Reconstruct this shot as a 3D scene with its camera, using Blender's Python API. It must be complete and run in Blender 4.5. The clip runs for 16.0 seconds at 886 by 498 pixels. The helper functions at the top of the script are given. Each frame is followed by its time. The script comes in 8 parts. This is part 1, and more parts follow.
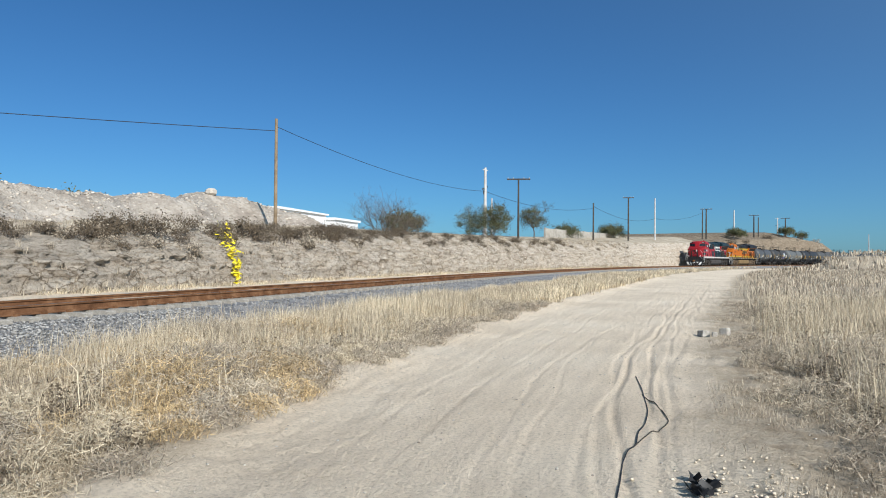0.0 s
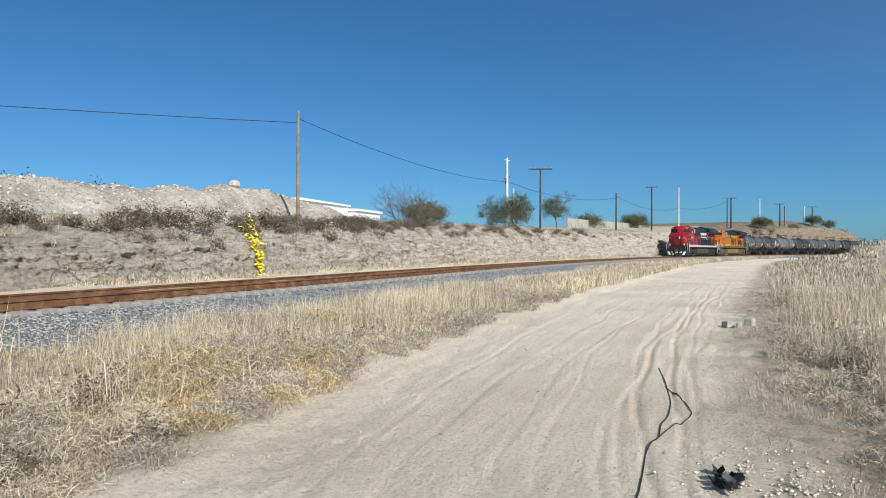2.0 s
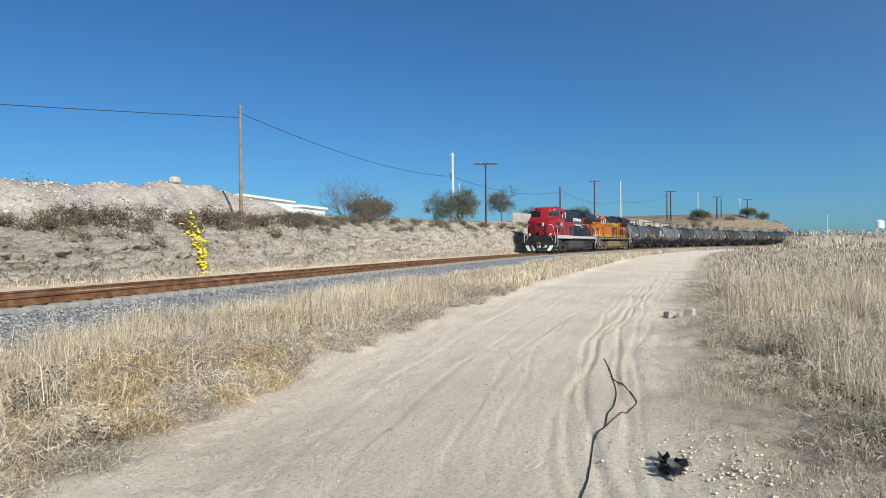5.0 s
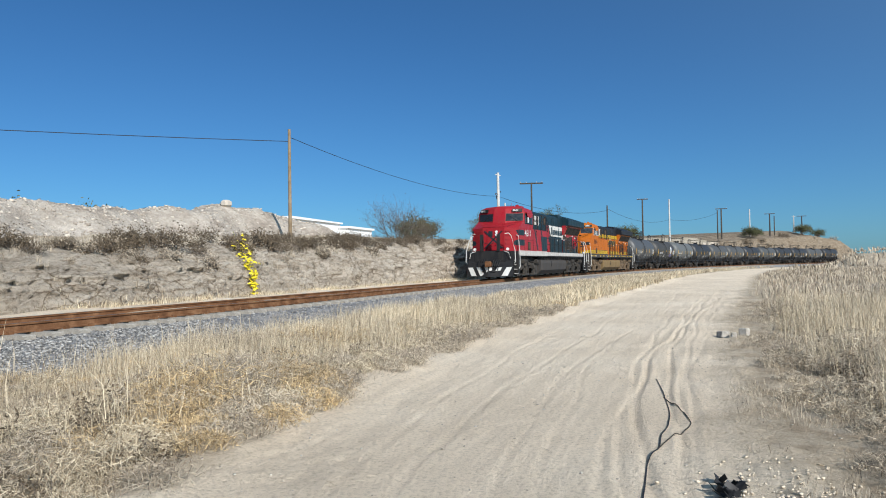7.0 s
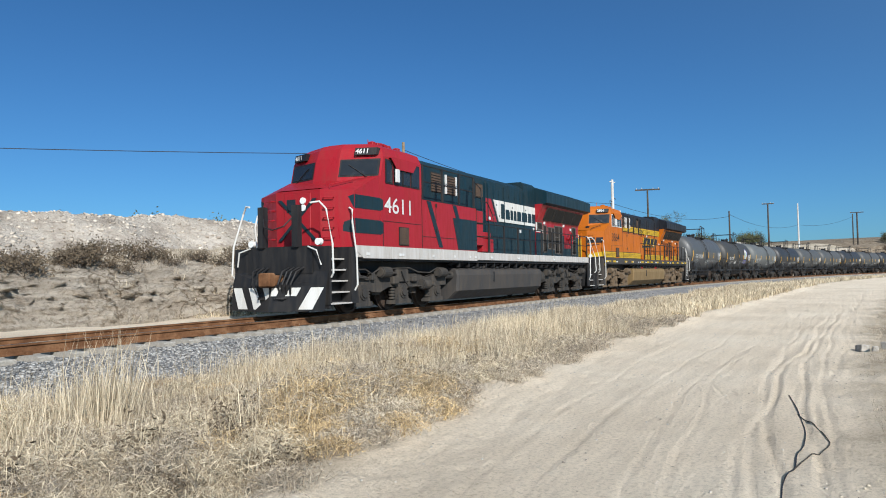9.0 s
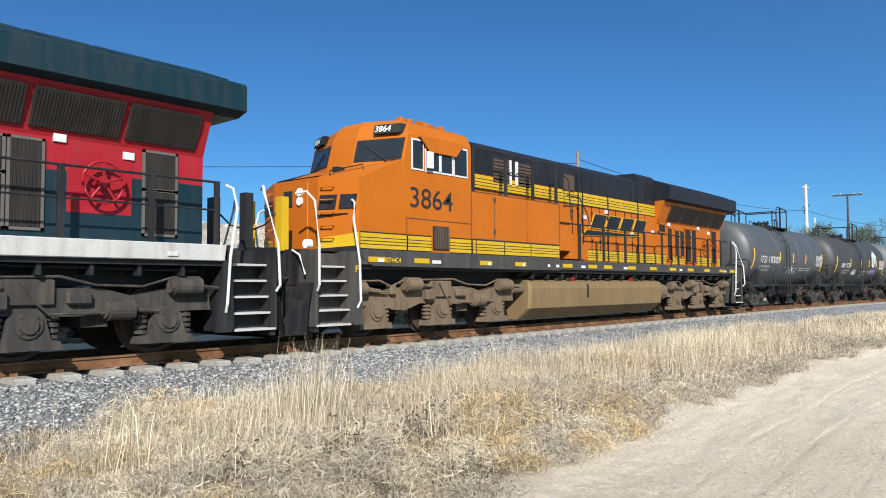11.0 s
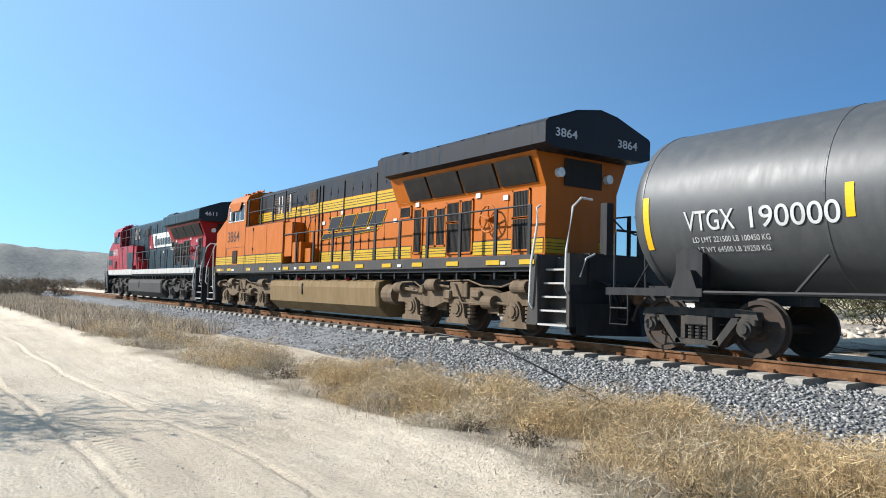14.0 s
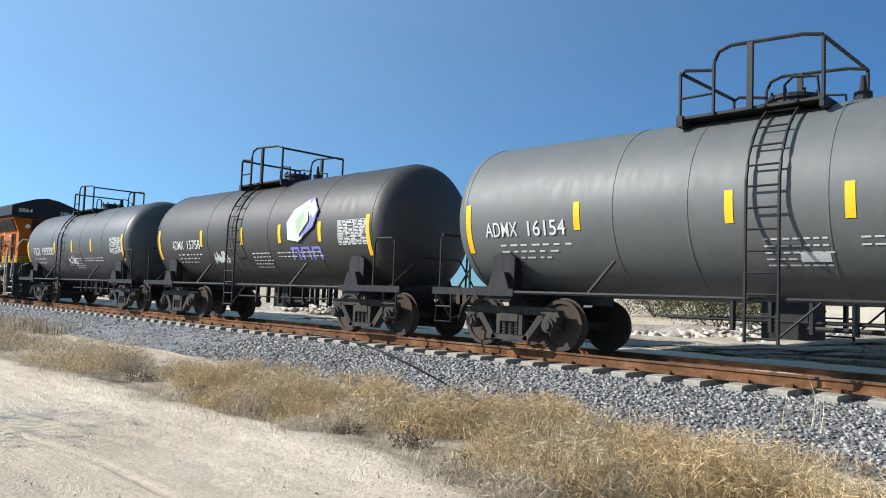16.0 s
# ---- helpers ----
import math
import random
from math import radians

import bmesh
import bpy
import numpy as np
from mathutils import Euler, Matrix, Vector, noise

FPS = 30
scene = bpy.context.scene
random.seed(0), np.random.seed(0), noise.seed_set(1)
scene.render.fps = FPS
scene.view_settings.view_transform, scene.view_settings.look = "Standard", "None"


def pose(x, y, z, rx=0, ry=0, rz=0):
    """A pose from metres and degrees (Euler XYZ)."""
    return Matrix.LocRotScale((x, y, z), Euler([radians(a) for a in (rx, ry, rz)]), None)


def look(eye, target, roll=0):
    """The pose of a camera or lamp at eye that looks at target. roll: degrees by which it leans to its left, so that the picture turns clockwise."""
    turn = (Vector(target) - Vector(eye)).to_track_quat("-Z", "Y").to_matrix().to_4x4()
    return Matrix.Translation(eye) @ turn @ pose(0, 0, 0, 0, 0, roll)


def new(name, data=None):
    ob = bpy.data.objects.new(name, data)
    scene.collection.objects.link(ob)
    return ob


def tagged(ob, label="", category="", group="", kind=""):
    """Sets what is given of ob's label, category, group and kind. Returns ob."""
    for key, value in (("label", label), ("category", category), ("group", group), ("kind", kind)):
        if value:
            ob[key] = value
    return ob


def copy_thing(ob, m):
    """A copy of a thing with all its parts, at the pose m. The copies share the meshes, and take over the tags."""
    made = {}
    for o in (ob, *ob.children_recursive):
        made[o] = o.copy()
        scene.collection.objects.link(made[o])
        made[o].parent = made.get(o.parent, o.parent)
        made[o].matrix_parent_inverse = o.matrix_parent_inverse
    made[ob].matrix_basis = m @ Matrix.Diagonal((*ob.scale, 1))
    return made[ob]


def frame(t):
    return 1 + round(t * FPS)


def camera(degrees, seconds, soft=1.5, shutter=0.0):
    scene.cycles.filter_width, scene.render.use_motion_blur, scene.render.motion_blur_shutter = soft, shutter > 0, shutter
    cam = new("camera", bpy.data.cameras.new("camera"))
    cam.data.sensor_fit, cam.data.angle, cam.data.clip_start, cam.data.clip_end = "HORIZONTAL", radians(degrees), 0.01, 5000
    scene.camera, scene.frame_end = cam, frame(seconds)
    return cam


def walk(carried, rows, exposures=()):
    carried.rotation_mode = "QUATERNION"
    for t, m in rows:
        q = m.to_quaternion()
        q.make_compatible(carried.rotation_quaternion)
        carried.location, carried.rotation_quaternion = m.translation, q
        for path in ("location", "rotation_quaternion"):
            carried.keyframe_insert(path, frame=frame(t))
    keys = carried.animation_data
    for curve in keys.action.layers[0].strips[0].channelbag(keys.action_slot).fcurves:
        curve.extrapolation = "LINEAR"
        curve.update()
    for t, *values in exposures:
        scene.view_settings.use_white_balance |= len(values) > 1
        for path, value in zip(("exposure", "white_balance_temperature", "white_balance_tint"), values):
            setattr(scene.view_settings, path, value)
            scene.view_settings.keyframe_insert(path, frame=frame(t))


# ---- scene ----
cam = camera(61.6, 16.0, soft=1.0, shutter=0.0)


def view(x, y, z, yaw, pitch, roll):
    """Camera pose: yaw to the left of +y, pitch up, roll as in look()."""
    return pose(x, y, z, 0, 0, yaw) @ pose(0, 0, 0, 90 + pitch, 0, 0) @ pose(0, 0, 0, 0, 0, roll)


PATH = [
    (0.0, view(-0.000, 0.000, 1.503, -72.15, 0.77, 0.43)),
    (0.5, view(-0.002, 0.000, 1.507, -71.49, 0.90, 0.10)),
    (1.0, view(-0.011, 0.002, 1.509, -70.43, 0.71, -0.17)),
    (1.5, view(-0.007, 0.005, 1.510, -70.04, 0.39, 0.11)),
    (2.0, view(0.001, -0.006, 1.518, -70.47, 0.03, 0.21)),
    (2.5, view(0.005, -0.012, 1.514, -73.71, -0.39, -0.11)),
    (3.0, view(-0.002, -0.007, 1.508, -74.68, -0.75, -0.19)),
    (3.5, view(0.002, -0.004, 1.513, -74.99, -0.83, -0.32)),
    (4.0, view(0.003, -0.001, 1.511, -75.01, -0.75, -0.36)),
    (6.5, view(-0.012, 0.024, 1.525, -72.67, 0.79, -0.79)),
    (7.0, view(-0.047, 0.026, 1.512, -71.08, 1.24, -0.86)),
    (7.5, view(-0.066, 0.056, 1.517, -67.61, 2.01, -0.74)),
    (8.0, view(-0.090, 0.070, 1.527, -64.63, 2.05, -0.89)),
    (10.5, view(-0.191, 0.037, 1.552, -56.83, 2.62, -1.01)),
    (11.0, view(-0.306, 0.118, 1.621, -49.36, 2.90, -0.31)),
    (11.5, view(-0.526, 0.308, 1.636, -35.86, 4.59, -0.27)),
    (11.7, view(-0.714, 0.493, 1.644, -25.67, 5.06, -0.06)),
    (11.9, view(-0.628, 0.523, 1.602, -13.35, 5.35, -0.66)),
    (12.0, view(-0.641, 0.554, 1.548, -6.22, 5.58, -0.58)),
    (12.2, view(-0.579, 0.534, 1.525, 8.09, 6.07, -0.17)),
    (12.5, view(-0.643, 0.635, 1.572, 26.25, 4.92, 0.37)),
    (13.0, view(-0.652, 0.657, 1.527, 44.83, 3.78, 1.16)),
    (13.5, view(-0.714, 0.664, 1.482, 52.76, 3.55, 1.79)),
    (14.0, view(-0.735, 0.677, 1.480, 55.52, 3.39, 1.71)),
    (14.5, view(-0.773, 0.660, 1.467, 56.84, 3.29, 1.43)),
    (15.0, view(-0.823, 0.638, 1.457, 56.91, 3.21, 1.25)),
    (15.5, view(-0.892, 0.641, 1.449, 53.06, 3.30, 2.01)),
    (16.0, view(-0.943, 0.634, 1.471, 45.22, 3.74, 2.22)),
]
walk(cam, PATH, [(0.0, 0.25, 6050, 11), (8.0, 0.25, 6050, 11), (10.4, 0.50, 6050, 11), (11.0, 0.56, 6050, 11), (12.2, 0.58, 6050, 11), (12.6, 0.7, 6050, 11), (13.2, 0.72, 6050, 11), (14.2, 0.66, 6050, 11), (16.0, 0.58, 6050, 11)])


# ---------------------------------------------------------------- light
SUN_TO = Vector((-0.56, -0.62, 0.52)).normalized()
world = bpy.data.worlds.new("sky")
scene.world = world
world.use_nodes = True
wn = world.node_tree.nodes
sky = wn.new("ShaderNodeTexSky")
sky.sky_type = "NISHITA"
sky.sun_disc = False
sky.sun_elevation = math.asin(SUN_TO.z)
sky.sun_rotation = math.atan2(SUN_TO.x, SUN_TO.y)
sky.altitude = 1900
sky.air_density = 1.0
sky.dust_density = 2.2
sky.ozone_density = 4.0
wn["Background"].inputs["Strength"].default_value = 0.060
tint = wn.new("ShaderNodeMix")
tint.data_type, tint.blend_type = "RGBA", "MULTIPLY"
tint.inputs[0].default_value = 1.0
tint.inputs[7].default_value = (0.54, 0.95, 1.16, 1)
world.node_tree.links.new(sky.outputs[0], tint.inputs[6])
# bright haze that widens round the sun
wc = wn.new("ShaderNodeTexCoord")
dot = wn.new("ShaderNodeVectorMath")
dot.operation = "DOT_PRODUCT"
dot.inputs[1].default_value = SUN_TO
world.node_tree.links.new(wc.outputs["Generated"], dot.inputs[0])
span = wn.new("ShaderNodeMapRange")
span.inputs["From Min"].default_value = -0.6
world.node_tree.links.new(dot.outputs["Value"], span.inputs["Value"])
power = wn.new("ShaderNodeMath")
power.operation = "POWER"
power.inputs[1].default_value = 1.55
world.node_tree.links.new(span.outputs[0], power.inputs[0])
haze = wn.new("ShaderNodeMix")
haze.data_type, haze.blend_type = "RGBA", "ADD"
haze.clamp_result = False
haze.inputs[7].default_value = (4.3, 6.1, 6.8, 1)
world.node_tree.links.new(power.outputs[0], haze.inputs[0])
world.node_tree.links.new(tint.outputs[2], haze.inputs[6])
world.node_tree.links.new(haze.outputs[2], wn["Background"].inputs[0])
sun = new("sun", bpy.data.lights.new("sun", "SUN"))
sun.data.energy = 5.0
sun.data.angle = radians(0.55)
sun.data.color = (1.0, 0.93, 0.82)
sun.matrix_world = look(SUN_TO * 50, (0, 0, 0))
scene.view_settings.exposure = 0.0

# ---------------------------------------------------------------- plan
TRACK_Y, RAIL_Z = 12.05, 0.61      # track centre line and top of rail
BEND_X, BEND_R = 31.0, 465.0       # where the track begins to bend, and its radius
SPEED = 13.75                      # of the train, metres a second


def track_at(u, side=0.0):
    """Place and heading (radians) at u metres along the track, side metres to its far side."""
    if u <= BEND_X:
        return u, TRACK_Y + side, 0.0
    a = (u - BEND_X) / BEND_R
    return BEND_X + (BEND_R + side) * math.sin(a), TRACK_Y - BEND_R + (BEND_R + side) * math.cos(a), -a


def track_arrays(u, side):
    a = np.maximum(u - BEND_X, 0) / BEND_R
    r = BEND_R + side
    return np.minimum(u, BEND_X) + r * np.sin(a), TRACK_Y - BEND_R + r * np.cos(a)


# ---------------------------------------------------------------- materials
def material(name, rough=0.6, metal=0.0):
    m = bpy.data.materials.new(name)
    m.use_nodes = True
    b = m.node_tree.nodes["Principled BSDF"]
    b.inputs["Roughness"].default_value = rough
    b.inputs["Metallic"].default_value = metal
    return m, m.node_tree.nodes, m.node_tree.links, b


def ramp(nodes, stops):
    r = nodes.new("ShaderNodeValToRGB")
    while len(r.color_ramp.elements) < len(stops):
        r.color_ramp.elements.new(0.5)
    for e, (p, c) in zip(r.color_ramp.elements, stops):
        e.position, e.color = p, (*c, 1)
    return r


def noise_node(nodes, links, scale, detail=4, coords="Object", stretch=None, rough=0.55):
    tc = nodes.new("ShaderNodeTexCoord")
    n = nodes.new("ShaderNodeTexNoise")
    n.inputs["Scale"].default_value = scale
    n.inputs["Detail"].default_value = detail
    n.inputs["Roughness"].default_value = rough
    if stretch:
        mp = nodes.new("ShaderNodeMapping")
        mp.inputs["Scale"].default_value = stretch
        links.new(tc.outputs[coords], mp.inputs[0])
        links.new(mp.outputs[0], n.inputs["Vector"])
    else:
        links.new(tc.outputs[coords], n.inputs["Vector"])
    return n


def mixed(nodes, links, fac, a, b, mode="MIX"):
    mx = nodes.new("ShaderNodeMix")
    mx.data_type, mx.blend_type = "RGBA", mode
    for sock, v in ((mx.inputs[0], fac), (mx.inputs[6], a), (mx.inputs[7], b)):
        if isinstance(v, (int, float)):
            sock.default_value = v
        elif isinstance(v, tuple):
            sock.default_value = (*v, 1)
        else:
            links.new(v, sock)
    return mx.outputs[2]


def bumped(nodes, links, bsdf, height, strength, distance):
    bp = nodes.new("ShaderNodeBump")
    bp.inputs["Strength"].default_value = strength
    bp.inputs["Distance"].default_value = distance
    links.new(height, bp.inputs["Height"])
    links.new(bp.outputs[0], bsdf.inputs["Normal"])


def earth(name, dark, mid, light, scale=0.5, fine=14.0, bump=0.6, distance=0.03):
    """Dusty ground or rock: large stains, fine grain and relief."""
    m, n, l, b = material(name, 0.95)
    big = noise_node(n, l, scale, 5)
    small = noise_node(n, l, fine, 8, rough=0.7)
    r = ramp(n, [(0.3, dark), (0.5, mid), (0.72, light)])
    l.new(big.outputs[0], r.inputs[0])
    r2 = ramp(n, [(0.25, (0.62, 0.6, 0.58)), (0.6, (1.06, 1.05, 1.03))])
    l.new(small.outputs[0], r2.inputs[0])
    l.new(mixed(n, l, 1.0, r.outputs[0], r2.outputs[0], "MULTIPLY"), b.inputs["Base Color"])
    bumped(n, l, b, small.outputs[0], bump, distance)
    b.inputs["Specular IOR Level"].default_value = 0.15
    return m


def paint(name, colour, dirt=(0.22, 0.18, 0.13), amount=0.35, rough=0.45, streak=True, metal=0.0, bump=0.0, rough_span=0.2):
    """Painted steel with dust, streaks and faded patches."""
    m, n, l, b = material(name, rough, metal)
    big = noise_node(n, l, 0.9, 4)
    run = noise_node(n, l, 3.0, 5, stretch=(2.2, 2.2, 0.35) if streak else None)
    fine = noise_node(n, l, 45.0, 3)
    r = ramp(n, [(0.42, (0, 0, 0)), (0.75, (amount, amount, amount))])
    l.new(run.outputs[0], r.inputs[0])
    fade = mixed(n, l, big.outputs[0], tuple(c * 0.82 for c in colour), tuple(min(1, c * 1.12 + 0.004) for c in colour))
    c1 = mixed(n, l, r.outputs[0], fade, dirt)
    r3 = ramp(n, [(0.3, (0.9, 0.9, 0.9)), (0.65, (1.03, 1.03, 1.03))])
    l.new(fine.outputs[0], r3.inputs[0])
    l.new(mixed(n, l, 1.0, c1, r3.outputs[0], "MULTIPLY"), b.inputs["Base Color"])
    rr = ramp(n, [(0.3, (max(0.05, rough - rough_span * 0.6),) * 3), (0.7, (min(1, rough + rough_span),) * 3)])
    l.new(run.outputs[0], rr.inputs[0])
    l.new(rr.outputs[0], b.inputs["Roughness"])
    if rough > 0.3 and rough_span > 0.1:
        b.inputs["Specular IOR Level"].default_value = 0.22
    if bump:
        bumped(n, l, b, fine.outputs[0], bump, 0.004)
    return m


def blades(name, low, high):
    """Dry grass or twigs: every blade has a shade of its own."""
    m, n, l, b = material(name, 0.8)
    g = n.new("ShaderNodeNewGeometry")
    r = ramp(n, [(0.0, low), (0.4, tuple((a + c) / 2 for a, c in zip(low, high))), (1.0, high)])
    l.new(g.outputs["Random Per Island"], r.inputs[0])
    big = noise_node(n, l, 0.35, 3)
    r2 = ramp(n, [(0.35, (0.78, 0.76, 0.74)), (0.65, (1.1, 1.08, 1.02))])
    l.new(big.outputs[0], r2.inputs[0])
    l.new(mixed(n, l, 1.0, r.outputs[0], r2.outputs[0], "MULTIPLY"), b.inputs["Base Color"])
    b.inputs["Specular IOR Level"].default_value = 0.2
    # thin dry leaves let some light through
    tr = n.new("ShaderNodeBsdfTranslucent")
    l.new(b.inputs["Base Color"].links[0].from_socket, tr.inputs["Color"])
    mix = n.new("ShaderNodeMixShader")
    mix.inputs[0].default_value = 0.16
    l.new(b.outputs[0], mix.inputs[1])
    l.new(tr.outputs[0], mix.inputs[2])
    l.new(mix.outputs[0], [k for k in n if k.type == "OUTPUT_MATERIAL"][0].inputs["Surface"])
    return m


M_ROAD = earth("pale_dust", (0.56, 0.47, 0.36), (0.65, 0.56, 0.43), (0.72, 0.63, 0.50), 0.35, 9.0, 0.5, 0.03)
M_FIELD = earth("dry_soil", (0.30, 0.25, 0.18), (0.42, 0.36, 0.27), (0.54, 0.48, 0.39), 0.5, 11.0, 0.7, 0.04)
def two_soils():
    """Pale dust where the ground is bare, darker soil with litter elsewhere, by the mesh's own mask."""
    m, n, l, b = material("dusty_ground", 0.95)
    big, mid, small = noise_node(n, l, 0.3, 5), noise_node(n, l, 2.2, 6, rough=0.65), noise_node(n, l, 26.0, 8, rough=0.75)
    streak = noise_node(n, l, 1.0, 6, stretch=(0.35, 6.0, 1.0), rough=0.6)
    at = n.new("ShaderNodeAttribute")
    at.attribute_name = "bare"
    r1 = ramp(n, [(0.3, (0.62, 0.515, 0.385)), (0.5, (0.715, 0.605, 0.462)), (0.7, (0.775, 0.675, 0.53))])
    l.new(big.outputs[0], r1.inputs[0])
    r2 = ramp(n, [(0.3, (0.30, 0.235, 0.16)), (0.5, (0.44, 0.365, 0.265)), (0.7, (0.56, 0.48, 0.37))])
    l.new(mid.outputs[0], r2.inputs[0])
    c = mixed(n, l, at.outputs["Fac"], r2.outputs[0], r1.outputs[0])
    r3 = ramp(n, [(0.30, (0.62, 0.60, 0.57)), (0.52, (1.04, 1.03, 1.02))])
    l.new(small.outputs[0], r3.inputs[0])
    r4 = ramp(n, [(0.35, (0.93, 0.925, 0.92)), (0.6, (1.04, 1.04, 1.04))])
    l.new(streak.outputs[0], r4.inputs[0])
    c = mixed(n, l, 1.0, c, r3.outputs[0], "MULTIPLY")
    l.new(mixed(n, l, 1.0, c, r4.outputs[0], "MULTIPLY"), b.inputs["Base Color"])
    add = n.new("ShaderNodeMath")
    add.operation = "ADD"
    l.new(small.outputs[0], add.inputs[0])
    l.new(mid.outputs[0], add.inputs[1])
    tread = n.new("ShaderNodeAttribute")
    tread.attribute_name = "tread"
    tc = n.new("ShaderNodeTexCoord")
    lugs = n.new("ShaderNodeTexWave")
    lugs.inputs["Scale"].default_value = 2.6
    lugs.inputs["Distortion"].default_value = 2.5
    l.new(tc.outputs["Object"], lugs.inputs["Vector"])
    press = n.new("ShaderNodeMath")
    press.operation = "MULTIPLY_ADD"
    l.new(tread.outputs["Fac"], press.inputs[0])
    l.new(lugs.outputs["Fac"], press.inputs[1])
    l.new(add.outputs[0], press.inputs[2])
    bumped(n, l, b, press.outputs[0], 1.0, 0.045)
    b.inputs["Specular IOR Level"].default_value = 0.15
    return m


M_GROUND = two_soils()
def caliche(name, dark, mid, light):
    """Weathered rock face: level beds, dark cracks between blocks, dusty stains."""
    m, n, l, b = material(name, 0.95)
    big = noise_node(n, l, 0.7, 5)
    beds = noise_node(n, l, 1.0, 7, stretch=(0.7, 0.7, 5.5), rough=0.7)
    fine = noise_node(n, l, 9.0, 8, rough=0.75)
    tc, mp = n.new("ShaderNodeTexCoord"), n.new("ShaderNodeMapping")
    mp.inputs["Scale"].default_value = (1.5, 1.5, 3.2)
    l.new(tc.outputs["Object"], mp.inputs[0])
    warp = n.new("ShaderNodeVectorMath")
    warp.operation = "MULTIPLY_ADD"
    warp.inputs[1].default_value = (0.9, 0.9, 0.9)
    l.new(noise_node(n, l, 2.2, 4).outputs["Color"], warp.inputs[0])
    l.new(mp.outputs[0], warp.inputs[2])
    vor = n.new("ShaderNodeTexVoronoi")
    vor.feature = "DISTANCE_TO_EDGE"
    vor.inputs["Scale"].default_value = 1.0
    l.new(warp.outputs[0], vor.inputs["Vector"])
    r = ramp(n, [(0.32, dark), (0.5, mid), (0.66, light)])
    l.new(beds.outputs[0], r.inputs[0])
    r2 = ramp(n, [(0.0, (0.42, 0.38, 0.33)), (0.07, (1, 1, 1))])
    l.new(vor.outputs["Distance"], r2.inputs[0])
    open_ = ramp(n, [(0.46, (0, 0, 0)), (0.58, (1, 1, 1))])
    l.new(big.outputs[0], open_.inputs[0])
    c = mixed(n, l, open_.outputs[0], r.outputs[0], mixed(n, l, 1.0, r.outputs[0], r2.outputs[0], "MULTIPLY"))
    r3 = ramp(n, [(0.34, (0.54, 0.51, 0.47)), (0.52, (1.06, 1.05, 1.03))])
    l.new(fine.outputs[0], r3.inputs[0])
    l.new(mixed(n, l, 1.0, c, r3.outputs[0], "MULTIPLY"), b.inputs["Base Color"])
    add = n.new("ShaderNodeMath")
    add.operation = "ADD"
    l.new(beds.outputs[0], add.inputs[0])
    l.new(fine.outputs[0], add.inputs[1])
    bumped(n, l, b, add.outputs[0], 1.0, 0.22)
    b.inputs["Specular IOR Level"].default_value = 0.12
    return m


M_CLIFF = caliche("pale_caliche_rock", (0.35, 0.295, 0.23), (0.53, 0.46, 0.375), (0.65, 0.58, 0.485))
M_FARBANK = caliche("brown_far_bank", (0.13, 0.10, 0.07), (0.25, 0.20, 0.145), (0.36, 0.30, 0.22))
M_RUBBLE = earth("white_rubble", (0.31, 0.265, 0.22), (0.44, 0.39, 0.33), (0.56, 0.505, 0.44), 0.8, 6.0, 1.0, 0.16)
# far hills: distance haze is mixed into these paler scrub colours
M_FAR = earth("hazed_far_scrub", (0.17, 0.175, 0.165), (0.25, 0.245, 0.22), (0.34, 0.32, 0.28), 0.02, 0.3, 0.4, 0.5)
M_BALLAST = earth("grey_ballast", (0.16, 0.16, 0.165), (0.25, 0.25, 0.255), (0.37, 0.36, 0.35), 2.0, 26.0, 1.0, 0.05)
M_GRASS = blades("straw_grass", (0.20, 0.155, 0.10), (0.86, 0.75, 0.56))
M_GRASS_GOLD = blades("golden_grass", (0.12, 0.085, 0.045), (0.84, 0.64, 0.37))
M_GRASS_GREY = blades("grey_grass", (0.13, 0.105, 0.08), (0.70, 0.61, 0.48))
M_TWIG = blades("grey_twigs", (0.085, 0.072, 0.06), (0.25, 0.215, 0.18))
M_LEAF = blades("dusty_leaves", (0.06, 0.07, 0.035), (0.16, 0.165, 0.085))
M_LEAF_DRY = blades("dry_leaves", (0.085, 0.066, 0.045), (0.21, 0.165, 0.115))
M_BARK = earth("bark", (0.09, 0.07, 0.055), (0.14, 0.115, 0.09), (0.2, 0.17, 0.13), 3.0, 20.0, 0.8, 0.02)
M_STONE = earth("stone", (0.3, 0.28, 0.25), (0.45, 0.42, 0.37), (0.6, 0.57, 0.52), 4.0, 20.0, 0.8, 0.02)
M_CONCRETE = earth("concrete", (0.28, 0.255, 0.22), (0.37, 0.345, 0.30), (0.46, 0.435, 0.39), 1.5, 24.0, 0.4, 0.01)
M_RUST = earth("rusty_rail", (0.09, 0.042, 0.02), (0.155, 0.075, 0.036), (0.25, 0.135, 0.07), 3.0, 30.0, 0.4, 0.004)
M_RAILTOP, *_ = material("worn_steel", 0.28, 1.0)
M_RAILTOP.node_tree.nodes["Principled BSDF"].inputs["Base Color"].default_value = (0.33, 0.31, 0.29, 1)
M_WOOD = earth("weathered_wood", (0.15, 0.11, 0.07), (0.24, 0.18, 0.115), (0.33, 0.26, 0.18), 1.5, 25.0, 0.5, 0.01)
M_DARKWOOD = earth("dark_wood", (0.04, 0.035, 0.03), (0.07, 0.06, 0.05), (0.11, 0.095, 0.08), 1.5, 25.0, 0.5, 0.01)
M_POLE = earth("grey_concrete_pole", (0.42, 0.41, 0.39), (0.52, 0.51, 0.49), (0.6, 0.59, 0.57), 1.5, 18.0, 0.2, 0.005)
M_WHITEWALL = paint("white_wall", (0.78, 0.78, 0.77), amount=0.15, rough=0.8)
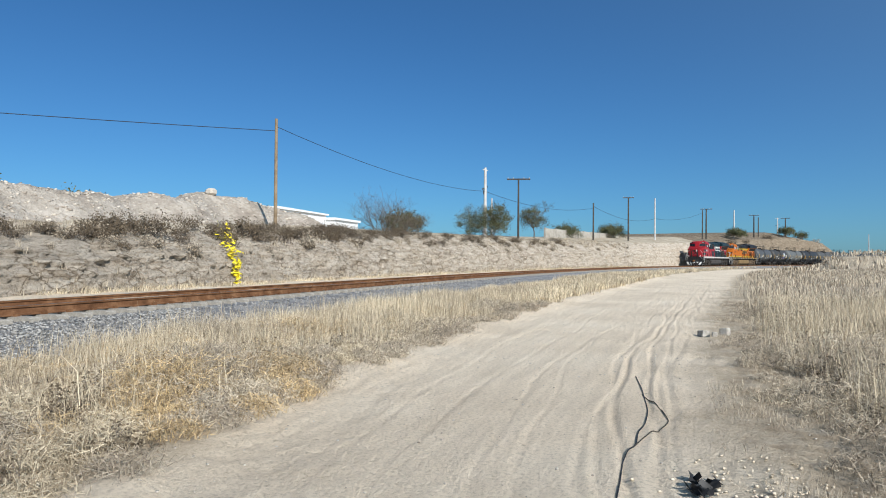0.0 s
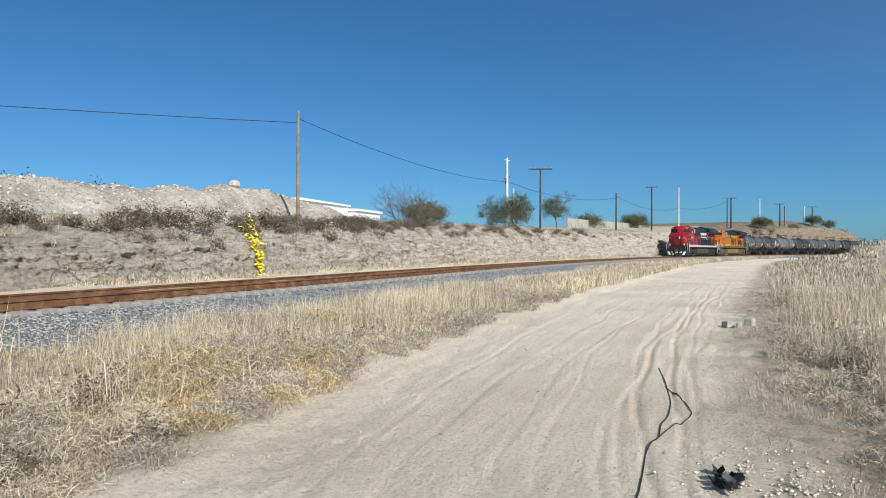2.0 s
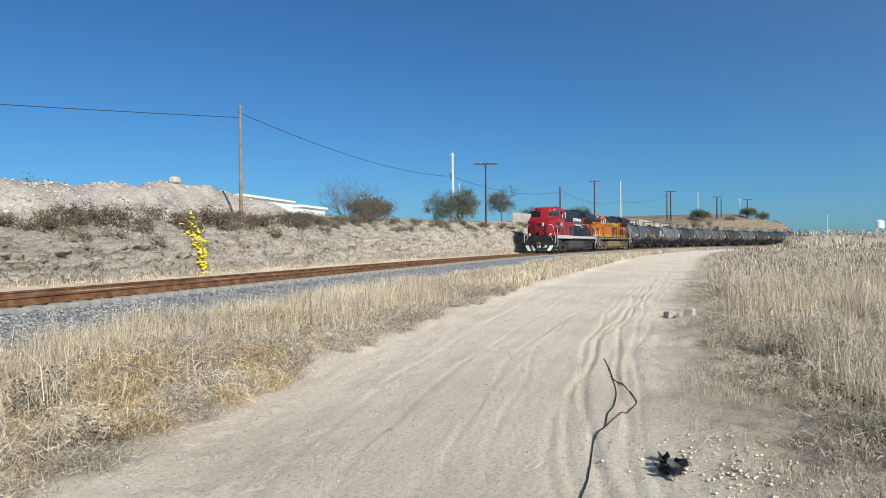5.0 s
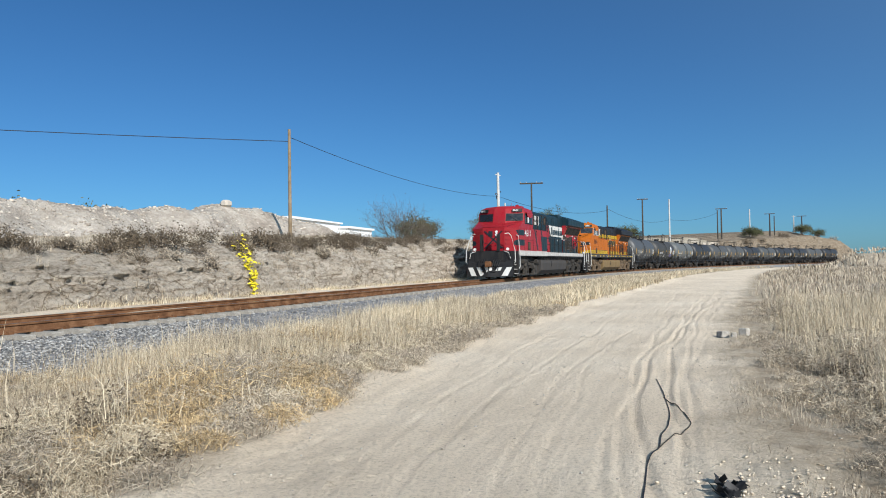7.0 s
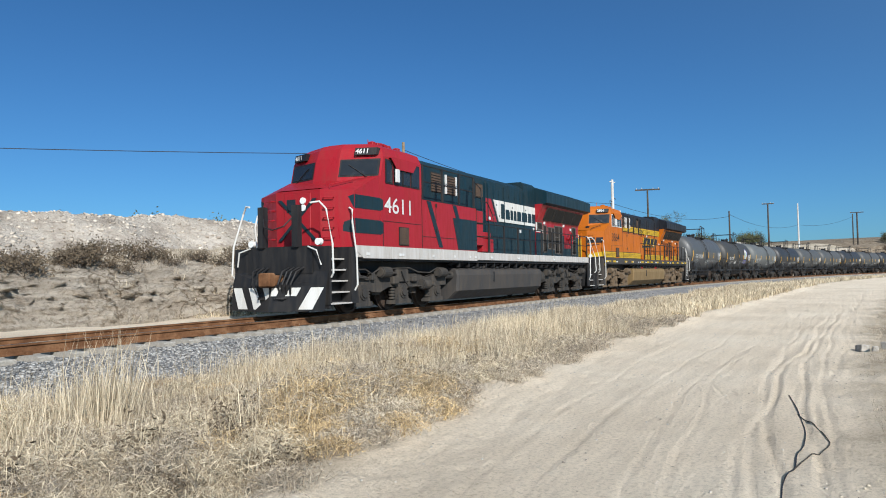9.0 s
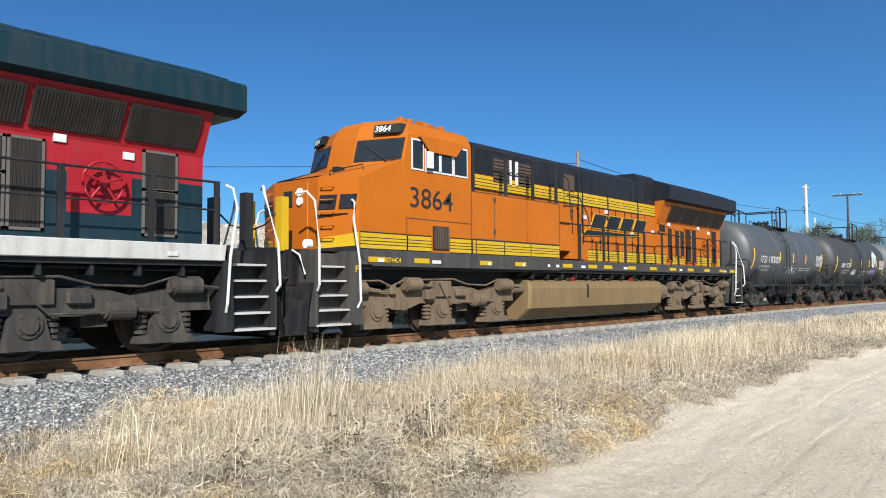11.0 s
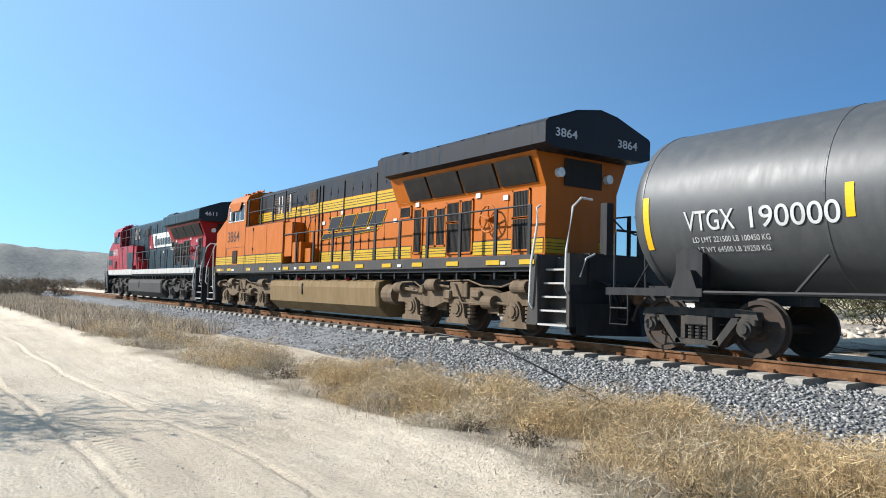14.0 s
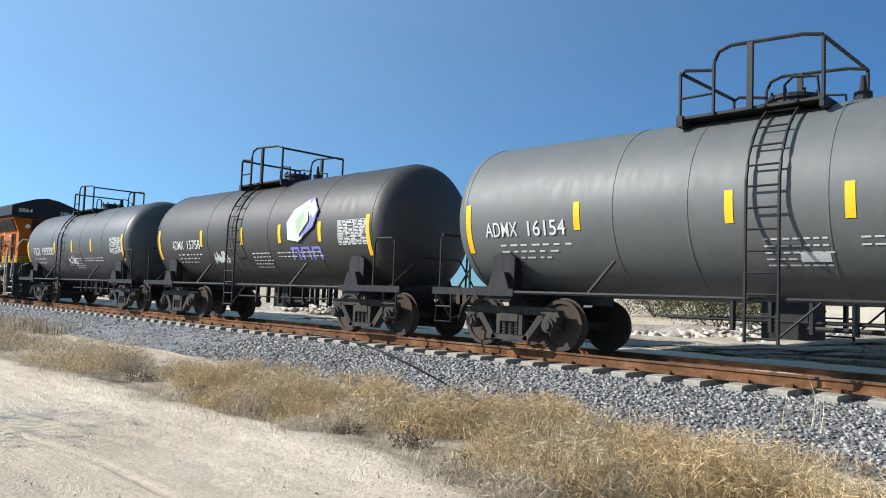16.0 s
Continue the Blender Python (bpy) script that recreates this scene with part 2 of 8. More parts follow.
M_WIRE = paint("black_wire", (0.02, 0.02, 0.02), amount=0.0, rough=0.6)
M_YELLOW_TAPE = paint("yellow_plastic", (0.80, 0.66, 0.02), amount=0.05, rough=0.35, streak=False)


# ---------------------------------------------------------------- mesh tools
class Build:
    """Gathers vertices and faces of one mesh."""

    def __init__(self):
        self.v, self.f, self.runs = [], [], []

    def add(self, verts, faces):
        n = len(self.v)
        self.v += [tuple(p) for p in verts]
        k = len(self.f)
        self.f += [tuple(i + n for i in f) for f in faces]
        self.runs.append((n, len(self.v), k, len(self.f)))
        return self

    def box(self, x0, x1, y0, y1, z0, z1, bevel=0.0):
        if bevel <= 0:
            p = [(x, y, z) for x in (x0, x1) for y in (y0, y1) for z in (z0, z1)]
            return self.add(p, [(0, 1, 3, 2), (4, 6, 7, 5), (0, 4, 5, 1), (2, 3, 7, 6), (0, 2, 6, 4), (1, 5, 7, 3)])
        b = bevel
        ring = [(x0 + b, y0), (x1 - b, y0), (x1, y0 + b), (x1, y1 - b), (x1 - b, y1), (x0 + b, y1), (x0, y1 - b), (x0, y0 + b)]
        inner = [(x0 + 2 * b, y0 + b), (x1 - 2 * b, y0 + b), (x1 - b, y0 + 2 * b), (x1 - b, y1 - 2 * b), (x1 - 2 * b, y1 - b), (x0 + 2 * b, y1 - b), (x0 + b, y1 - 2 * b), (x0 + b, y0 + 2 * b)]
        p = [(x, y, z0) for x, y in inner] + [(x, y, z0 + b) for x, y in ring] + [(x, y, z1 - b) for x, y in ring] + [(x, y, z1) for x, y in inner]
        f = [tuple(reversed(range(8))), tuple(range(24, 32))]
        for k in range(3):
            f += [(k * 8 + i, k * 8 + (i + 1) % 8, k * 8 + 8 + (i + 1) % 8, k * 8 + 8 + i) for i in range(8)]
        return self.add(p, f)

    def prism(self, outline, a, b, axis="y"):
        """An outline pushed from a to b along an axis: (x, z) for y, (y, z) for x, (x, y) for z."""
        n = len(outline)
        put = {"y": lambda p, q: (p[0], q, p[1]), "x": lambda p, q: (q, p[0], p[1]), "z": lambda p, q: (p[0], p[1], q)}[axis]
        p = [put(o, a) for o in outline] + [put(o, b) for o in outline]
        f = [tuple(range(n)), tuple(reversed(range(n, 2 * n)))]
        f += [(i, i + n, (i + 1) % n + n, (i + 1) % n) for i in range(n)]
        return self.add(p, f)

    def loft(self, rings, caps=True):
        n = len(rings[0])
        p = [q for r in rings for q in r]
        f = []
        for k in range(len(rings) - 1):
            f += [(k * n + i, k * n + (i + 1) % n, (k + 1) * n + (i + 1) % n, (k + 1) * n + i) for i in range(n)]
        if caps:
            f += [tuple(reversed(range(n))), tuple(range((len(rings) - 1) * n, len(rings) * n))]
        return self.add(p, f)

    def cyl(self, a, b, r, sides=12, r2=None):
        a, b = Vector(a), Vector(b)
        d = (b - a).normalized()
        u = d.orthogonal().normalized()
        w = d.cross(u)
        rings = []
        for p, q in ((a, r), (b, r if r2 is None else r2)):
            rings.append([p + (u * math.cos(t) + w * math.sin(t)) * q for t in [2 * math.pi * i / sides for i in range(sides)]])
        return self.loft(rings)

    def tube(self, points, r, sides=6):
        pts = [Vector(p) for p in points]
        rings = []
        for i, p in enumerate(pts):
            d = (pts[min(i + 1, len(pts) - 1)] - pts[max(i - 1, 0)]).normalized()
            ref = Vector((0, 0, 1)) if abs(d.z) < 0.95 else Vector((0, 1, 0))
            u = d.cross(ref).normalized()
            w = u.cross(d)
            rings.append([p + (u * math.cos(t) + w * math.sin(t)) * r for t in [2 * math.pi * k / sides for k in range(sides)]])
        return self.loft(rings)

    def mesh(self, name):
        me = bpy.data.meshes.new(name)
        me.from_pydata(self.v, [], self.f)
        bm = bmesh.new()
        bm.from_mesh(me)
        bmesh.ops.recalc_face_normals(bm, faces=bm.faces)
        bm.to_mesh(me)
        bm.free()
        return me


def part(name, shape, mat, parent=None, label="", smooth=False, at=None):
    """Links a Build (or a mesh) as one object under a thing or a part."""
    me = shape if isinstance(shape, bpy.types.Mesh) else shape.mesh(name)
    if not me.materials:
        me.materials.append(mat)
    if smooth:
        me.polygons.foreach_set("use_smooth", [True] * len(me.polygons))
    ob = new(name, me)
    ob.parent = parent
    if at is not None:
        ob.matrix_basis = at
    if label:
        ob["label"] = label
    return ob


def thing(name, label, category, group="", kind="", at=None):
    ob = new(name)
    ob.empty_display_size = 0.2
    if at is not None:
        ob.matrix_basis = at
    return tagged(ob, label, category, group, kind)


def array_mesh(name, verts, faces, mat, smooth=False):
    """A mesh from numpy arrays: verts (n, 3), faces (m, 3) or (m, 4)."""
    me = bpy.data.meshes.new(name)
    k = faces.shape[1]
    me.vertices.add(len(verts))
    me.vertices.foreach_set("co", np.ascontiguousarray(verts, dtype=np.float32).ravel())
    me.loops.add(faces.size)
    me.loops.foreach_set("vertex_index", np.ascontiguousarray(faces, dtype=np.int32).ravel())
    me.polygons.add(len(faces))
    me.polygons.foreach_set("loop_start", np.arange(0, faces.size, k, dtype=np.int32))
    if smooth:
        me.polygons.foreach_set("use_smooth", np.ones(len(faces), dtype=bool))
    me.update(calc_edges=True)
    me.validate()
    me.materials.append(mat)
    return me


def lumps(x, y, scale, seed=0.0, octaves=4):
    """Smooth pseudo-random height in -1..1 from sums of turned sines, for arrays."""
    h, amp, total = np.zeros_like(x, dtype=float), 1.0, 0.0
    rng = np.random.RandomState(int(seed * 1000) % 100000 + 7)
    for o in range(octaves):
        f = scale * 1.9 ** o
        for _ in range(3):
            a, p, q = rng.uniform(0, 2 * math.pi, 3)
            h += amp * np.sin((x * math.cos(a) + y * math.sin(a)) * f + p) * np.sin((y * math.cos(a) - x * math.sin(a)) * f * 0.83 + q)
        total += amp * 1.6
        amp *= 0.55
    return h / total


def smoothstep(a, b, x):
    t = np.clip((x - a) / (b - a), 0, 1)
    return t * t * (3 - 2 * t)


# ---------------------------------------------------------------- ground
def side_of_track(x, y):
    """How far a place lies beyond the track's centre line (negative: on the road's side)."""
    bent = np.hypot(x - BEND_X, y - (TRACK_Y - BEND_R)) - BEND_R
    return np.where(x > BEND_X, bent, y - TRACK_Y)


ROAD_EDGE_X = [-400, -70, -45, -17, -10, -7.8, -5.5, 0, 3.0, 4.2, 5.2, 7.3, 11.6, 21.8, 41, 72, 100, 145, 200, 400]
ROAD_EDGE_FAR = [8, 3.8, 3.3, 4.0, 4.4, 4.6, 4.4, 3.9, 2.95, 3.2, 3.45, 3.72, 3.95, 3.85, 3.0, 1.4, -2.0, -9.0, -22, -95]
ROAD_EDGE_NEAR = [-8, -7, -5, -3.2, -2.5, -2.2, -2.0, -1.4, -0.8, -0.58, -0.4, -0.3, -0.2, -0.7, -2.2, -4.5, -7.5, -14.0, -27, -100]


def road_far(x):
    return np.interp(x, ROAD_EDGE_X, ROAD_EDGE_FAR)


def road_near(x):
    return np.interp(x, ROAD_EDGE_X, ROAD_EDGE_NEAR)


def ground_height(x, y):
    s = side_of_track(x, y)
    wob = lumps(x, y, 0.9, 0.3)
    bed = smoothstep(-3.3, -1.9, s) * 0.25                      # shoulder under the ballast
    far = smoothstep(-1.0, 1.5, s) * 0.30                       # level ground beyond the track
    on_road = smoothstep(0.0, 0.5, y - road_near(x)) * smoothstep(0.0, 0.5, road_far(x) - y)
    h = bed + far + wob * 0.05 * (1 - on_road) + lumps(x, y, 2.4, 0.9) * 0.014 + lumps(x, y, 9.0, 0.4) * 0.007 + lumps(x, y, 17.0, 0.7) * 0.004
    berm = np.exp(-((y - road_far(x) - 0.35) / 0.42) ** 2) * (0.10 + 0.05 * lumps(x, y, 1.3, 0.5))
    h = h + berm * (s < -3)
    h = h - 0.35 * np.exp(-((x + 18.5) / 4.5) ** 4 - ((y - 24.2) / 2.4) ** 4)   # hollow beyond the rubble
    h = h + 1.7 * smoothstep(15.5, 40, s) * smoothstep(8, -4, x) * smoothstep(-160, -60, x)   # ground rising beyond the railway
    rut = 0.0
    for k, (c, w, d) in enumerate(((0.10, 0.09, 0.006), (0.19, 0.08, 0.008), (0.25, 0.09, 0.006), (0.36, 0.12, 0.004), (0.50, 0.13, 0.003), (0.70, 0.15, 0.0035), (0.86, 0.14, 0.003), (0.08, 0.035, 0.012), (0.135, 0.03, 0.012), (0.165, 0.03, 0.016), (0.215, 0.032, 0.016), (0.235, 0.03, 0.012), (0.29, 0.03, 0.010), (0.42, 0.03, 0.008), (0.46, 0.03, 0.008), (0.62, 0.035, 0.008), (0.78, 0.035, 0.008))):
        yc = road_near(x) * (1 - c) + road_far(x) * c + 0.10 * np.sin(x * 0.31 + k * 1.7) + 0.04 * np.sin(x * 1.3 + k)
        rut = rut - d * np.exp(-((y - yc) / w) ** 2) + 0.4 * d * np.exp(-((np.abs(y - yc) - 2.1 * w) / (w * 0.8)) ** 2)
    h = h + rut * on_road * (1 + 1.3 * smoothstep(1, -4, x))
    trodden = np.exp(-((y - road_far(x) + 0.25) / 0.9) ** 2) * (s < -3)
    h = h + trodden * (0.022 * np.abs(lumps(x, y, 5.0, 1.7)) + 0.016 * lumps(x, y, 14.0, 2.6))
    side = np.exp(-((y - road_near(x) + 0.1) / 0.7) ** 2)
    h = h + side * (0.018 * lumps(x, y, 7.0, 3.4) + 0.012 * lumps(x, y, 19.0, 3.6))
    # low rise in the field inside the bend, in front of the farthest cars
    h = h + 3.0 * np.exp(-((x - 165) / 32) ** 2) * smoothstep(0, 5, -y - 0.15 * x) * smoothstep(-7, -14, s)
    h = h + 0.35 * smoothstep(3, 14, road_near(x) - y) * (0.6 + 0.7 * lumps(x, y, 0.22, 1.4))
    return h


def build_ground():
    """One sheet to the horizon, fine near the camera."""
    def steps(fine_from, fine_to, step, grow, reach):
        a = list(np.arange(fine_from, fine_to, step))
        d = step
        while a[-1] < reach:
            d *= grow
            a.append(a[-1] + d)
        d = step
        while a[0] > -reach:
            d *= grow
            a.insert(0, a[0] - d)
        return np.array(a)
    xs = steps(-11, 19, 0.10, 1.045, 3000)
    ys = steps(-1.3, 5.2, 0.034, 1.07, 3000)
    X, Y = np.meshgrid(xs, ys, indexing="ij")
    Z = ground_height(X, Y)
    far = smoothstep(90, 400, np.hypot(X, Y))
    Z = Z * (1 - far) - far * 0.8
    n, m = len(xs), len(ys)
    i = np.arange(n * m).reshape(n, m)
    F = np.stack([i[:-1, :-1], i[1:, :-1], i[1:, 1:], i[:-1, 1:]], -1).reshape(-1, 4)
    me = array_mesh("ground", np.stack([X, Y, Z], -1).reshape(-1, 3), F, M_GROUND, True)
    rag = 0.35 * lumps(X, Y, 1.6, 2.2) + 0.12 * lumps(X, Y, 6.0, 3.2)
    bare = smoothstep(-0.5, 0.5, Y - road_near(X) + rag) * smoothstep(-0.1, 0.5, road_far(X) + 0.6 - Y + rag)
    bare = np.maximum(bare, smoothstep(0.5, 1.5, side_of_track(X, Y)) * smoothstep(9, 7, side_of_track(X, Y)))
    bare = np.maximum(bare, smoothstep(1.5, -1.0, X) * 0.8 * smoothstep(-5.6, -4.6, side_of_track(X, Y)) * smoothstep(-30, -10, X))
    at = me.attributes.new("bare", "FLOAT", "POINT")
    at.data.foreach_set("value", bare.ravel().astype(np.float32))
    tread = np.zeros_like(X)
    for c, w in ((0.165, 0.07), (0.215, 0.07), (0.34, 0.09), (0.52, 0.09), (0.66, 0.09), (0.80, 0.08)):
        yc = road_near(X) * (1 - c) + road_far(X) * c + 0.12 * np.sin(X * 0.31 + c * 20)
        tread += np.exp(-((Y - yc) / w) ** 4) * smoothstep(-0.2, 0.3, lumps(X, Y * 0 + c * 30, 0.5, 4.6))
    at = me.attributes.new("tread", "FLOAT", "POINT")
    at.data.foreach_set("value", (tread * (np.abs(X) < 30) * (0.15 + 0.5 * smoothstep(1.0, -2.0, X))).ravel().astype(np.float32))
    tagged(new("ground", me), "pale dusty dirt track through dry grassland beside the railway", "ground", kind="structure")


build_ground()


# ---------------------------------------------------------------- cut bank beyond the track
BANK_TOP_U = [-60, -16, -8, -2, 4, 15, 22, 36, 57, 90, 117, 160, 215, 245, 268, 285, 330]
BANK_TOP_Z = [0.5, 0.55, 0.75, 1.7, 2.3, 2.65, 3.0, 3.5, 3.9, 4.5, 5.2, 6.4, 9.0, 10.5, 9.0, 2.0, 0.6]


def bank_profile(u, v):
    """Offset from the track and height of the cut's face at u along it, v from 0 (foot) to 1 (back of the plateau)."""
    top = np.interp(u, BANK_TOP_U, BANK_TOP_Z)
    foot = 3.0 + 0.35 * lumps(u, v * 3, 0.35, 3.1)
    rise = np.clip(v / 0.55, 0, 1)
    back = np.clip((v - 0.55) / 0.45, 0, 1)
    shelf = rise ** 0.85
    off = foot + 0.7 * rise + 1.7 * rise ** 3 + 9.5 * back + 45 * np.clip(back - 0.75, 0, 1) ** 2 * 16
    gully = lumps(u * 1.0, v * 2.5, 1.6, 4.4) * 0.26 + lumps(u, v * 4.5, 4.1, 5.2) * 0.10
    off = off + gully * np.sin(np.clip(rise, 0, 1) * math.pi * 0.85 + 0.25)
    z = 0.52 + (top - 0.52) * (0.80 * shelf + 0.20 * smoothstep(0, 1, back))
    strata = np.abs(((z + 0.25 * lumps(u, v * 4, 0.7, 3.8)) * 2.6) % 1.0 - 0.5) - 0.25
    crag = 0.5 - np.abs(lumps(u, v * 4.6, 5.2, 8.3)) * 1.6
    off = off + (strata * 0.09 + crag * 0.30) * np.sin(np.clip(rise, 0, 1) * math.pi * 0.9 + 0.1)
    z = z + lumps(u, v * 5, 1.9, 6.6) * 0.12 * rise + lumps(u * 1.0, off, 6.0, 7.7) * 0.05 * rise
    return off, z


def build_bank():
    us = np.concatenate([np.arange(-60, 6, 0.5), np.arange(6, 62, 0.12), np.arange(62, 75, 0.2), np.arange(75, 330, 0.7)])
    vs = np.concatenate([np.linspace(0, 0.55, 60), np.linspace(0.58, 1.0, 14)])
    U, V = np.meshgrid(us, vs, indexing="ij")
    off, Z = bank_profile(U, V)
    X, Y = track_arrays(U, off)
    n, m = U.shape
    i = np.arange(n * m).reshape(n, m)
    F = np.stack([i[:-1, :-1], i[1:, :-1], i[1:, 1:], i[:-1, 1:]], -1).reshape(-1, 4)
    me = array_mesh("cut_bank", np.stack([X, Y, Z], -1).reshape(-1, 3), F, M_CLIFF)
    me.materials.append(M_FIELD)
    me.materials.append(M_FARBANK)
    top = ((V[:-1, :-1] + 0.06 * lumps(U[:-1, :-1], V[:-1, :-1] * 5, 1.2, 1.6)) > 0.53).astype(np.int32)
    top[U[:-1, :-1] > 165 + 12 * V[:-1, :-1]] = 2
    me.polygons.foreach_set("material_index", top.ravel())
    tagged(new("cut_bank", me), "eroded pale caliche cut bank along the railway", "bank", kind="structure")


build_bank()


# ---------------------------------------------------------------- track
def sweep(profile, u0, u1, step, mat, name, parent, label=""):
    """A rail-like profile of (side, z) along the track."""
    us = list(np.arange(u0, min(u1, BEND_X), max(step, 4.0))) + list(np.arange(max(u0, BEND_X), u1, step))
    sh = Build()
    rings = []
    for u in us:
        ring = []
        for s, z in profile:
            x, y, _ = track_at(u, s)
            ring.append((x, y, z))
        rings.append(ring)
    sh.loft(rings)
    return part(name, sh, mat, parent, label)


def build_track():
    track = thing("railway_track", "single railway track of rusty rails on concrete sleepers", "railway track", kind="structure")
    for side in (-0.7525, 0.7525):
        w = [(-0.075, -0.172), (0.075, -0.172), (0.075, -0.155), (0.012, -0.135), (0.010, -0.045), (0.036, -0.034), (0.036, -0.003), (-0.036, -0.003), (-0.036, -0.034), (-0.010, -0.045), (-0.012, -0.135), (-0.075, -0.155)]
        sweep([(side + a, RAIL_Z + b) for a, b in w], -160, 420, 3.0, M_RUST, "rail", track)
        sweep([(side + a, RAIL_Z + b) for a, b in ((-0.03, -0.003), (0.03, -0.003), (0.03, 0.0), (-0.03, 0.0))], -160, 420, 3.0, M_RAILTOP, "rail_head", track, "worn bright running surface")
    prof = [(-1.30, -0.23), (-1.30, -0.20), (-1.27, -0.18), (-0.95, -0.175), (-0.5, -0.20), (0.5, -0.20), (0.95, -0.175), (1.27, -0.18), (1.30, -0.20), (1.30, -0.23), (1.30, -0.38), (-1.30, -0.38)]
    one = Build().prism([(a, b) for a, b in prof], -0.13, 0.13, "x").mesh("sleeper")
    one.materials.append(M_CONCRETE)
    rest = Build()
    for k in range(-200, 340):
        u = k * 0.6
        x, y, a = track_at(u)
        if -62 <= k <= 200:
            part("sleeper", one, M_CONCRETE, track, at=pose(x, y, RAIL_Z, 0, 0, math.degrees(a)))
        else:
            m = pose(x, y, RAIL_Z, 0, 0, math.degrees(a))
            q = [m @ Vector(p) for p in [(d, s, z) for d in (-0.13, 0.13) for s in (-1.3, 1.3) for z in (-0.38, -0.18)]]
            rest.add(q, [(0, 1, 3, 2), (4, 6, 7, 5), (0, 4, 5, 1), (2, 3, 7, 6), (0, 2, 6, 4), (1, 5, 7, 3)])
    tagged(part("far_sleepers", rest, M_CONCRETE, track), kind="stuff")
    clips = Build()
    for k in range(-60, 90):
        for side in (-0.7525, 0.7525):
            for d in (-0.11, 0.11):
                clips.box(k * 0.6 - 0.05, k * 0.6 + 0.05, TRACK_Y + side + d - 0.035, TRACK_Y + side + d + 0.035, RAIL_Z - 0.20, RAIL_Z - 0.125)
    tagged(part("rail_clips", clips, M_RUST, track), kind="stuff")
    bed = [(-3.85, 0.03), (-3.0, 0.17), (-1.75, RAIL_Z - 0.29), (-1.3, RAIL_Z - 0.265), (-0.6, RAIL_Z - 0.255), (0.6, RAIL_Z - 0.255), (1.2, RAIL_Z - 0.225), (1.7, RAIL_Z - 0.22), (2.6, 0.45), (2.6, 0.0), (-3.85, -0.05)]
    b = sweep([(s, z) for s, z in bed], -160, 420, 3.0, M_BALLAST, "ballast_bed", track, "bed of crushed grey stone")
    return track


TRACK = build_track()


# ---------------------------------------------------------------- rolling stock materials
M_ORANGE = paint("orange_paint", (0.41, 0.104, 0.001), (0.30, 0.10, 0.012), 0.22, 0.5)
M_YELLOW = paint("yellow_paint", (0.50, 0.31, 0.005), (0.3, 0.2, 0.05), 0.22, 0.45)
M_NAVY = paint("blue_black_paint", (0.010, 0.011, 0.015), (0.04, 0.037, 0.034), 0.3, 0.5)
M_SKIRT = paint("grey_skirt_paint", (0.045, 0.042, 0.039), (0.12, 0.10, 0.08), 0.4, 0.65)
M_BLACK = paint("black_paint", (0.014, 0.014, 0.015), (0.07, 0.06, 0.05), 0.3, 0.5)
M_DUST = paint("dust_caked_steel", (0.155, 0.11, 0.068), (0.06, 0.043, 0.03), 0.65, 0.88, bump=0.3)
M_TANK_TAN = paint("dusty_fuel_tank", (0.19, 0.128, 0.058), (0.12, 0.08, 0.037), 0.5, 0.75)
M_TANK_GREY = paint("dark_fuel_tank", (0.045, 0.042, 0.04), (0.14, 0.11, 0.08), 0.4, 0.7)
M_GREY_RUN = paint("grimy_running_gear", (0.036, 0.033, 0.030), (0.13, 0.105, 0.078), 0.5, 0.8, bump=0.3)
M_RED = paint("red_paint", (0.30, 0.010, 0.017), (0.17, 0.04, 0.03), 0.28, 0.38)
M_GREEN = paint("dark_green_paint", (0.005, 0.022, 0.031), (0.04, 0.04, 0.034), 0.28, 0.45)
M_WHITE = paint("white_paint", (0.60, 0.59, 0.55), (0.34, 0.29, 0.22), 0.4, 0.5)
M_SILL = paint("light_grey_sill", (0.47, 0.45, 0.42), (0.25, 0.2, 0.15), 0.5, 0.55)
M_GLASS = paint("dark_glass", (0.012, 0.014, 0.016), (0.05, 0.05, 0.05), 0.1, 0.14, streak=False)
M_FRAME = paint("aluminium_frame", (0.6, 0.6, 0.58), (0.3, 0.26, 0.2), 0.25, 0.4)
M_GRILLE = paint("black_grille", (0.02, 0.018, 0.016), (0.07, 0.055, 0.04), 0.4, 0.75)
M_SLAT = paint("grille_slat", (0.075, 0.05, 0.036), (0.14, 0.09, 0.06), 0.4, 0.6)
M_VENT = paint("dusty_vent_steel", (0.11, 0.098, 0.088), (0.06, 0.05, 0.042), 0.4, 0.7)
M_LETTER = paint("grey_lettering", (0.022, 0.021, 0.021), (0.07, 0.05, 0.03), 0.15, 0.5)
M_WHITE_MARK = paint("white_lettering", (0.60, 0.60, 0.58), (0.22, 0.21, 0.19), 0.35, 0.6)
M_WHEEL = paint("brown_wheel_steel", (0.042, 0.032, 0.026), (0.12, 0.075, 0.048), 0.5, 0.7)
M_TREAD, *_ = material("bright_wheel_tread", 0.3, 1.0)
M_TREAD.node_tree.nodes["Principled BSDF"].inputs["Base Color"].default_value = (0.42, 0.40, 0.38, 1)
M_LAMP = paint("lamp_glass", (0.75, 0.75, 0.72), amount=0.1, rough=0.15, streak=False)
M_CAR_DARK = paint("charcoal_tank_paint", (0.057, 0.059, 0.060), (0.11, 0.108, 0.10), 0.3, 0.48, rough_span=0.06)
M_CAR_BROWN = paint("brown_black_tank_paint", (0.033, 0.031, 0.027), (0.07, 0.062, 0.05), 0.3, 0.55, rough_span=0.06)
M_CAR_GREY = paint("grey_tank_paint", (0.096, 0.101, 0.097), (0.135, 0.13, 0.118), 0.3, 0.55, rough_span=0.06)
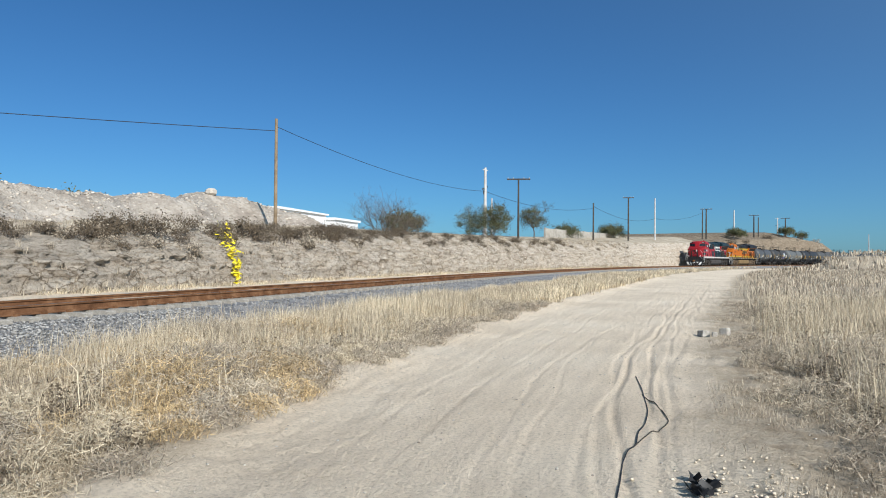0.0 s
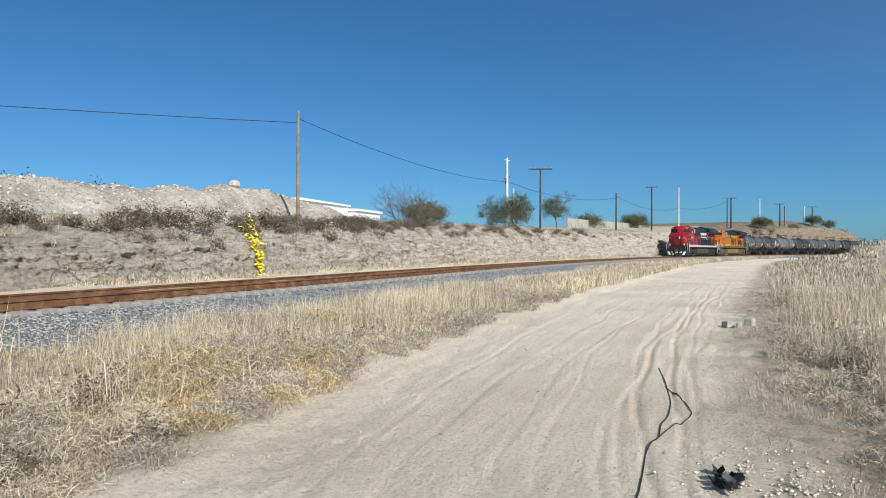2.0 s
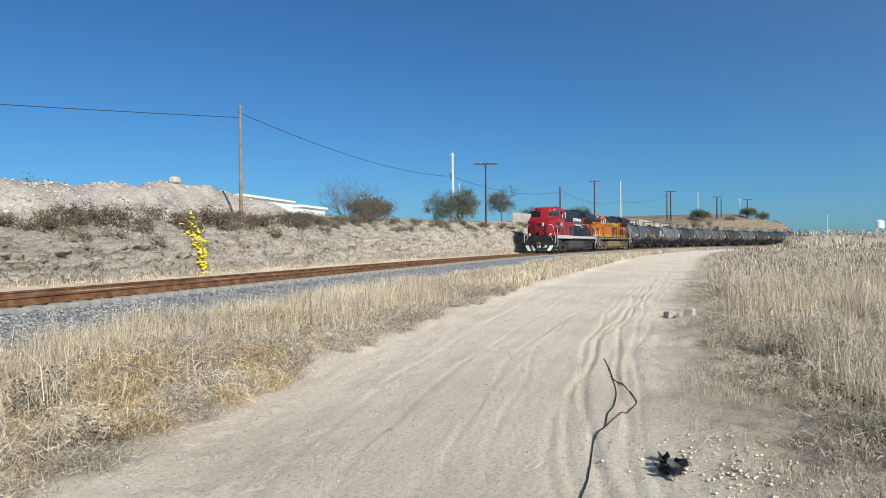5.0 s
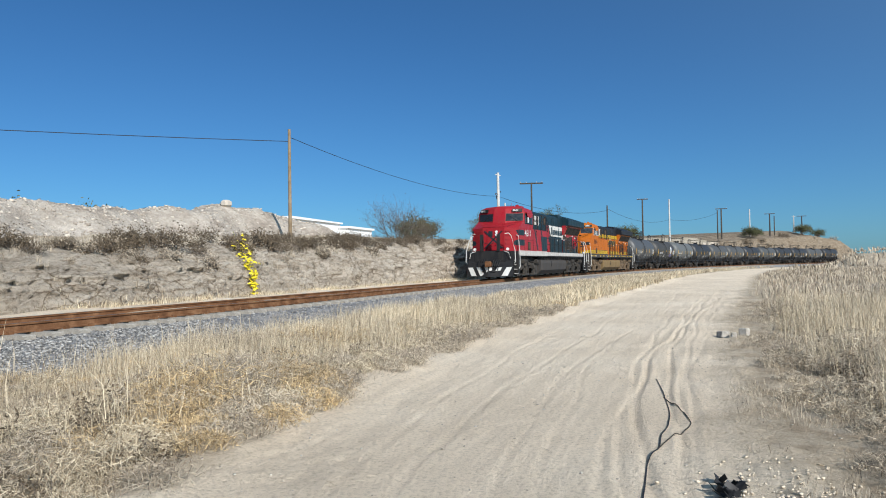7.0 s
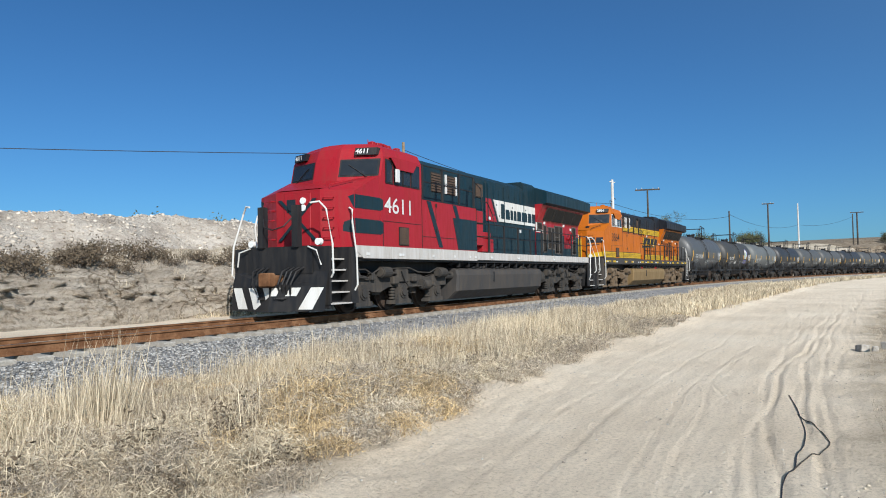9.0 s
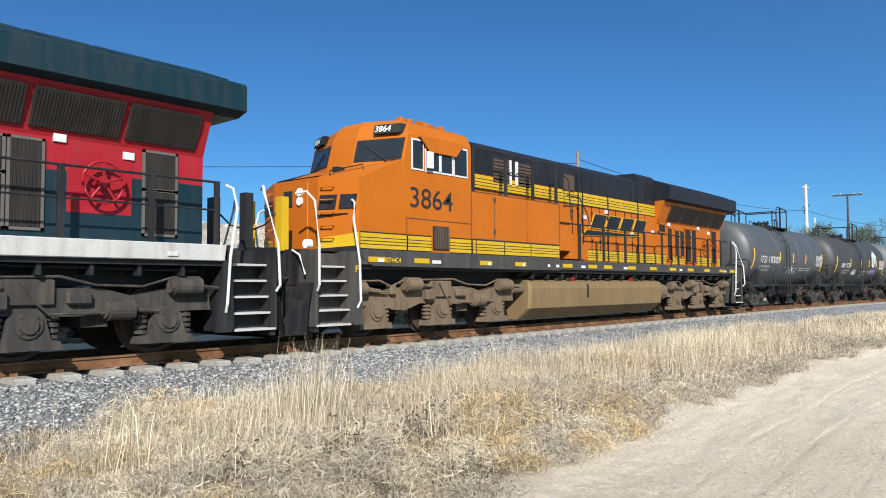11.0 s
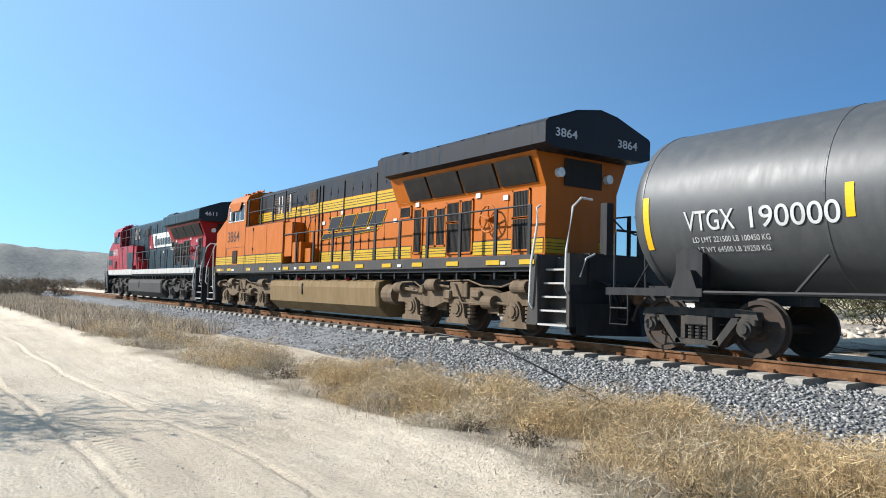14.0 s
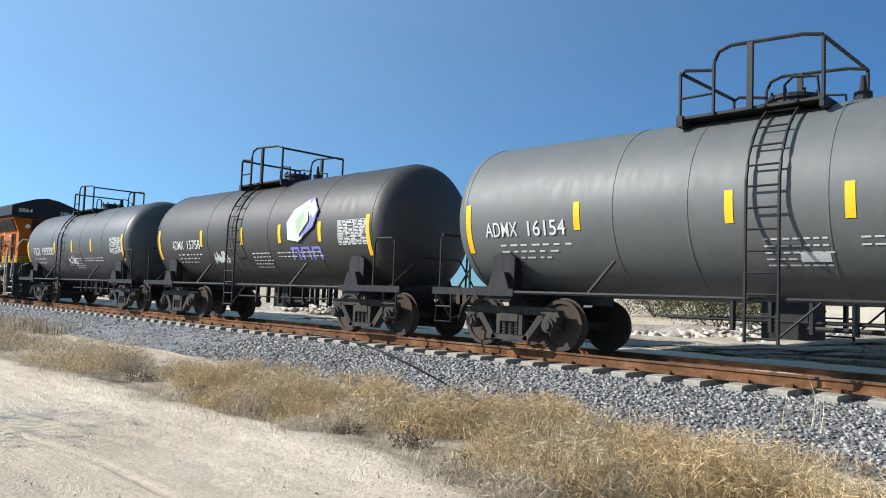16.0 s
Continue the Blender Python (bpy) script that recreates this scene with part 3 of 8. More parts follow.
M_CAR_SOOT = paint("sooty_tank_paint", (0.018, 0.018, 0.019), (0.05, 0.048, 0.044), 0.35, 0.5, rough_span=0.06)
M_CAR_MID = paint("mid_grey_tank_paint", (0.055, 0.056, 0.054), (0.13, 0.12, 0.105), 0.3, 0.55, rough_span=0.06)
M_REFLECT = paint("yellow_reflector", (0.88, 0.48, 0.01), (0.4, 0.25, 0.05), 0.15, 0.45)
M_BLUE = paint("blue_violet_print", (0.20, 0.19, 0.52), amount=0.1, rough=0.5)
M_LIME = paint("green_print", (0.42, 0.55, 0.36), amount=0.1, rough=0.5)


def text_mesh(words, size, place, wide=1.0, bold=0.0, width=0.0):
    """Flat lettering; place maps (x along, z up) of the text to a point."""
    cu = bpy.data.curves.new("lettering", "FONT")
    cu.body, cu.size, cu.offset = words, size, bold
    ob = bpy.data.objects.new("lettering", cu)
    me = bpy.data.meshes.new_from_object(ob)
    bpy.data.objects.remove(ob)
    if width:
        wide = width / max(v.co.x for v in me.vertices)
    for v in me.vertices:
        v.co = place(v.co.x * wide, v.co.y)
    me.materials.clear()
    return me


APART = ("front_step_frame", "rear_step_frame", "side_sill", "skirt_panels", "reflector_strip", "sill_tag", "headlight", "ditch_light", "grab_iron", "windshield", "windshield_seal", "number_board", "wiper", "window_frame", "side_window", "sunshade", "roof_fitting",
         "panel_seam", "equipment_compartment", "hood_roof", "hood_door_edge", "louvre", "louvre_frame", "louvre_backing", "side_cabinet", "roof_vent", "radiator_hatch", "radiator_grille", "grille_frame", "warning_label", "rear_light",
         "yellow_band", "dark_line", "emblem", "emblem_outline", "nose_emblem", "green_nose_stripe", "green_field", "diagonal_slash", "red_wedge", "white_panel", "handrail", "front_post", "rear_post", "step_tread", "step_handrail",
         "coupler", "air_hose", "fuel_gauge", "filler_cap", "air_reservoir", "brake_cylinder", "brake_pipe", "white_stripe", "vent_slat", "grille_bar", "door_latch")


OWNER = {k: "cab" for k in ("windshield", "windshield_seal", "number_board", "number", "wiper", "window_frame", "side_window", "sunshade", "mirror", "roof_fitting", "cab_number", "cab_vent", "vent_slat")}
OWNER.update({k: "nose" for k in ("anti_glare_panel", "nose_door", "nose_door_window", "headlight", "grab_iron", "green_nose_stripe", "nose_emblem")})
OWNER.update({k: "engine_hood" for k in ("hood_roof", "hood_door_edge", "door_latch", "louvre", "louvre_backing", "louvre_frame", "hood_grille", "grille_bar", "roof_vent")})
OWNER.update({k: "radiator_cabin" for k in ("radiator_roof", "radiator_hatch", "radiator_grille", "grille_wire", "grille_frame", "handbrake_wheel", "handbrake_recess", "rear_light", "rear_screen", "rear_number")})
OWNER.update({k: "truck_frame" for k in ("axle_box", "brake_cylinder", "brake_pipe", "coil_spring", "bearing")})
OWNER.update({"fuel_gauge": "fuel_tank", "filler_cap": "fuel_tank", "platform_railing": "platform", "manway": "tank_shell"})
OWNER.update({k: "tank_shell" for k in ("weld_band", "reflector", "lettering", "small_lettering", "load_limit", "light_weight", "data_panel", "scrawl", "emblem_edge", "emblem_leaf", "emblem_bar", "small_sign")})


def pieces(name, sh, mat, parent, label="", at=None):
    """Each closed piece of a Build as a part of its own."""
    ob = None
    for v0, v1, f0, f1 in sh.runs:
        b = Build()
        b.v, b.f = sh.v[v0:v1], [tuple(i - v0 for i in f) for f in sh.f[f0:f1]]
        ob = part(name.rstrip("s") if name.endswith("panels") else name, b, mat, parent, label, False, at)
    return ob


def on_side(x0, z0, y):
    return lambda a, b: Vector((x0 + a, y, z0 + b))


def sided(sh, x0, x1, ya, yb, z0, z1, bevel=0.0):
    """A box on the near side and its mirror on the far side."""
    sh.box(x0, x1, -ya, -yb, z0, z1, bevel) if -ya < -yb else sh.box(x0, x1, -yb, -ya, z0, z1, bevel)
    lo, hi = min(ya, yb), max(ya, yb)
    return sh.box(x0, x1, lo, hi, z0, z1, bevel)


def wheel_mesh(r=0.535):
    """A wheelset along y: two flanged wheels and their axle."""
    sh = Build()
    for s in (-1, 1):
        ring = [(0.66, r + 0.028), (0.69, r + 0.028), (0.705, r), (0.80, r - 0.006), (0.80, r - 0.075), (0.765, r - 0.09), (0.75, 0.2), (0.80, 0.17), (0.80, 0.0)]
        inner = [(0.66, r - 0.08), (0.70, r - 0.1), (0.70, 0.0)]
        prof = [(0.70, 0.001)] + inner[:2][::-1] + ring
        rings = []
        for y, q in prof:
            rings.append([(q * math.cos(t), s * y, q * math.sin(t)) for t in [2 * math.pi * i / 28 for i in range(28)]])
        sh.loft(rings, caps=False)
    sh.cyl((0, -0.95, 0), (0, 0.95, 0), 0.085, 12)
    for k in range(6):
        a = k * math.pi / 3
        for s in (-1, 1):
            sh.box(0.12 * math.cos(a) - 0.018, 0.12 * math.cos(a) + 0.018, s * 0.80 - 0.02, s * 0.80 + 0.02, 0.12 * math.sin(a) - 0.018, 0.12 * math.sin(a) + 0.018)
    return sh.mesh("wheelset")


WHEEL = wheel_mesh()
WHEEL.materials.append(M_WHEEL)
WHEEL_CAR = wheel_mesh(0.455)
WHEEL_CAR.materials.append(M_WHEEL)
SPINNING = []          # (wheelset, x in its vehicle, radius)


def coil(sh, x, y, z0, z1, r, turns=4):
    n = turns
    for k in range(n):
        z = z0 + (z1 - z0) * (k + 0.5) / n
        sh.cyl((x, y, z - (z1 - z0) * 0.3 / n), (x, y, z + (z1 - z0) * 0.3 / n), r, 10)
    sh.cyl((x, y, z0), (x, y, z1), r * 0.6, 8)


def locomotive(name, label, liv, number):
    """A six-axle diesel freight locomotive; x runs from its nose to its rear, z from the rail."""
    XC = 7.28
    L = thing(name, label, "locomotive", "locomotives")
    base = pose(-XC, 0, 0)
    made = {}

    def p(nm, sh, mat, lab="", parent=None, smooth=False):
        owner = made.get(OWNER.get(nm))
        at = base if owner is None else None
        ob = pieces(nm, sh, mat, owner or L, lab, at) if nm in APART else part(nm, sh, mat, owner or L, lab, smooth, at)
        made[nm] = ob
        return ob

    # --- frame and skirt
    sh = Build()
    sh.box(-3.7, 18.1, -0.9, 0.9, 1.05, 1.42)
    sh.box(-2.6, 17.4, -1.42, 1.42, 1.36, 1.46)
    p("underframe", sh, M_BLACK)
    sk = p("side_sill", sided(Build(), -2.67, 17.45, 1.5, 0.6, 1.44, 1.70, 0.012), liv["sill"])
    skirt = Build()
    for s in (-1, 1):
        for a, b in ((-2.67, -1.0), (-0.985, 0.745), (0.76, 1.98), (1.995, 3.1), (3.115, 4.5)):
            y0, y1 = sorted((s * 1.512, s * 1.40))
            skirt.prism([(a, 1.74), (b, 1.74), (b, 1.42), (max(a, a + (0.35 if a < -2 else 0)), 1.42), (a, 1.62)], y0, y1)
    p("skirt_panels", skirt, liv["skirt"])
    refl = Build()
    for a in (-2.45, -1.15, 1.05, 2.45, 4.65, 6.0, 6.9, 8.4, 9.9, 11.4, 12.9, 14.4, 15.9, 17.0):
        refl.box(a, a + 0.46, -1.52, -1.50, 1.50, 1.60)
        refl.box(a, a + 0.46, 1.50, 1.52, 1.50, 1.60)
    if liv["bands"]:
        p("reflector_strip", refl, M_YELLOW, "yellow reflective strips along the sill")
    tags = Build()
    for a, w in ((-2.2, 0.16), (-0.6, 0.28), (1.35, 0.1), (2.75, 0.1), (3.9, 0.1), (4.3, 0.14), (5.6, 0.2), (8.1, 0.22), (12.2, 0.18), (16.4, 0.16)):
        tags.box(a, a + w, -1.523, -1.505, 1.50, 1.57)
    p("sill_tag", tags, M_WHITE_MARK)
    if liv["bands"]:
        p("model_lettering", text_mesh("ET44C4", 0.13, on_side(-1.98, 1.50, -1.528), 1.0, 0.004, 0.42), M_YELLOW, "small yellow model lettering on the sill")

    # --- nose
    sh = Build()
    v = [(-1.5, -1.5, 1.70), (-2.67, -1.5, 1.70), (-3.02, -0.7, 1.70), (-3.02, 0.7, 1.70), (-2.67, 1.5, 1.70), (-1.5, 1.5, 1.70),
         (-1.5, -1.5, 3.62), (-2.69, -1.5, 3.10), (-3.04, -0.7, 3.16), (-3.04, 0.7, 3.16), (-2.69, 1.5, 3.10), (-1.5, 1.5, 3.62)]
    sh.add(v, [(0, 1, 7, 6), (1, 2, 8, 7), (2, 3, 9, 8), (3, 4, 10, 9), (4, 5, 11, 10), (6, 7, 8), (6, 8, 9, 11), (9, 10, 11), (0, 5, 4, 3, 2, 1)])
    nose = p("nose", sh, liv["nose"])
    sh = Build()
    sh.add([(-1.55, -1.38, 3.612), (-2.62, -1.36, 3.152), (-2.98, -0.66, 3.2), (-2.98, 0.66, 3.2), (-2.62, 1.36, 3.152), (-1.55, 1.38, 3.612)], [(0, 1, 2, 3, 4, 5)])
    sh.tube([(-2.9, -0.9, 3.19), (-2.9, -0.9, 3.28), (-2.3, -1.2, 3.45), (-2.3, -1.2, 3.33)], 0.014)
    sh.box(-2.45, -2.25, -0.6, -0.45, 3.33, 3.45)
    p("anti_glare_panel", sh, liv["glare"])
    door = Build().box(-3.06, -3.02, -0.42, 0.42, 1.75, 3.1, 0.015)
    p("nose_door", door, liv["nose"])
    p("nose_door_window", Build().box(-3.075, -3.055, 0.05, 0.33, 2.62, 2.95, 0.008), M_GLASS)
    hl = Build()
    for z in (2.72, 2.9):
        hl.cyl((-3.02, -0.2, z), (-3.1, -0.2, z), 0.085, 16)
    p("headlight", hl, M_LAMP, "round white headlights")
    lows = Build()
    for s in (-1, 1):
        lows.cyl((-3.5, s * 1.05, 1.82), (-3.62, s * 1.05, 1.82), 0.085, 16)
    p("ditch_light", lows, M_LAMP, "white ditch lights above the pilot")
    grabs = Build()
    for s in (-1, 1):
        for z in (1.95, 2.2, 2.45, 2.7, 2.95):
            q = [(-2.98, s * 0.78, z), (-3.08, s * 0.82, z), (-2.98, s * 1.06, z), (-2.9, s * 1.02, z)]
            grabs.tube(q, 0.014)
    p("grab_iron", grabs, liv["nose"])

    # --- cab
    def ring(z, back, side, mid, wide, yc):
        return [(back, -wide, z), (side, -wide, z), (mid, -yc, z), (mid, yc, z), (side, wide, z), (back, wide, z)]
    sh = Build()
    sh.loft([ring(1.70, 0.76, -1.45, -1.55, 1.5, 0.5), ring(3.45, 0.76, -1.49, -1.9, 1.5, 0.4), ring(4.16, 0.76, -1.30, -1.72, 1.5, 0.38), ring(4.42, 0.76, -1.20, -1.60, 1.38, 0.36), ring(4.56, 0.74, -1.08, -1.43, 1.05, 0.32), ring(4.60, 0.7, -1.0, -1.3, 0.6, 0.2)])
    cab = p("cab", sh, liv["cab"])

    def facet(a0, a1, z0, z1, s, out):
        """A plate on the slanted front of the cab, a from the side (0) to the middle (1)."""
        q = []
        for a, z in ((a0, z0), (a1, z0), (a1, z1), (a0, z1)):
            k = (z - 3.45) / 0.71
            sx, mx = -1.49 + 0.19 * k, -1.9 + 0.18 * k
            y = 1.5 + (0.39 - 1.5) * a
            q.append((sx + (mx - sx) * a - out, s * y, z))
        return q
    ws, wf, nb = Build(), Build(), Build()
    for s in (-1, 1):
        for sh2, (a0, a1, z0, z1), o in ((wf, (0.05, 0.97, 3.62, 4.10), 0.012), (ws, (0.09, 0.93, 3.66, 4.06), 0.020)):
            f1, f0 = facet(a0, a1, z0, z1, s, o), facet(a0, a1, z0, z1, s, -0.01)
            sh2.loft([f0, f1])
        f1, f0 = facet(0.12, 0.62, 4.20, 4.40, s, 0.10), facet(0.12, 0.62, 4.20, 4.40, s, -0.2)
        nb.loft([f0, f1])
    p("windshield_seal", wf, M_BLACK)
    p("windshield", ws, M_GLASS, "dark tinted windscreen panes")
    p("number_board", nb, M_BLACK)
    for s in (-1, 1):
        def plc(a, b, s=s):
            k = 0.14 + a / 0.72 * 0.46 if s > 0 else 0.60 - a / 0.72 * 0.46
            return Vector(facet(k, k, 4.245 + b, 4.245 + b, s, 0.106)[0])
        p("number", text_mesh(number, 0.18, plc, 1.35, 0.004), M_WHITE_MARK, "white number on the number board")
    wip = Build()
    for s in (-1, 1):
        wip.tube([facet(0.3, 0.3, 3.6, 3.7, s, 0.04)[0], facet(0.75, 0.75, 3.95, 3.95, s, 0.04)[0]], 0.012)
    p("wiper", wip, M_BLACK)
    fr, gl = Build(), Build()
    for s in (-1, 1):
        for a, b in ((-1.22, -0.85), (-0.80, 0.10), (0.13, 0.62)):
            y0, y1 = sorted((s * 1.49, s * 1.515))
            fr.box(a, b, y0, y1, 3.44, 4.10)
            y0, y1 = sorted((s * 1.50, s * 1.522))
            gl.box(a + 0.035, b - 0.035, y0, y1, 3.48, 4.06)
        y0, y1 = sorted((s * 1.50, s * 1.535))
        fr.box(-0.37, -0.30, y0, y1, 3.48, 4.06)
    p("window_frame", fr, M_FRAME if liv["bands"] else M_BLACK)
    p("side_window", gl, M_GLASS, "dark cab side windows in aluminium frames")
    aw = Build()
    aw.prism([(-1.02, 4.14), (0.40, 4.14), (0.16, 3.86), (-0.72, 3.86)], -1.58, -1.56)
    aw.prism([(-1.02, 4.14), (0.40, 4.14), (0.40, 4.17), (-1.02, 4.17)], -1.58, -1.46)
    p("sunshade", aw, liv["cab"], "sheet-metal sunshade over the cab window")
    mir = Build().box(-0.82, -0.64, -1.62, -1.56, 3.5, 3.86, 0.01)
    p("mirror", mir, M_FRAME)
    roof = Build()
    for x, y in ((-1.0, -0.9), (-0.75, -0.9), (-0.45, -0.5), (-0.2, -0.9), (0.3, -0.9), (0.55, -0.5), (0.1, 0.3)):
        roof.box(x, x + 0.16, y - 0.08, y + 0.08, 4.50, 4.66, 0.015)
    for k in range(3):
        roof.cyl((0.2 + 0.1 * k, -0.7, 4.68), (-0.15 + 0.1 * k, -0.7, 4.7), 0.03, 8, 0.06)
    roof.tube([(-0.35, -0.4, 4.55), (-0.35, -0.4, 4.86)], 0.012)
    p("roof_fitting", roof, liv["fit"], "antennas and horn on the cab roof")
    p("cab_number", text_mesh(number, 0.60, on_side(-1.30, 2.66, -1.507), 1.0, 0.002, 1.40), liv["number_mat"], "road number painted on the cab side")
    vent = Build().box(-0.56, -0.05, -1.53, -1.49, 1.80, 2.30)
    p("cab_vent", vent, M_GRILLE)
    vs = Build()
    for k in range(9):
        vs.box(-0.54 + 0.055 * k, -0.515 + 0.055 * k, -1.54, -1.525, 1.82, 2.28)
    p("vent_slat", vs, M_SLAT)
    seam = Build()
    for x0, x1, z0, z1 in ((-1.36, 0.74, 2.415, 2.43), (-1.37, -1.355, 1.75, 2.43), (0.75, 0.77, 1.75, 3.3), (1.62, 1.635, 2.12, 3.08), (2.98, 2.99, 2.1, 3.15), (0.8, 4.5, 2.085, 2.10), (0.8, 4.5, 3.17, 3.185), (4.5, 4.515, 2.1, 3.18)):
        seam.box(x0, x1, -1.508, -1.495, z0, z1)
    for z in (2.25, 3.0):
        seam.box(1.60, 1.66, -1.53, -1.5, z, z + 0.1)
    p("panel_seam", seam, liv["seam"])

    # --- wide equipment compartment behind the cab, then the hood
    p("equipment_compartment", sided(Build(), 0.765, 4.51, 1.5, 0.7, 1.72, 3.18, 0.015), liv["block"])
    sh = Build()
    prof = [(-1.0, 1.70), (-1.0, 4.36), (-0.82, 4.50), (0.82, 4.50), (1.0, 4.36), (1.0, 1.70)]
    sh.prism(prof, 0.762, 10.1, "x")
    hood = p("engine_hood", sh, liv["hood"])
    sh = Build()
    top = [(-1.008, 3.72), (-1.008, 4.365), (-0.824, 4.51), (0.824, 4.51), (1.008, 4.365), (1.008, 3.72)]
    sh.prism(top, 0.80, 10.098, "x")
    for x in (2.1, 4.9, 6.48, 8.07):
        sh.box(x - 0.02, x + 0.02, -0.8, 0.8, 4.505, 4.525)
    p("hood_roof", sh, liv["top"])
    sh = Build().prism([(-1.012, 1.72), (-1.012, 4.58), (-0.9, 4.68), (0.9, 4.68), (1.012, 4.58), (1.012, 1.72)], 10.1, 11.4, "x")
    p("exhaust_section", sh, liv["hood"])
    sh = Build().prism([(-1.018, 3.72), (-1.018, 4.585), (-0.9, 4.69), (0.9, 4.69), (1.018, 4.585), (1.018, 3.72)], 10.094, 11.406, "x")
    p("exhaust_roof", sh, liv["top"])
    st = Build()
    for x in (6.3, 6.55, 8.07, 10.1):
        st.box(x - 0.02, x + 0.02, -1.04, -1.0, 1.75, 4.25)
        st.box(x - 0.02, x + 0.02, 1.0, 1.04, 1.75, 4.25)
    for x in (5.2, 6.0, 7.1, 7.6, 8.6, 9.2, 9.7, 10.6):
        st.box(x - 0.008, x + 0.008, -1.016, -1.0, 1.95, 4.1)
        for z in (2.3, 3.1, 3.9):
            st.box(x - 0.025, x + 0.025, -1.028, -1.0, z, z + 0.08)
    p("hood_door_edge", st, liv["seam2"])
    lt = Build()
    for x in (5.45, 7.35, 8.9, 10.3):
        for z in (2.0, 3.5):
            lt.box(x - 0.05, x + 0.05, -1.03, -1.0, z, z + 0.07, 0.01)
    p("door_latch", lt, liv["latch"])
    lou, lf = Build(), Build()
    for a in (2.2, 3.2):
        if a > 3:
            lf.box(a, a + 0.06, -1.06, -1.0, 3.58, 4.2)
        lf.box(a + 0.72, a + 0.78, -1.06, -1.0, 3.58, 4.2)
        for k in range(7):
            lou.box(a + 0.06, a + 0.72, -1.035 + 0.0 * k, -1.005, 3.60 + 0.085 * k, 3.65 + 0.085 * k)
    gb = Build()
    for a in (2.2, 3.2):
        gb.box(a + 0.05, a + 0.74, -1.02, -1.0, 3.58, 4.2)
    p("louvre_backing", gb, M_GRILLE)
    p("louvre", lou, M_SLAT)
    p("louvre_frame", lf, M_FRAME)
    g2 = Build().box(5.5, 6.1, -1.03, -1.0, 3.68, 4.18)
    p("hood_grille", g2, M_GRILLE)
    g3 = Build()
    for k in range(9):
        g3.box(5.54 + 0.062 * k, 5.575 + 0.062 * k, -1.045, -1.02, 3.72, 4.14)
    p("grille_bar", g3, M_SLAT)
    bx = Build().box(4.52, 5.15, -1.45, -1.0, 1.95, 3.12, 0.012).box(5.15, 5.85, -1.42, -1.0, 1.74, 2.42, 0.012).box(5.85, 6.35, -1.3, -1.0, 1.74, 2.2, 0.012)
    p("side_cabinet", bx, liv["block"])
    hs = Build()
    for x, z, w in ((6.9, 4.50, 0.5), (9.0, 4.50, 0.45)):
        hs.box(x, x + w, -0.4, 0.1, z, z + 0.06, 0.01)
        for k in range(3):
            hs.cyl((x + 0.08 + 0.15 * k, -0.3, z), (x + 0.08 + 0.15 * k, -0.3, z + 0.14), 0.055, 10)
    p("roof_vent", hs, M_BLACK)

    # --- radiator section and its overhanging roof
    sh = Build()
    sh.prism([(-1.05, 1.70), (-1.05, 3.14), (-1.36, 3.88), (1.36, 3.88), (1.05, 3.14), (1.05, 1.70)], 11.4, 17.25, "x")
    p("radiator_cabin", sh, liv["rad"])
    sh = Build()
    wing = [(-1.55, 3.92), (-1.55, 4.33), (-1.50, 4.38), (-0.5, 4.72), (0.0, 4.80), (0.5, 4.72), (1.50, 4.38), (1.55, 4.33), (1.55, 3.92), (1.3, 3.84), (-1.3, 3.84)]
    sh.prism(wing, 11.42, 17.75, "x")
    p("radiator_roof", sh, liv["wing"])
    fins = Build()
    for k in range(6):
        fins.prism([(-1.3, 4.40), (-1.3, 4.47), (-0.5, 4.76), (0.0, 4.84), (0.5, 4.76), (1.3, 4.47), (1.3, 4.40)], 11.7 + k, 12.55 + k, "x")
    p("radiator_hatch", fins, liv["wing"])
    gr, gs, fr = Build(), Build(), Build()
    for k, (a, b) in enumerate(((12.1, 13.1), (13.2, 14.45), (14.55, 15.8), (15.9, 17.05))):
        y0, y1 = -1.10, -1.345
        quad = [(a, y0, 3.24), (b, y0, 3.24), (b, y1, 3.75), (a, y1, 3.75)]
        gr.loft([[(x, y + 0.05, z) for x, y, z in quad], [(x, y - 0.03, z) for x, y, z in quad]])
        n = int((b - a) / 0.045)
        for i in range(n):
            x = a + (i + 0.5) * (b - a) / n
            gs.add([(x - 0.007, y0 - 0.045, 3.25), (x + 0.007, y0 - 0.045, 3.25), (x + 0.007, y1 - 0.045, 3.74), (x - 0.007, y1 - 0.045, 3.74)], [(0, 1, 2, 3)])
    for a, b, z0, z1 in ((11.55, 12.05, 3.25, 3.55), (11.55, 12.05, 2.85, 3.1), (12.25, 12.6, 1.9, 3.0), (12.85, 13.2, 2.05, 2.95), (13.3, 13.65, 2.05, 2.95), (13.75, 14.25, 1.85, 2.55), (13.75, 14.25, 2.6, 3.05), (14.35, 14.75, 1.85, 3.05), (16.25, 16.75, 1.85, 2.5), (16.25, 16.75, 2.55, 3.1)):
        gr.box(a, b, -1.075, -1.04, z0, z1)
        n = int((b - a) / 0.05)
        for i in range(n):
            x = a + (i + 0.5) * (b - a) / n
            gs.box(x - 0.007, x + 0.007, -1.085, -1.07, z0 + 0.01, z1 - 0.01)
        fr.box(a - 0.04, a, -1.085, -1.04, z0 - 0.04, z1 + 0.04)
        fr.box(b, b + 0.04, -1.085, -1.04, z0 - 0.04, z1 + 0.04)
        fr.box(a - 0.04, b + 0.04, -1.085, -1.04, z1, z1 + 0.04)
        fr.box(a - 0.04, b + 0.04, -1.085, -1.04, z0 - 0.04, z0)
    p("radiator_grille", gr, M_GRILLE)
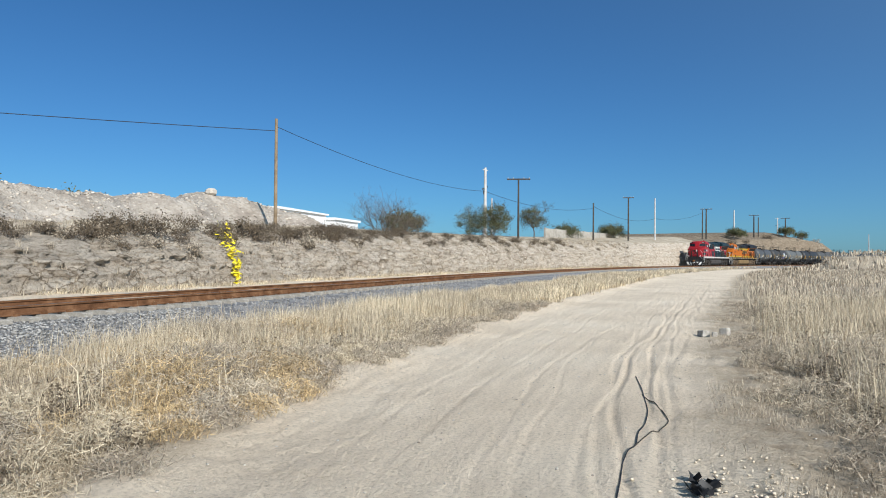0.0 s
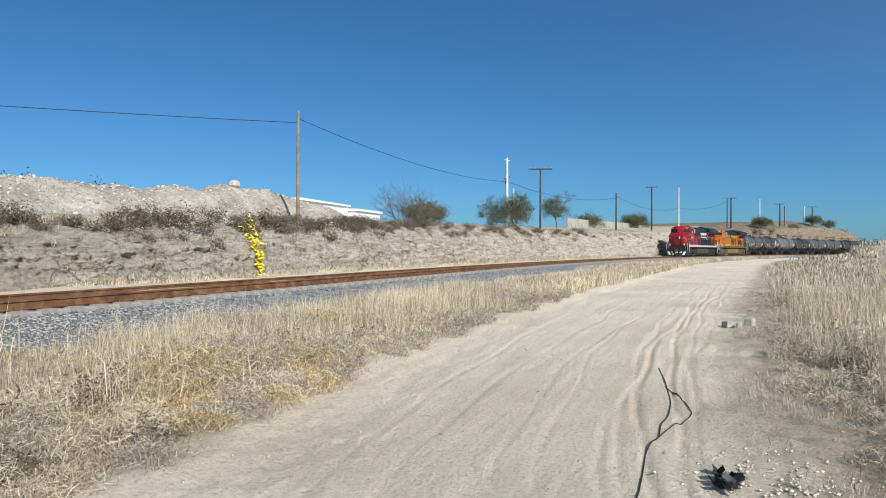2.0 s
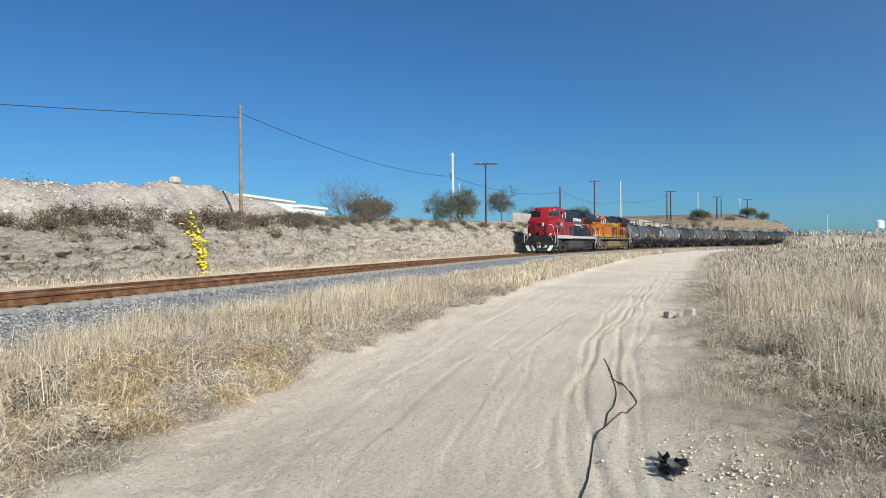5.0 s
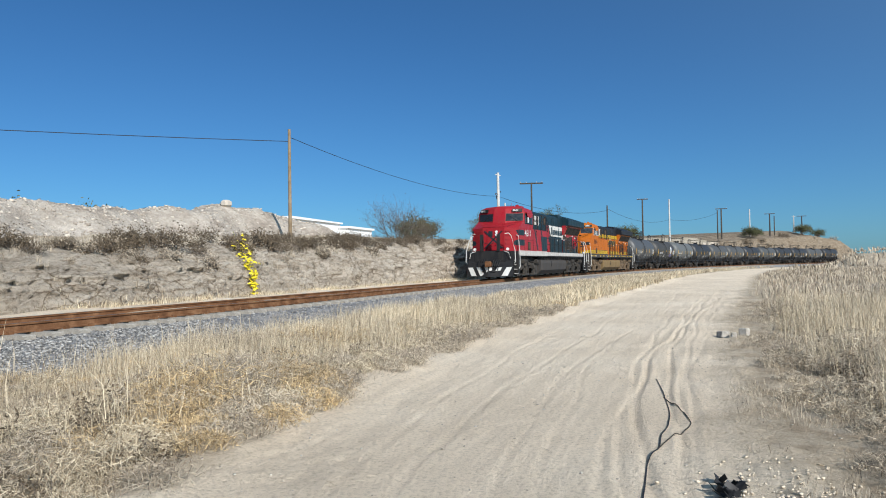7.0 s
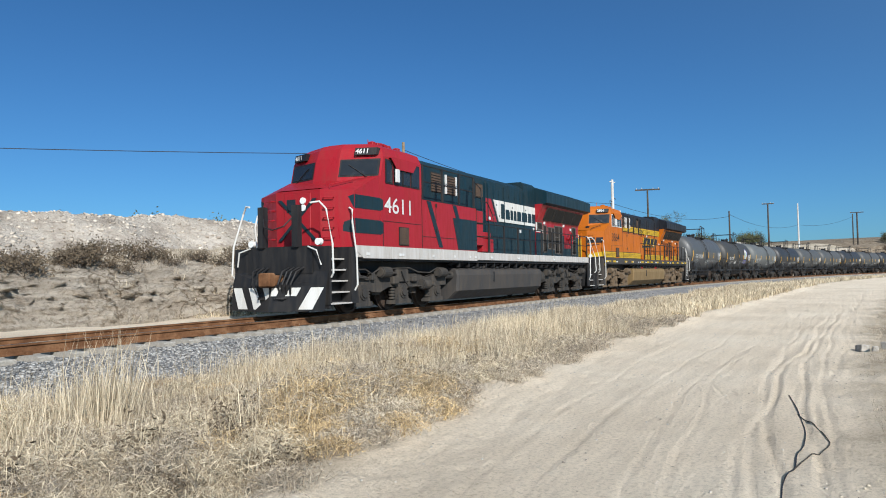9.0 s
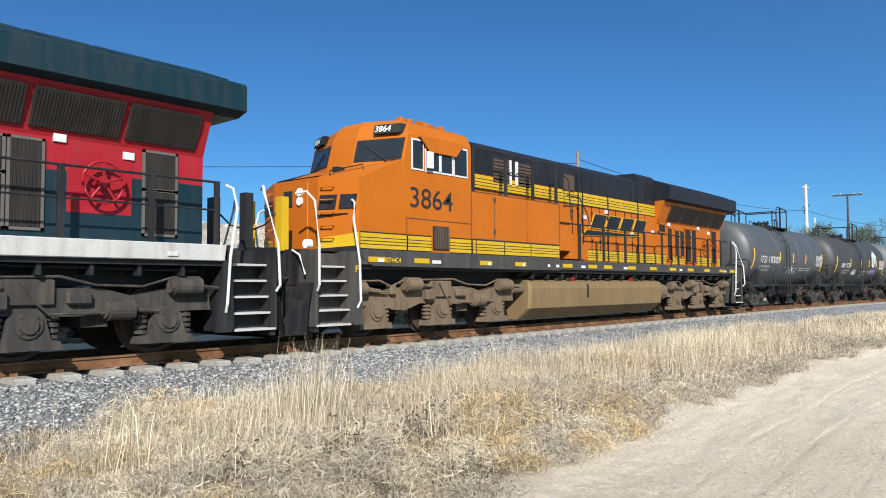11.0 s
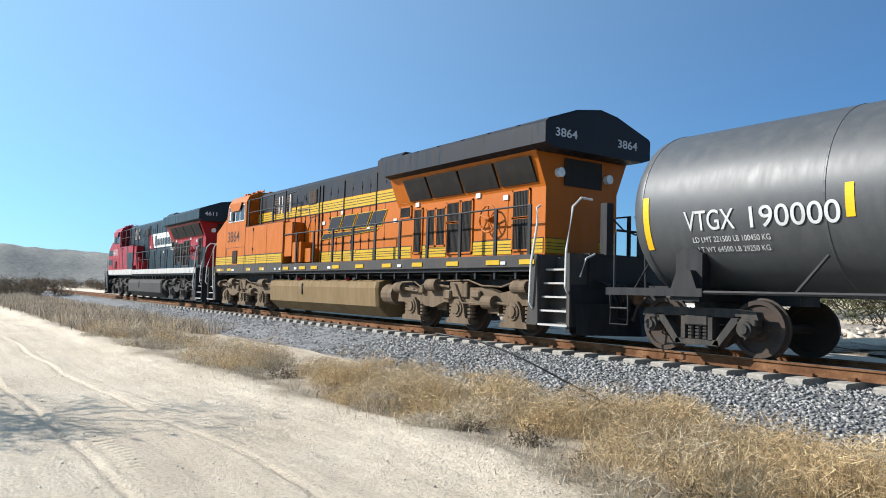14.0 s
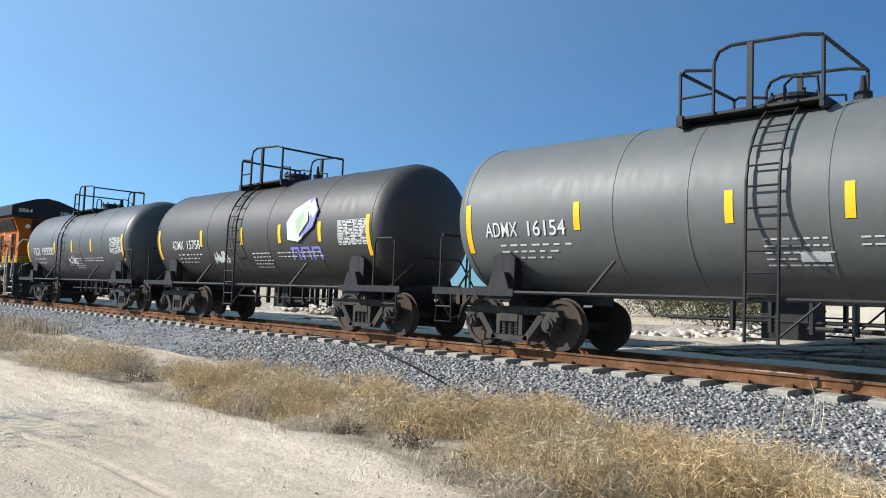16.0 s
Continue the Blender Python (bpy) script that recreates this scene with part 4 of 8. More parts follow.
    # black like the grilles; on the sloped ones also painted-in roof overhang shade
    p("grille_wire", gs, M_GRILLE)
    p("grille_frame", fr, liv["rad"] if liv["bands"] else M_VENT)
    hb = Build()
    cx, cz = 15.55, 2.55
    pts = [(cx + 0.3 * math.cos(t), -1.22, cz + 0.3 * math.sin(t)) for t in [2 * math.pi * i / 24 for i in range(25)]]
    hb.tube(pts, 0.022)
    for k in range(5):
        t = 2 * math.pi * k / 5 + 0.3
        hb.tube([(cx, -1.22, cz), (cx + 0.3 * math.cos(t), -1.22, cz + 0.3 * math.sin(t))], 0.02)
    hb.cyl((cx, -1.05, cz), (cx, -1.25, cz), 0.07, 12)
    p("handbrake_wheel", hb, liv["brake"], "spoked handbrake wheel")
    p("handbrake_recess", Build().box(15.1, 16.05, -1.062, -1.045, 2.1, 3.08, 0.004), liv["rad"])
    lb = Build()
    for x, z in ((14.9, 3.08), (15.9, 2.95), (12.3, 3.08), (9.6, 2.6), (7.9, 3.2), (11.1, 2.75), (6.6, 2.95)):
        lb.box(x, x + 0.17, -1.088 if x > 11.4 else -1.03, -1.0, z, z + 0.11)
    p("warning_label", lb, M_WHITE_MARK)
    rl = Build()
    for s in (-1, 1):
        rl.cyl((17.2, s * 0.72, 3.45), (17.36, s * 0.72, 3.45), 0.1, 14)
    p("rear_light", rl, M_LAMP)
    p("rear_screen", Build().box(17.24, 17.28, -0.55, 0.55, 3.2, 3.78), M_GRILLE)
    p("rear_number", text_mesh(number, 0.24, lambda a, b: Vector((17.757, -1.3 + a, 4.08 + b)), 1.3, 0.004), liv["rear_num"])
    p("rear_number", text_mesh(number, 0.24, lambda a, b: Vector((17.757, 0.5 + a, 4.08 + b)), 1.3, 0.004), liv["rear_num"])

    # --- livery
    if liv["bands"]:
        yb, dk = Build(), Build()
        for s in (-1, 1):
            def plate(sh, a, b, y, z0, z1, o):
                lo, hi = sorted((s * (y - 0.004), s * (y + o)))
                sh.box(a, b, lo, hi, z0, z1)
            for a, b, y in ((-2.66, -1.38, 1.5), (-1.33, -0.62, 1.5), (0.0, 0.74, 1.5), (0.80, 0.9, 1.5), (0.94, 2.0, 1.5), (2.04, 3.12, 1.5), (3.16, 4.46, 1.5), (6.45, 10.08, 1.0), (10.12, 12.1, 1.05), (12.65, 13.7, 1.05), (14.8, 16.2, 1.05), (16.8, 17.2, 1.05)):
                plate(yb, a, b, y, 1.76, 2.06, 0.014)
                for z in (1.835, 1.90, 1.965):
                    plate(dk, a, b, y, z, z + 0.014, 0.018)
                plate(dk, a, b, y, 2.06, 2.085, 0.016)
            for a, b, y in ((-2.66, -0.62, 1.5), (0.0, 4.46, 1.5)):
                plate(dk, a, b, y, 1.745, 2.075, 0.008)
            for a, b in ((0.8, 6.475), (6.485, 11.38)):
                plate(yb, a, b, 1.01, 3.36, 3.70, 0.010)
                for z in (3.44, 3.52, 3.60):
                    plate(dk, a, b, 1.01, z, z + 0.016, 0.014)
                plate(dk, a, b, 1.01, 3.34, 3.365, 0.012)
        for s in (-1, 1):
            q = [(-2.68, s * 1.5), (-3.03, s * 0.7)]
            for sh2, z0, z1, o in ((yb, 1.86, 2.06, 0.012),):
                sh2.add([(q[0][0] - o, q[0][1], z0 - 0.05), (q[1][0] - o, q[1][1], z0 - 0.2 + 0.1), (q[1][0] - o, q[1][1], z1 - 0.1), (q[0][0] - o, q[0][1], z1)], [(0, 1, 2, 3)])
            dk.add([(q[0][0] - 0.01, q[0][1], 1.71), (q[1][0] - 0.01, q[1][1], 1.71), (q[1][0] - 0.01, q[1][1], 1.76), (q[0][0] - 0.01, q[0][1], 1.81)], [(0, 1, 2, 3)])
        for y0, y1 in ((-1.04, -0.5), (0.5, 1.04)):
            yb.box(17.246, 17.262, y0, y1, 1.76, 2.06)
            for z in (1.835, 1.90, 1.965, 2.06):
                dk.box(17.25, 17.266, y0, y1, z, z + 0.014)
        p("step_letter", text_mesh("F", 0.17, on_side(-2.79, 1.30, -1.508), 1.0, 0.006), M_YELLOW, "small yellow letter on the step plate")
        p("yellow_band", yb, M_YELLOW, "yellow stripes with thin dark lines")
        p("dark_line", dk, M_NAVY)
        # plain slanted emblem shapes in place of the company's lettering
        em, ol = Build(), Build()
        x = 7.0
        for k in range(4):
            a, w, sl = x + 0.90 * k, 0.74, 0.30
            ol.prism([(a - 0.035, 2.71), (a + w + 0.02, 2.71), (a + w + sl + 0.02, 3.16), (a + sl - 0.035, 3.16)], -1.03, -1.0)
            em.prism([(a, 2.73), (a + w, 2.73), (a + w + sl - 0.02, 3.14), (a + sl - 0.02, 3.14)], -1.036, -1.0)
        ol.prism([(6.45, 2.46), (10.2, 2.60), (10.3, 2.655), (6.75, 2.655)], -1.03, -1.0)
        em.prism([(6.52, 2.475), (10.1, 2.61), (10.2, 2.645), (6.78, 2.645)], -1.036, -1.0)
        p("emblem_outline", ol, M_YELLOW)
        p("emblem", em, M_NAVY, "dark slanted emblem shapes outlined in yellow")
        ne = Build()
        for k, (a0, a1) in enumerate(((0.02, 0.44), (0.52, 0.92))):
            def fp(a, z, o=0.018):
                return (-2.685 - 0.35 * (1 - a) - o, -(0.7 + 0.8 * a), z)
            ne.add([fp(a0, 2.52), fp(a1, 2.52), fp(min(1, a1 + 0.05), 2.80), fp(a0 + 0.05, 2.80)], [(0, 1, 2, 3)])
            ne.add([(x, -y, z) for x, y, z in [fp(a0, 2.52), fp(a1, 2.52), fp(min(1, a1 + 0.05), 2.80), fp(a0 + 0.05, 2.80)]], [(0, 1, 2, 3)])
        ne.add([fp(0.0, 2.36), fp(0.75, 2.42), fp(0.75, 2.44), fp(0.0, 2.42)], [(0, 1, 2, 3)])
        p("nose_emblem", ne, M_NAVY)
    else:
        # green patches on the red nose, white emblem panel, red and green fields on the hood
        gn = Build()
        for z0, z1 in ((2.05, 2.42), (2.68, 3.02)):
            for s in (-1, 1):
                lo, hi = sorted((s * 1.49, s * 1.508))
                gn.prism([(-2.67, z0), (-1.5, z0), (-1.35, z0 + 0.05), (-1.35, z1 - 0.05), (-1.5, z1), (-2.67, z1)], lo, hi)
                gn.add([(-2.685, s * 1.5, z0), (-2.80, s * 1.22, z0 + 0.05), (-2.80, s * 1.22, z1 - 0.1), (-2.70, s * 1.5, z1)], [(0, 1, 2, 3)])
        for s in (-1, 1):
            gn.prism([(s * 0.5, 1.9), (s * 0.62, 1.9), (-s * 0.5, 2.95), (-s * 0.62, 2.95)], -3.075, -3.062, "x")
        p("green_nose_stripe", gn, M_GREEN)
        rd, wp, let, gf = Build(), Build(), Build(), Build()
        for s in (-1, 1):
            lo, hi = sorted((s * 1.0, s * 1.022))
            gf.box(6.35, 11.38, lo, hi, 1.74, 2.86)
            wp.prism([(7.55, 2.93), (12.0, 2.93), (11.4, 3.72), (7.05, 3.72)], *sorted((s * 1.0, s * 1.026)))
            wp.prism([(11.39, 2.72), (12.25, 2.72), (11.95, 3.12), (11.39, 3.12)], *sorted((s * 1.045, s * 1.056)))
            rd.prism([(6.3, 2.9), (7.35, 2.9), (6.85, 3.72), (6.3, 3.72)], *sorted((s * 1.0, s * 1.020)))
        for x0, x1, z0, z1 in ((11.38, 17.24, 1.72, 2.68),):
            gf.box(x0, x1, -1.058, -1.05, z0, z1)
            gf.box(x0, x1, 1.05, 1.058, z0, z1)
        sl = Build()
        for a in (0.9, 2.6):
            sl.prism([(a + 0.9, 1.8), (a + 1.15, 1.8), (a + 0.4, 3.15), (a + 0.15, 3.15)], -1.509, -1.49)
        gf.prism([(3.1, 1.76), (4.5, 1.76), (4.5, 2.75), (2.75, 2.75)], -1.508, -1.49)
        p("green_field", gf, M_GREEN)
        p("diagonal_slash", sl, M_GREEN)
        p("red_wedge", rd, M_RED)
        p("white_panel", wp, M_WHITE, "white emblem panel on the hood")
        x = 7.75
        for k, (w, h) in enumerate(((0.36, 0.56), (0.40, 0.38), (0.26, 0.38), (0.26, 0.38), (0.42, 0.38), (0.58, 0.38), (0.40, 0.38), (0.40, 0.38))):
            let.prism([(x, 3.05), (x + w, 3.05), (x + w, 3.05 + h * 0.75), (x + w * 0.8, 3.05 + h), (x, 3.05 + h)], -1.034, -1.0)
            x += w + 0.085
        p("emblem", let, M_GREEN, "dark green emblem shapes on the white panel")

    # --- walkway railings
    rail = Build()
    top = 2.70
    xs = [5.6, 6.95, 8.3, 9.6, 10.9, 12.2, 13.5, 14.85, 16.15, 17.25]
    for s in (-1, 1):
        for x in xs:
            rail.box(x - 0.045, x + 0.045, s * 1.47 - 0.02, s * 1.47 + 0.02, 1.52, top)
        rail.tube([(4.5, s * 1.47, top), (17.3, s * 1.47, top)], 0.021)
        if not liv["bands"]:
            rail.tube([(4.5, s * 1.47, 2.25), (17.3, s * 1.47, 2.25)], 0.016)
        for x in (0.9, 2.18, 3.35, 4.45):
            rail.box(x - 0.05, x + 0.05, s * 1.44 - 0.02, s * 1.44 + 0.02, 3.0, 4.22)
        for z in (4.2, 3.72):
            rail.tube([(0.85, s * 1.44, z), (4.5, s * 1.44, z)], 0.018)
        rail.tube([(4.6, s * 1.42, 4.1), (4.9, s * 1.2, 4.2), (5.25, s * 1.35, 3.9), (5.25, s * 1.42, 2.8)], 0.018)
        rail.tube([(5.25, s * 1.3, 3.5), (6.0, s * 1.25, 3.5), (6.3, s * 1.3, 3.1), (6.3, s * 1.4, 2.72)], 0.018)
    p("handrail", rail, M_BLACK, "black walkway handrail and posts")

    # --- end platforms, steps and couplers
    for end, x0, d in (("front", -2.72, -1), ("rear", 17.42, 1)):
        pl, tr, hr, dk = Build(), Build(), Build(), Build()
        X = lambda a: x0 + d * a
        for s in (-1, 1):
            lo, hi = sorted((s * 1.5, s * 1.44))
            pl.prism([(X(0), 1.70), (X(0.10), 1.70), (X(0.16), 0.30), (X(-0.18), 0.30)], lo, hi)
            pl.prism([(X(0.0), 0.30), (X(0.16), 0.3), (X(0.12), 1.7), (X(0.0), 1.7)], *sorted((s * 1.44, s * 0.85)))
            pl.prism([(X(0.95), 0.30), (X(1.02), 0.30), (X(1.0), 1.7), (X(0.93), 1.7)], *sorted((s * 1.48, s * 0.85)))
            for k in range(5):
                z = 0.30 + 0.27 * k
                tr.box(min(X(0.12), X(0.98)), max(X(0.12), X(0.98)), *sorted((s * (1.50 - 0.055 * k), s * (1.18 - 0.055 * k))), z, z + 0.035)
                pl.box(min(X(0.12), X(0.98)), max(X(0.12), X(0.98)), *sorted((s * (1.2 - 0.055 * k), s * (1.17 - 0.055 * k))), z, z + 0.28)
            hr.tube([(X(0.05), s * 1.40, 2.68), (X(0.10), s * 1.52, 2.62), (X(0.16), s * 1.56, 2.3), (X(0.02), s * 1.58, 1.5), (X(-0.02), s * 1.57, 0.75), (X(0.0), s * 1.5, 0.62)], 0.024, 8)
            hr.tube([(X(1.05), s * 0.95, 2.75), (X(0.95), s * 1.15, 2.78), (X(0.88), s * 1.3, 2.6), (X(0.98), s * 1.55, 1.75), (X(1.0), s * 1.58, 1.05), (X(0.98), s * 1.5, 0.95)], 0.024, 8)
            hr.tube([(X(1.08), s * 0.9, 1.7), (X(1.15), s * 1.2, 1.6), (X(1.1), s * 1.3, 1.25)], 0.02, 8)
            dk.box(min(X(0.95), X(1.12)), max(X(0.95), X(1.12)), *sorted((s * 0.62, s * 0.44)), 1.7, 2.72)
        part("end_sill", Build().box(min(X(0.9), X(1.05)), max(X(0.9), X(1.05)), -1.0, 1.0, 1.05, 1.72), M_BLACK, L, at=base)
        plow = Build()
        plow.add([(X(1.02), -1.45, 1.1), (X(1.02), 1.45, 1.1), (X(1.12), 1.45, 0.75), (X(1.38), 0.0, 0.75), (X(1.12), -1.45, 0.75), (X(1.18), 1.45, 0.16), (X(1.5), 0.0, 0.14), (X(1.18), -1.45, 0.16), (X(0.95), -1.45, 0.16), (X(0.95), 1.45, 0.16), (X(0.95), 0, 0.14)], [(0, 1, 2, 3, 4), (4, 3, 6, 7), (3, 2, 5, 6), (7, 6, 10, 8), (6, 5, 9, 10)])
        plow.box(min(X(0.9), X(1.0)), max(X(0.9), X(1.0)), -1.45, 1.45, 0.2, 1.15)
        cp = Build()
        cp.box(min(X(1.0), X(1.55)), max(X(1.0), X(1.55)), -0.13, 0.13, 0.78, 1.02, 0.02)
        cp.box(min(X(1.42), X(1.66)), max(X(1.42), X(1.66)), -0.2, 0.16, 0.74, 1.08, 0.03)
        hose = Build()
        for y in (-0.75, -0.6, -0.45, -0.3, 0.35, 0.5, 0.65):
            hose.tube([(X(1.05), y, 1.2), (X(1.3), y * 0.95, 1.1), (X(1.42), y * 0.85, 0.8), (X(1.3), y * 0.7, 0.5), (X(1.45), y * 0.5, 0.45)], 0.026, 6)
        p(end + "_step_frame", pl, liv["steps"])
        p("step_tread", tr, M_SILL if end == "front" or liv["bands"] else M_SILL)
        p("step_handrail", hr, M_WHITE, "white-painted step handrails")
        p(end + "_post", dk, liv["post"] if end == "front" else M_BLACK)
        p("pilot_plow", plow, liv["plow"], "plough-shaped pilot plate above the rail")
        p("coupler", cp, M_RUST, "rusty knuckle coupler")
        p("air_hose", hose, M_BLACK)
        ch = Build()
        ch.tube([(X(1.05), -0.5, 2.5), (X(1.25), -0.3, 2.2), (X(1.3), 0, 2.12), (X(1.25), 0.3, 2.2), (X(1.05), 0.5, 2.5)], 0.018, 5)
        p("safety_chain", ch, M_BLACK)
        if not liv["bands"] and end == "front":
            ws = Build()
            for s in (-1, 1):
                for a0, a1 in ((0.03, 0.19), (0.36, 0.56), (0.74, 0.97)):
                    def pp(a, z):
                        return (X(1.125 + 0.0 + (1.38 - 1.12) * (1 - a) + (0.75 - z) * 0.14) + d * 0.008, s * 1.45 * a, z)
                    ws.add([pp(a0, 0.72), pp(a1, 0.72), pp(min(1, a1 + 0.02) - 0.2, 0.2), pp(max(0, a0 - 0.2), 0.2)], [(0, 1, 2, 3)])
            p("white_stripe", ws, M_WHITE)

    # --- fuel tank
    sh = Build()
    side = [(-1.18, 1.18), (-1.38, 1.12), (-1.42, 0.95), (-1.38, 0.45), (-1.05, 0.17), (1.05, 0.17), (1.38, 0.45), (1.42, 0.95), (1.38, 1.12), (1.18, 1.18)]
    sh.loft([[(3.22, y * 0.96, z) for y, z in side], [(3.30, y, z) for y, z in side], [(10.9, y, z) for y, z in side], [(10.98, y * 0.96, z) for y, z in side]])
    p("fuel_tank", sh, liv["tank"], liv["tank_label"])
    ga = Build().box(6.05, 6.13, -1.435, -1.38, 0.70, 1.05, 0.01)
    for x in (4.6, 5.2, 6.6, 7.4, 9.3):
        ga.box(x, x + 0.2, -1.3, -1.1, 1.15, 1.24, 0.02)
    p("fuel_gauge", ga, M_BLACK)
    caps = Build()
    for x in (5.5, 9.0):
        caps.cyl((x, -1.22, 1.14), (x, -1.3, 1.26), 0.075, 12)
    p("filler_cap", caps, M_RED if liv["bands"] else M_GREY_RUN, "filler caps on the tank")
    ar = Build()
    ar.cyl((2.75, -1.15, 0.95), (3.2, -1.15, 0.95), 0.12, 12)
    ar.cyl((11.05, -1.05, 0.8), (11.6, -1.05, 0.8), 0.28, 14)
    p("air_reservoir", ar, liv["truck"])

    # --- trucks
    for tc in (0.0, 14.55):
        fr, boxes, cy, pi_, spr = Build(), [], Build(), Build(), Build()
        for s in (-1, 1):
            out = [(-2.78, 0.62), (-2.72, 1.0), (-2.3, 1.05), (-1.7, 0.92), (-1.35, 1.0), (1.0, 1.02), (1.45, 0.90), (2.2, 1.02), (2.72, 1.0), (2.78, 0.66), (2.4, 0.66), (1.7, 0.62), (1.35, 0.70), (0.65, 0.62), (-0.65, 0.66), (-1.1, 0.52), (-1.5, 0.55), (-1.8, 0.68), (-2.4, 0.62)]
            fr.prism([(tc + a, b) for a, b in out], *sorted((s * 1.20, s * 1.02)))
            fr.box(tc - 0.35, tc + 0.35, *sorted((s * 1.26, s * 1.0)), 0.78, 1.14, 0.02)
            for a in (-2.0, 0.0, 2.0):
                bxs = Build()
                boxes.append(bxs)
                bxs.prism([(tc + a - 0.46, 0.18), (tc + a + 0.46, 0.18), (tc + a + 0.42, 0.29), (tc + a + 0.30, 0.32), (tc + a + 0.22, 0.62), (tc + a + 0.12, 0.74), (tc + a - 0.12, 0.74), (tc + a - 0.22, 0.62), (tc + a - 0.30, 0.32), (tc + a - 0.42, 0.29)], *sorted((s * 1.27, s * 0.98)))
                bxs.cyl((tc + a, s * 1.25, 0.525), (tc + a, s * 1.30, 0.525), 0.185, 20)
                bxs.cyl((tc + a, s * 1.28, 0.525), (tc + a, s * 1.335, 0.525), 0.12, 16)
                for q in range(4):
                    t = math.pi / 4 + q * math.pi / 2
                    bxs.cyl((tc + a + 0.15 * math.cos(t), s * 1.29, 0.525 + 0.15 * math.sin(t)), (tc + a + 0.15 * math.cos(t), s * 1.315, 0.525 + 0.15 * math.sin(t)), 0.022, 6)
                for e in (-0.36, 0.36):
                    coil(spr, tc + a + e, s * 1.12, 0.31, 0.64, 0.10)
            for a, b, z, r in ((-2.72, -2.35, 0.98, 0.135), (-1.2, -0.78, 1.06, 0.15), (1.05, 1.42, 0.70, 0.15), (2.05, 2.52, 1.04, 0.14)):
                cy.cyl((tc + a, s * 1.29, z), (tc + b, s * 1.29, z), r, 16)
                cy.cyl((tc + a - 0.04, s * 1.29, z), (tc + a, s * 1.29, z), r * 0.8, 12)
                cy.tube([(tc + b, s * 1.29, z), (tc + b + 0.45, s * 1.27, z - 0.04)], 0.03)
            cy.box(tc + 0.5, tc + 0.85, *sorted((s * 1.3, s * 1.18)), 0.78, 0.95, 0.03)
            cy.box(tc - 0.55, tc - 0.25, *sorted((s * 1.32, s * 1.18)), 0.72, 0.95, 0.03)
            cy.box(tc - 1.62, tc - 1.45, *sorted((s * 1.3, s * 1.15)), 0.85, 1.05, 0.02)
            zz = 1.12
            pi_.tube([(tc - 2.7, s * 1.24, 1.12), (tc - 1.9, s * 1.26, 1.14), (tc - 1.6, s * 1.28, 1.02), (tc - 1.2, s * 1.28, 1.16)], 0.02)
            pi_.tube([(tc - 0.8, s * 1.24, 1.16), (tc + 0.4, s * 1.26, 1.18), (tc + 0.9, s * 1.26, 1.06), (tc + 1.6, s * 1.26, 1.04), (tc + 2.1, s * 1.24, 1.18), (tc + 2.55, s * 1.24, 1.18), (tc + 2.6, s * 1.24, 1.05)], 0.02)
            pi_.tube([(tc - 0.1, s * 1.3, 1.1), (tc + 0.1, s * 1.3, 0.8), (tc + 0.25, s * 1.31, 0.66), (tc + 1.05, s * 1.3, 0.66)], 0.022)
            pi_.tube([(tc - 2.3, s * 1.3, 0.94), (tc - 1.7, s * 1.28, 0.9)], 0.022)
        fr.box(tc - 0.4, tc + 0.4, -1.0, 1.0, 0.7, 1.05)
        for a in (-1.0, 1.0):
            fr.box(tc + a - 0.2, tc + a + 0.2, -1.0, 1.0, 0.45, 0.85)
        tk = p("truck_frame", fr, liv["truck"], liv["truck_label"])
        for bxs in boxes:
            p("axle_box", bxs, liv["truck"])
        p("brake_cylinder", cy, liv["truck"], smooth=False)
        p("brake_pipe", pi_, liv["truck"])
        p("coil_spring", spr, liv["truck"])
        for a in (-2.0, 0.0, 2.0):
            w = part("wheelset", WHEEL, M_WHEEL, L)
            SPINNING.append((w, tc + a - XC, 0.535))
    cab_pipes = Build()
    for k in range(5):
        y = -1.3 + 0.05 * k
        cab_pipes.tube([(3.0, y, 1.36 - 0.02 * k), (5.0, y, 1.30 - 0.03 * k), (8.0, y, 1.34 - 0.02 * k), (11.5, y, 1.3), (14, y, 1.33), (17, y, 1.28)], 0.018, 5)
    for x in np.arange(3.4, 17.0, 0.7):
        cab_pipes.box(x, x + 0.06, -1.38, -1.0, 1.2, 1.42)
    p("conduit", cab_pipes, M_BLACK)
    return L


ORANGE_LIV = dict(steps=M_SKIRT, sill=M_SKIRT, skirt=M_SKIRT, bands=True, nose=M_ORANGE, glare=M_NAVY, cab=M_ORANGE, fit=M_ORANGE, number_mat=M_LETTER, seam=M_SKIRT, block=M_ORANGE, hood=M_ORANGE, top=M_NAVY,
                  seam2=M_NAVY, latch=M_YELLOW, rad=M_ORANGE, wing=M_NAVY, brake=M_ORANGE, rear_num=M_WHITE_MARK, post=M_YELLOW, plow=M_BLACK, tank=M_TANK_TAN, tank_label="tan dust-covered fuel tank", truck=M_DUST, truck_label="dust-caked six-wheel truck frame")
RED_LIV = dict(steps=M_BLACK, sill=M_SILL, skirt=M_SILL, bands=False, nose=M_RED, glare=M_RED, cab=M_RED, fit=M_RED, number_mat=M_WHITE_MARK, seam=M_BLACK, block=M_RED, hood=M_GREEN, top=M_GREEN,
               seam2=M_GREEN, latch=M_GREEN, rad=M_RED, wing=M_GREEN, brake=M_RED, rear_num=M_WHITE_MARK, post=M_BLACK, plow=M_BLACK, tank=M_TANK_GREY, tank_label="dark grimy fuel tank", truck=M_GREY_RUN, truck_label="grimy six-wheel truck frame")
RED_LOCO = locomotive("locomotive", "red and dark green diesel locomotive with a white emblem panel", RED_LIV, "4611")
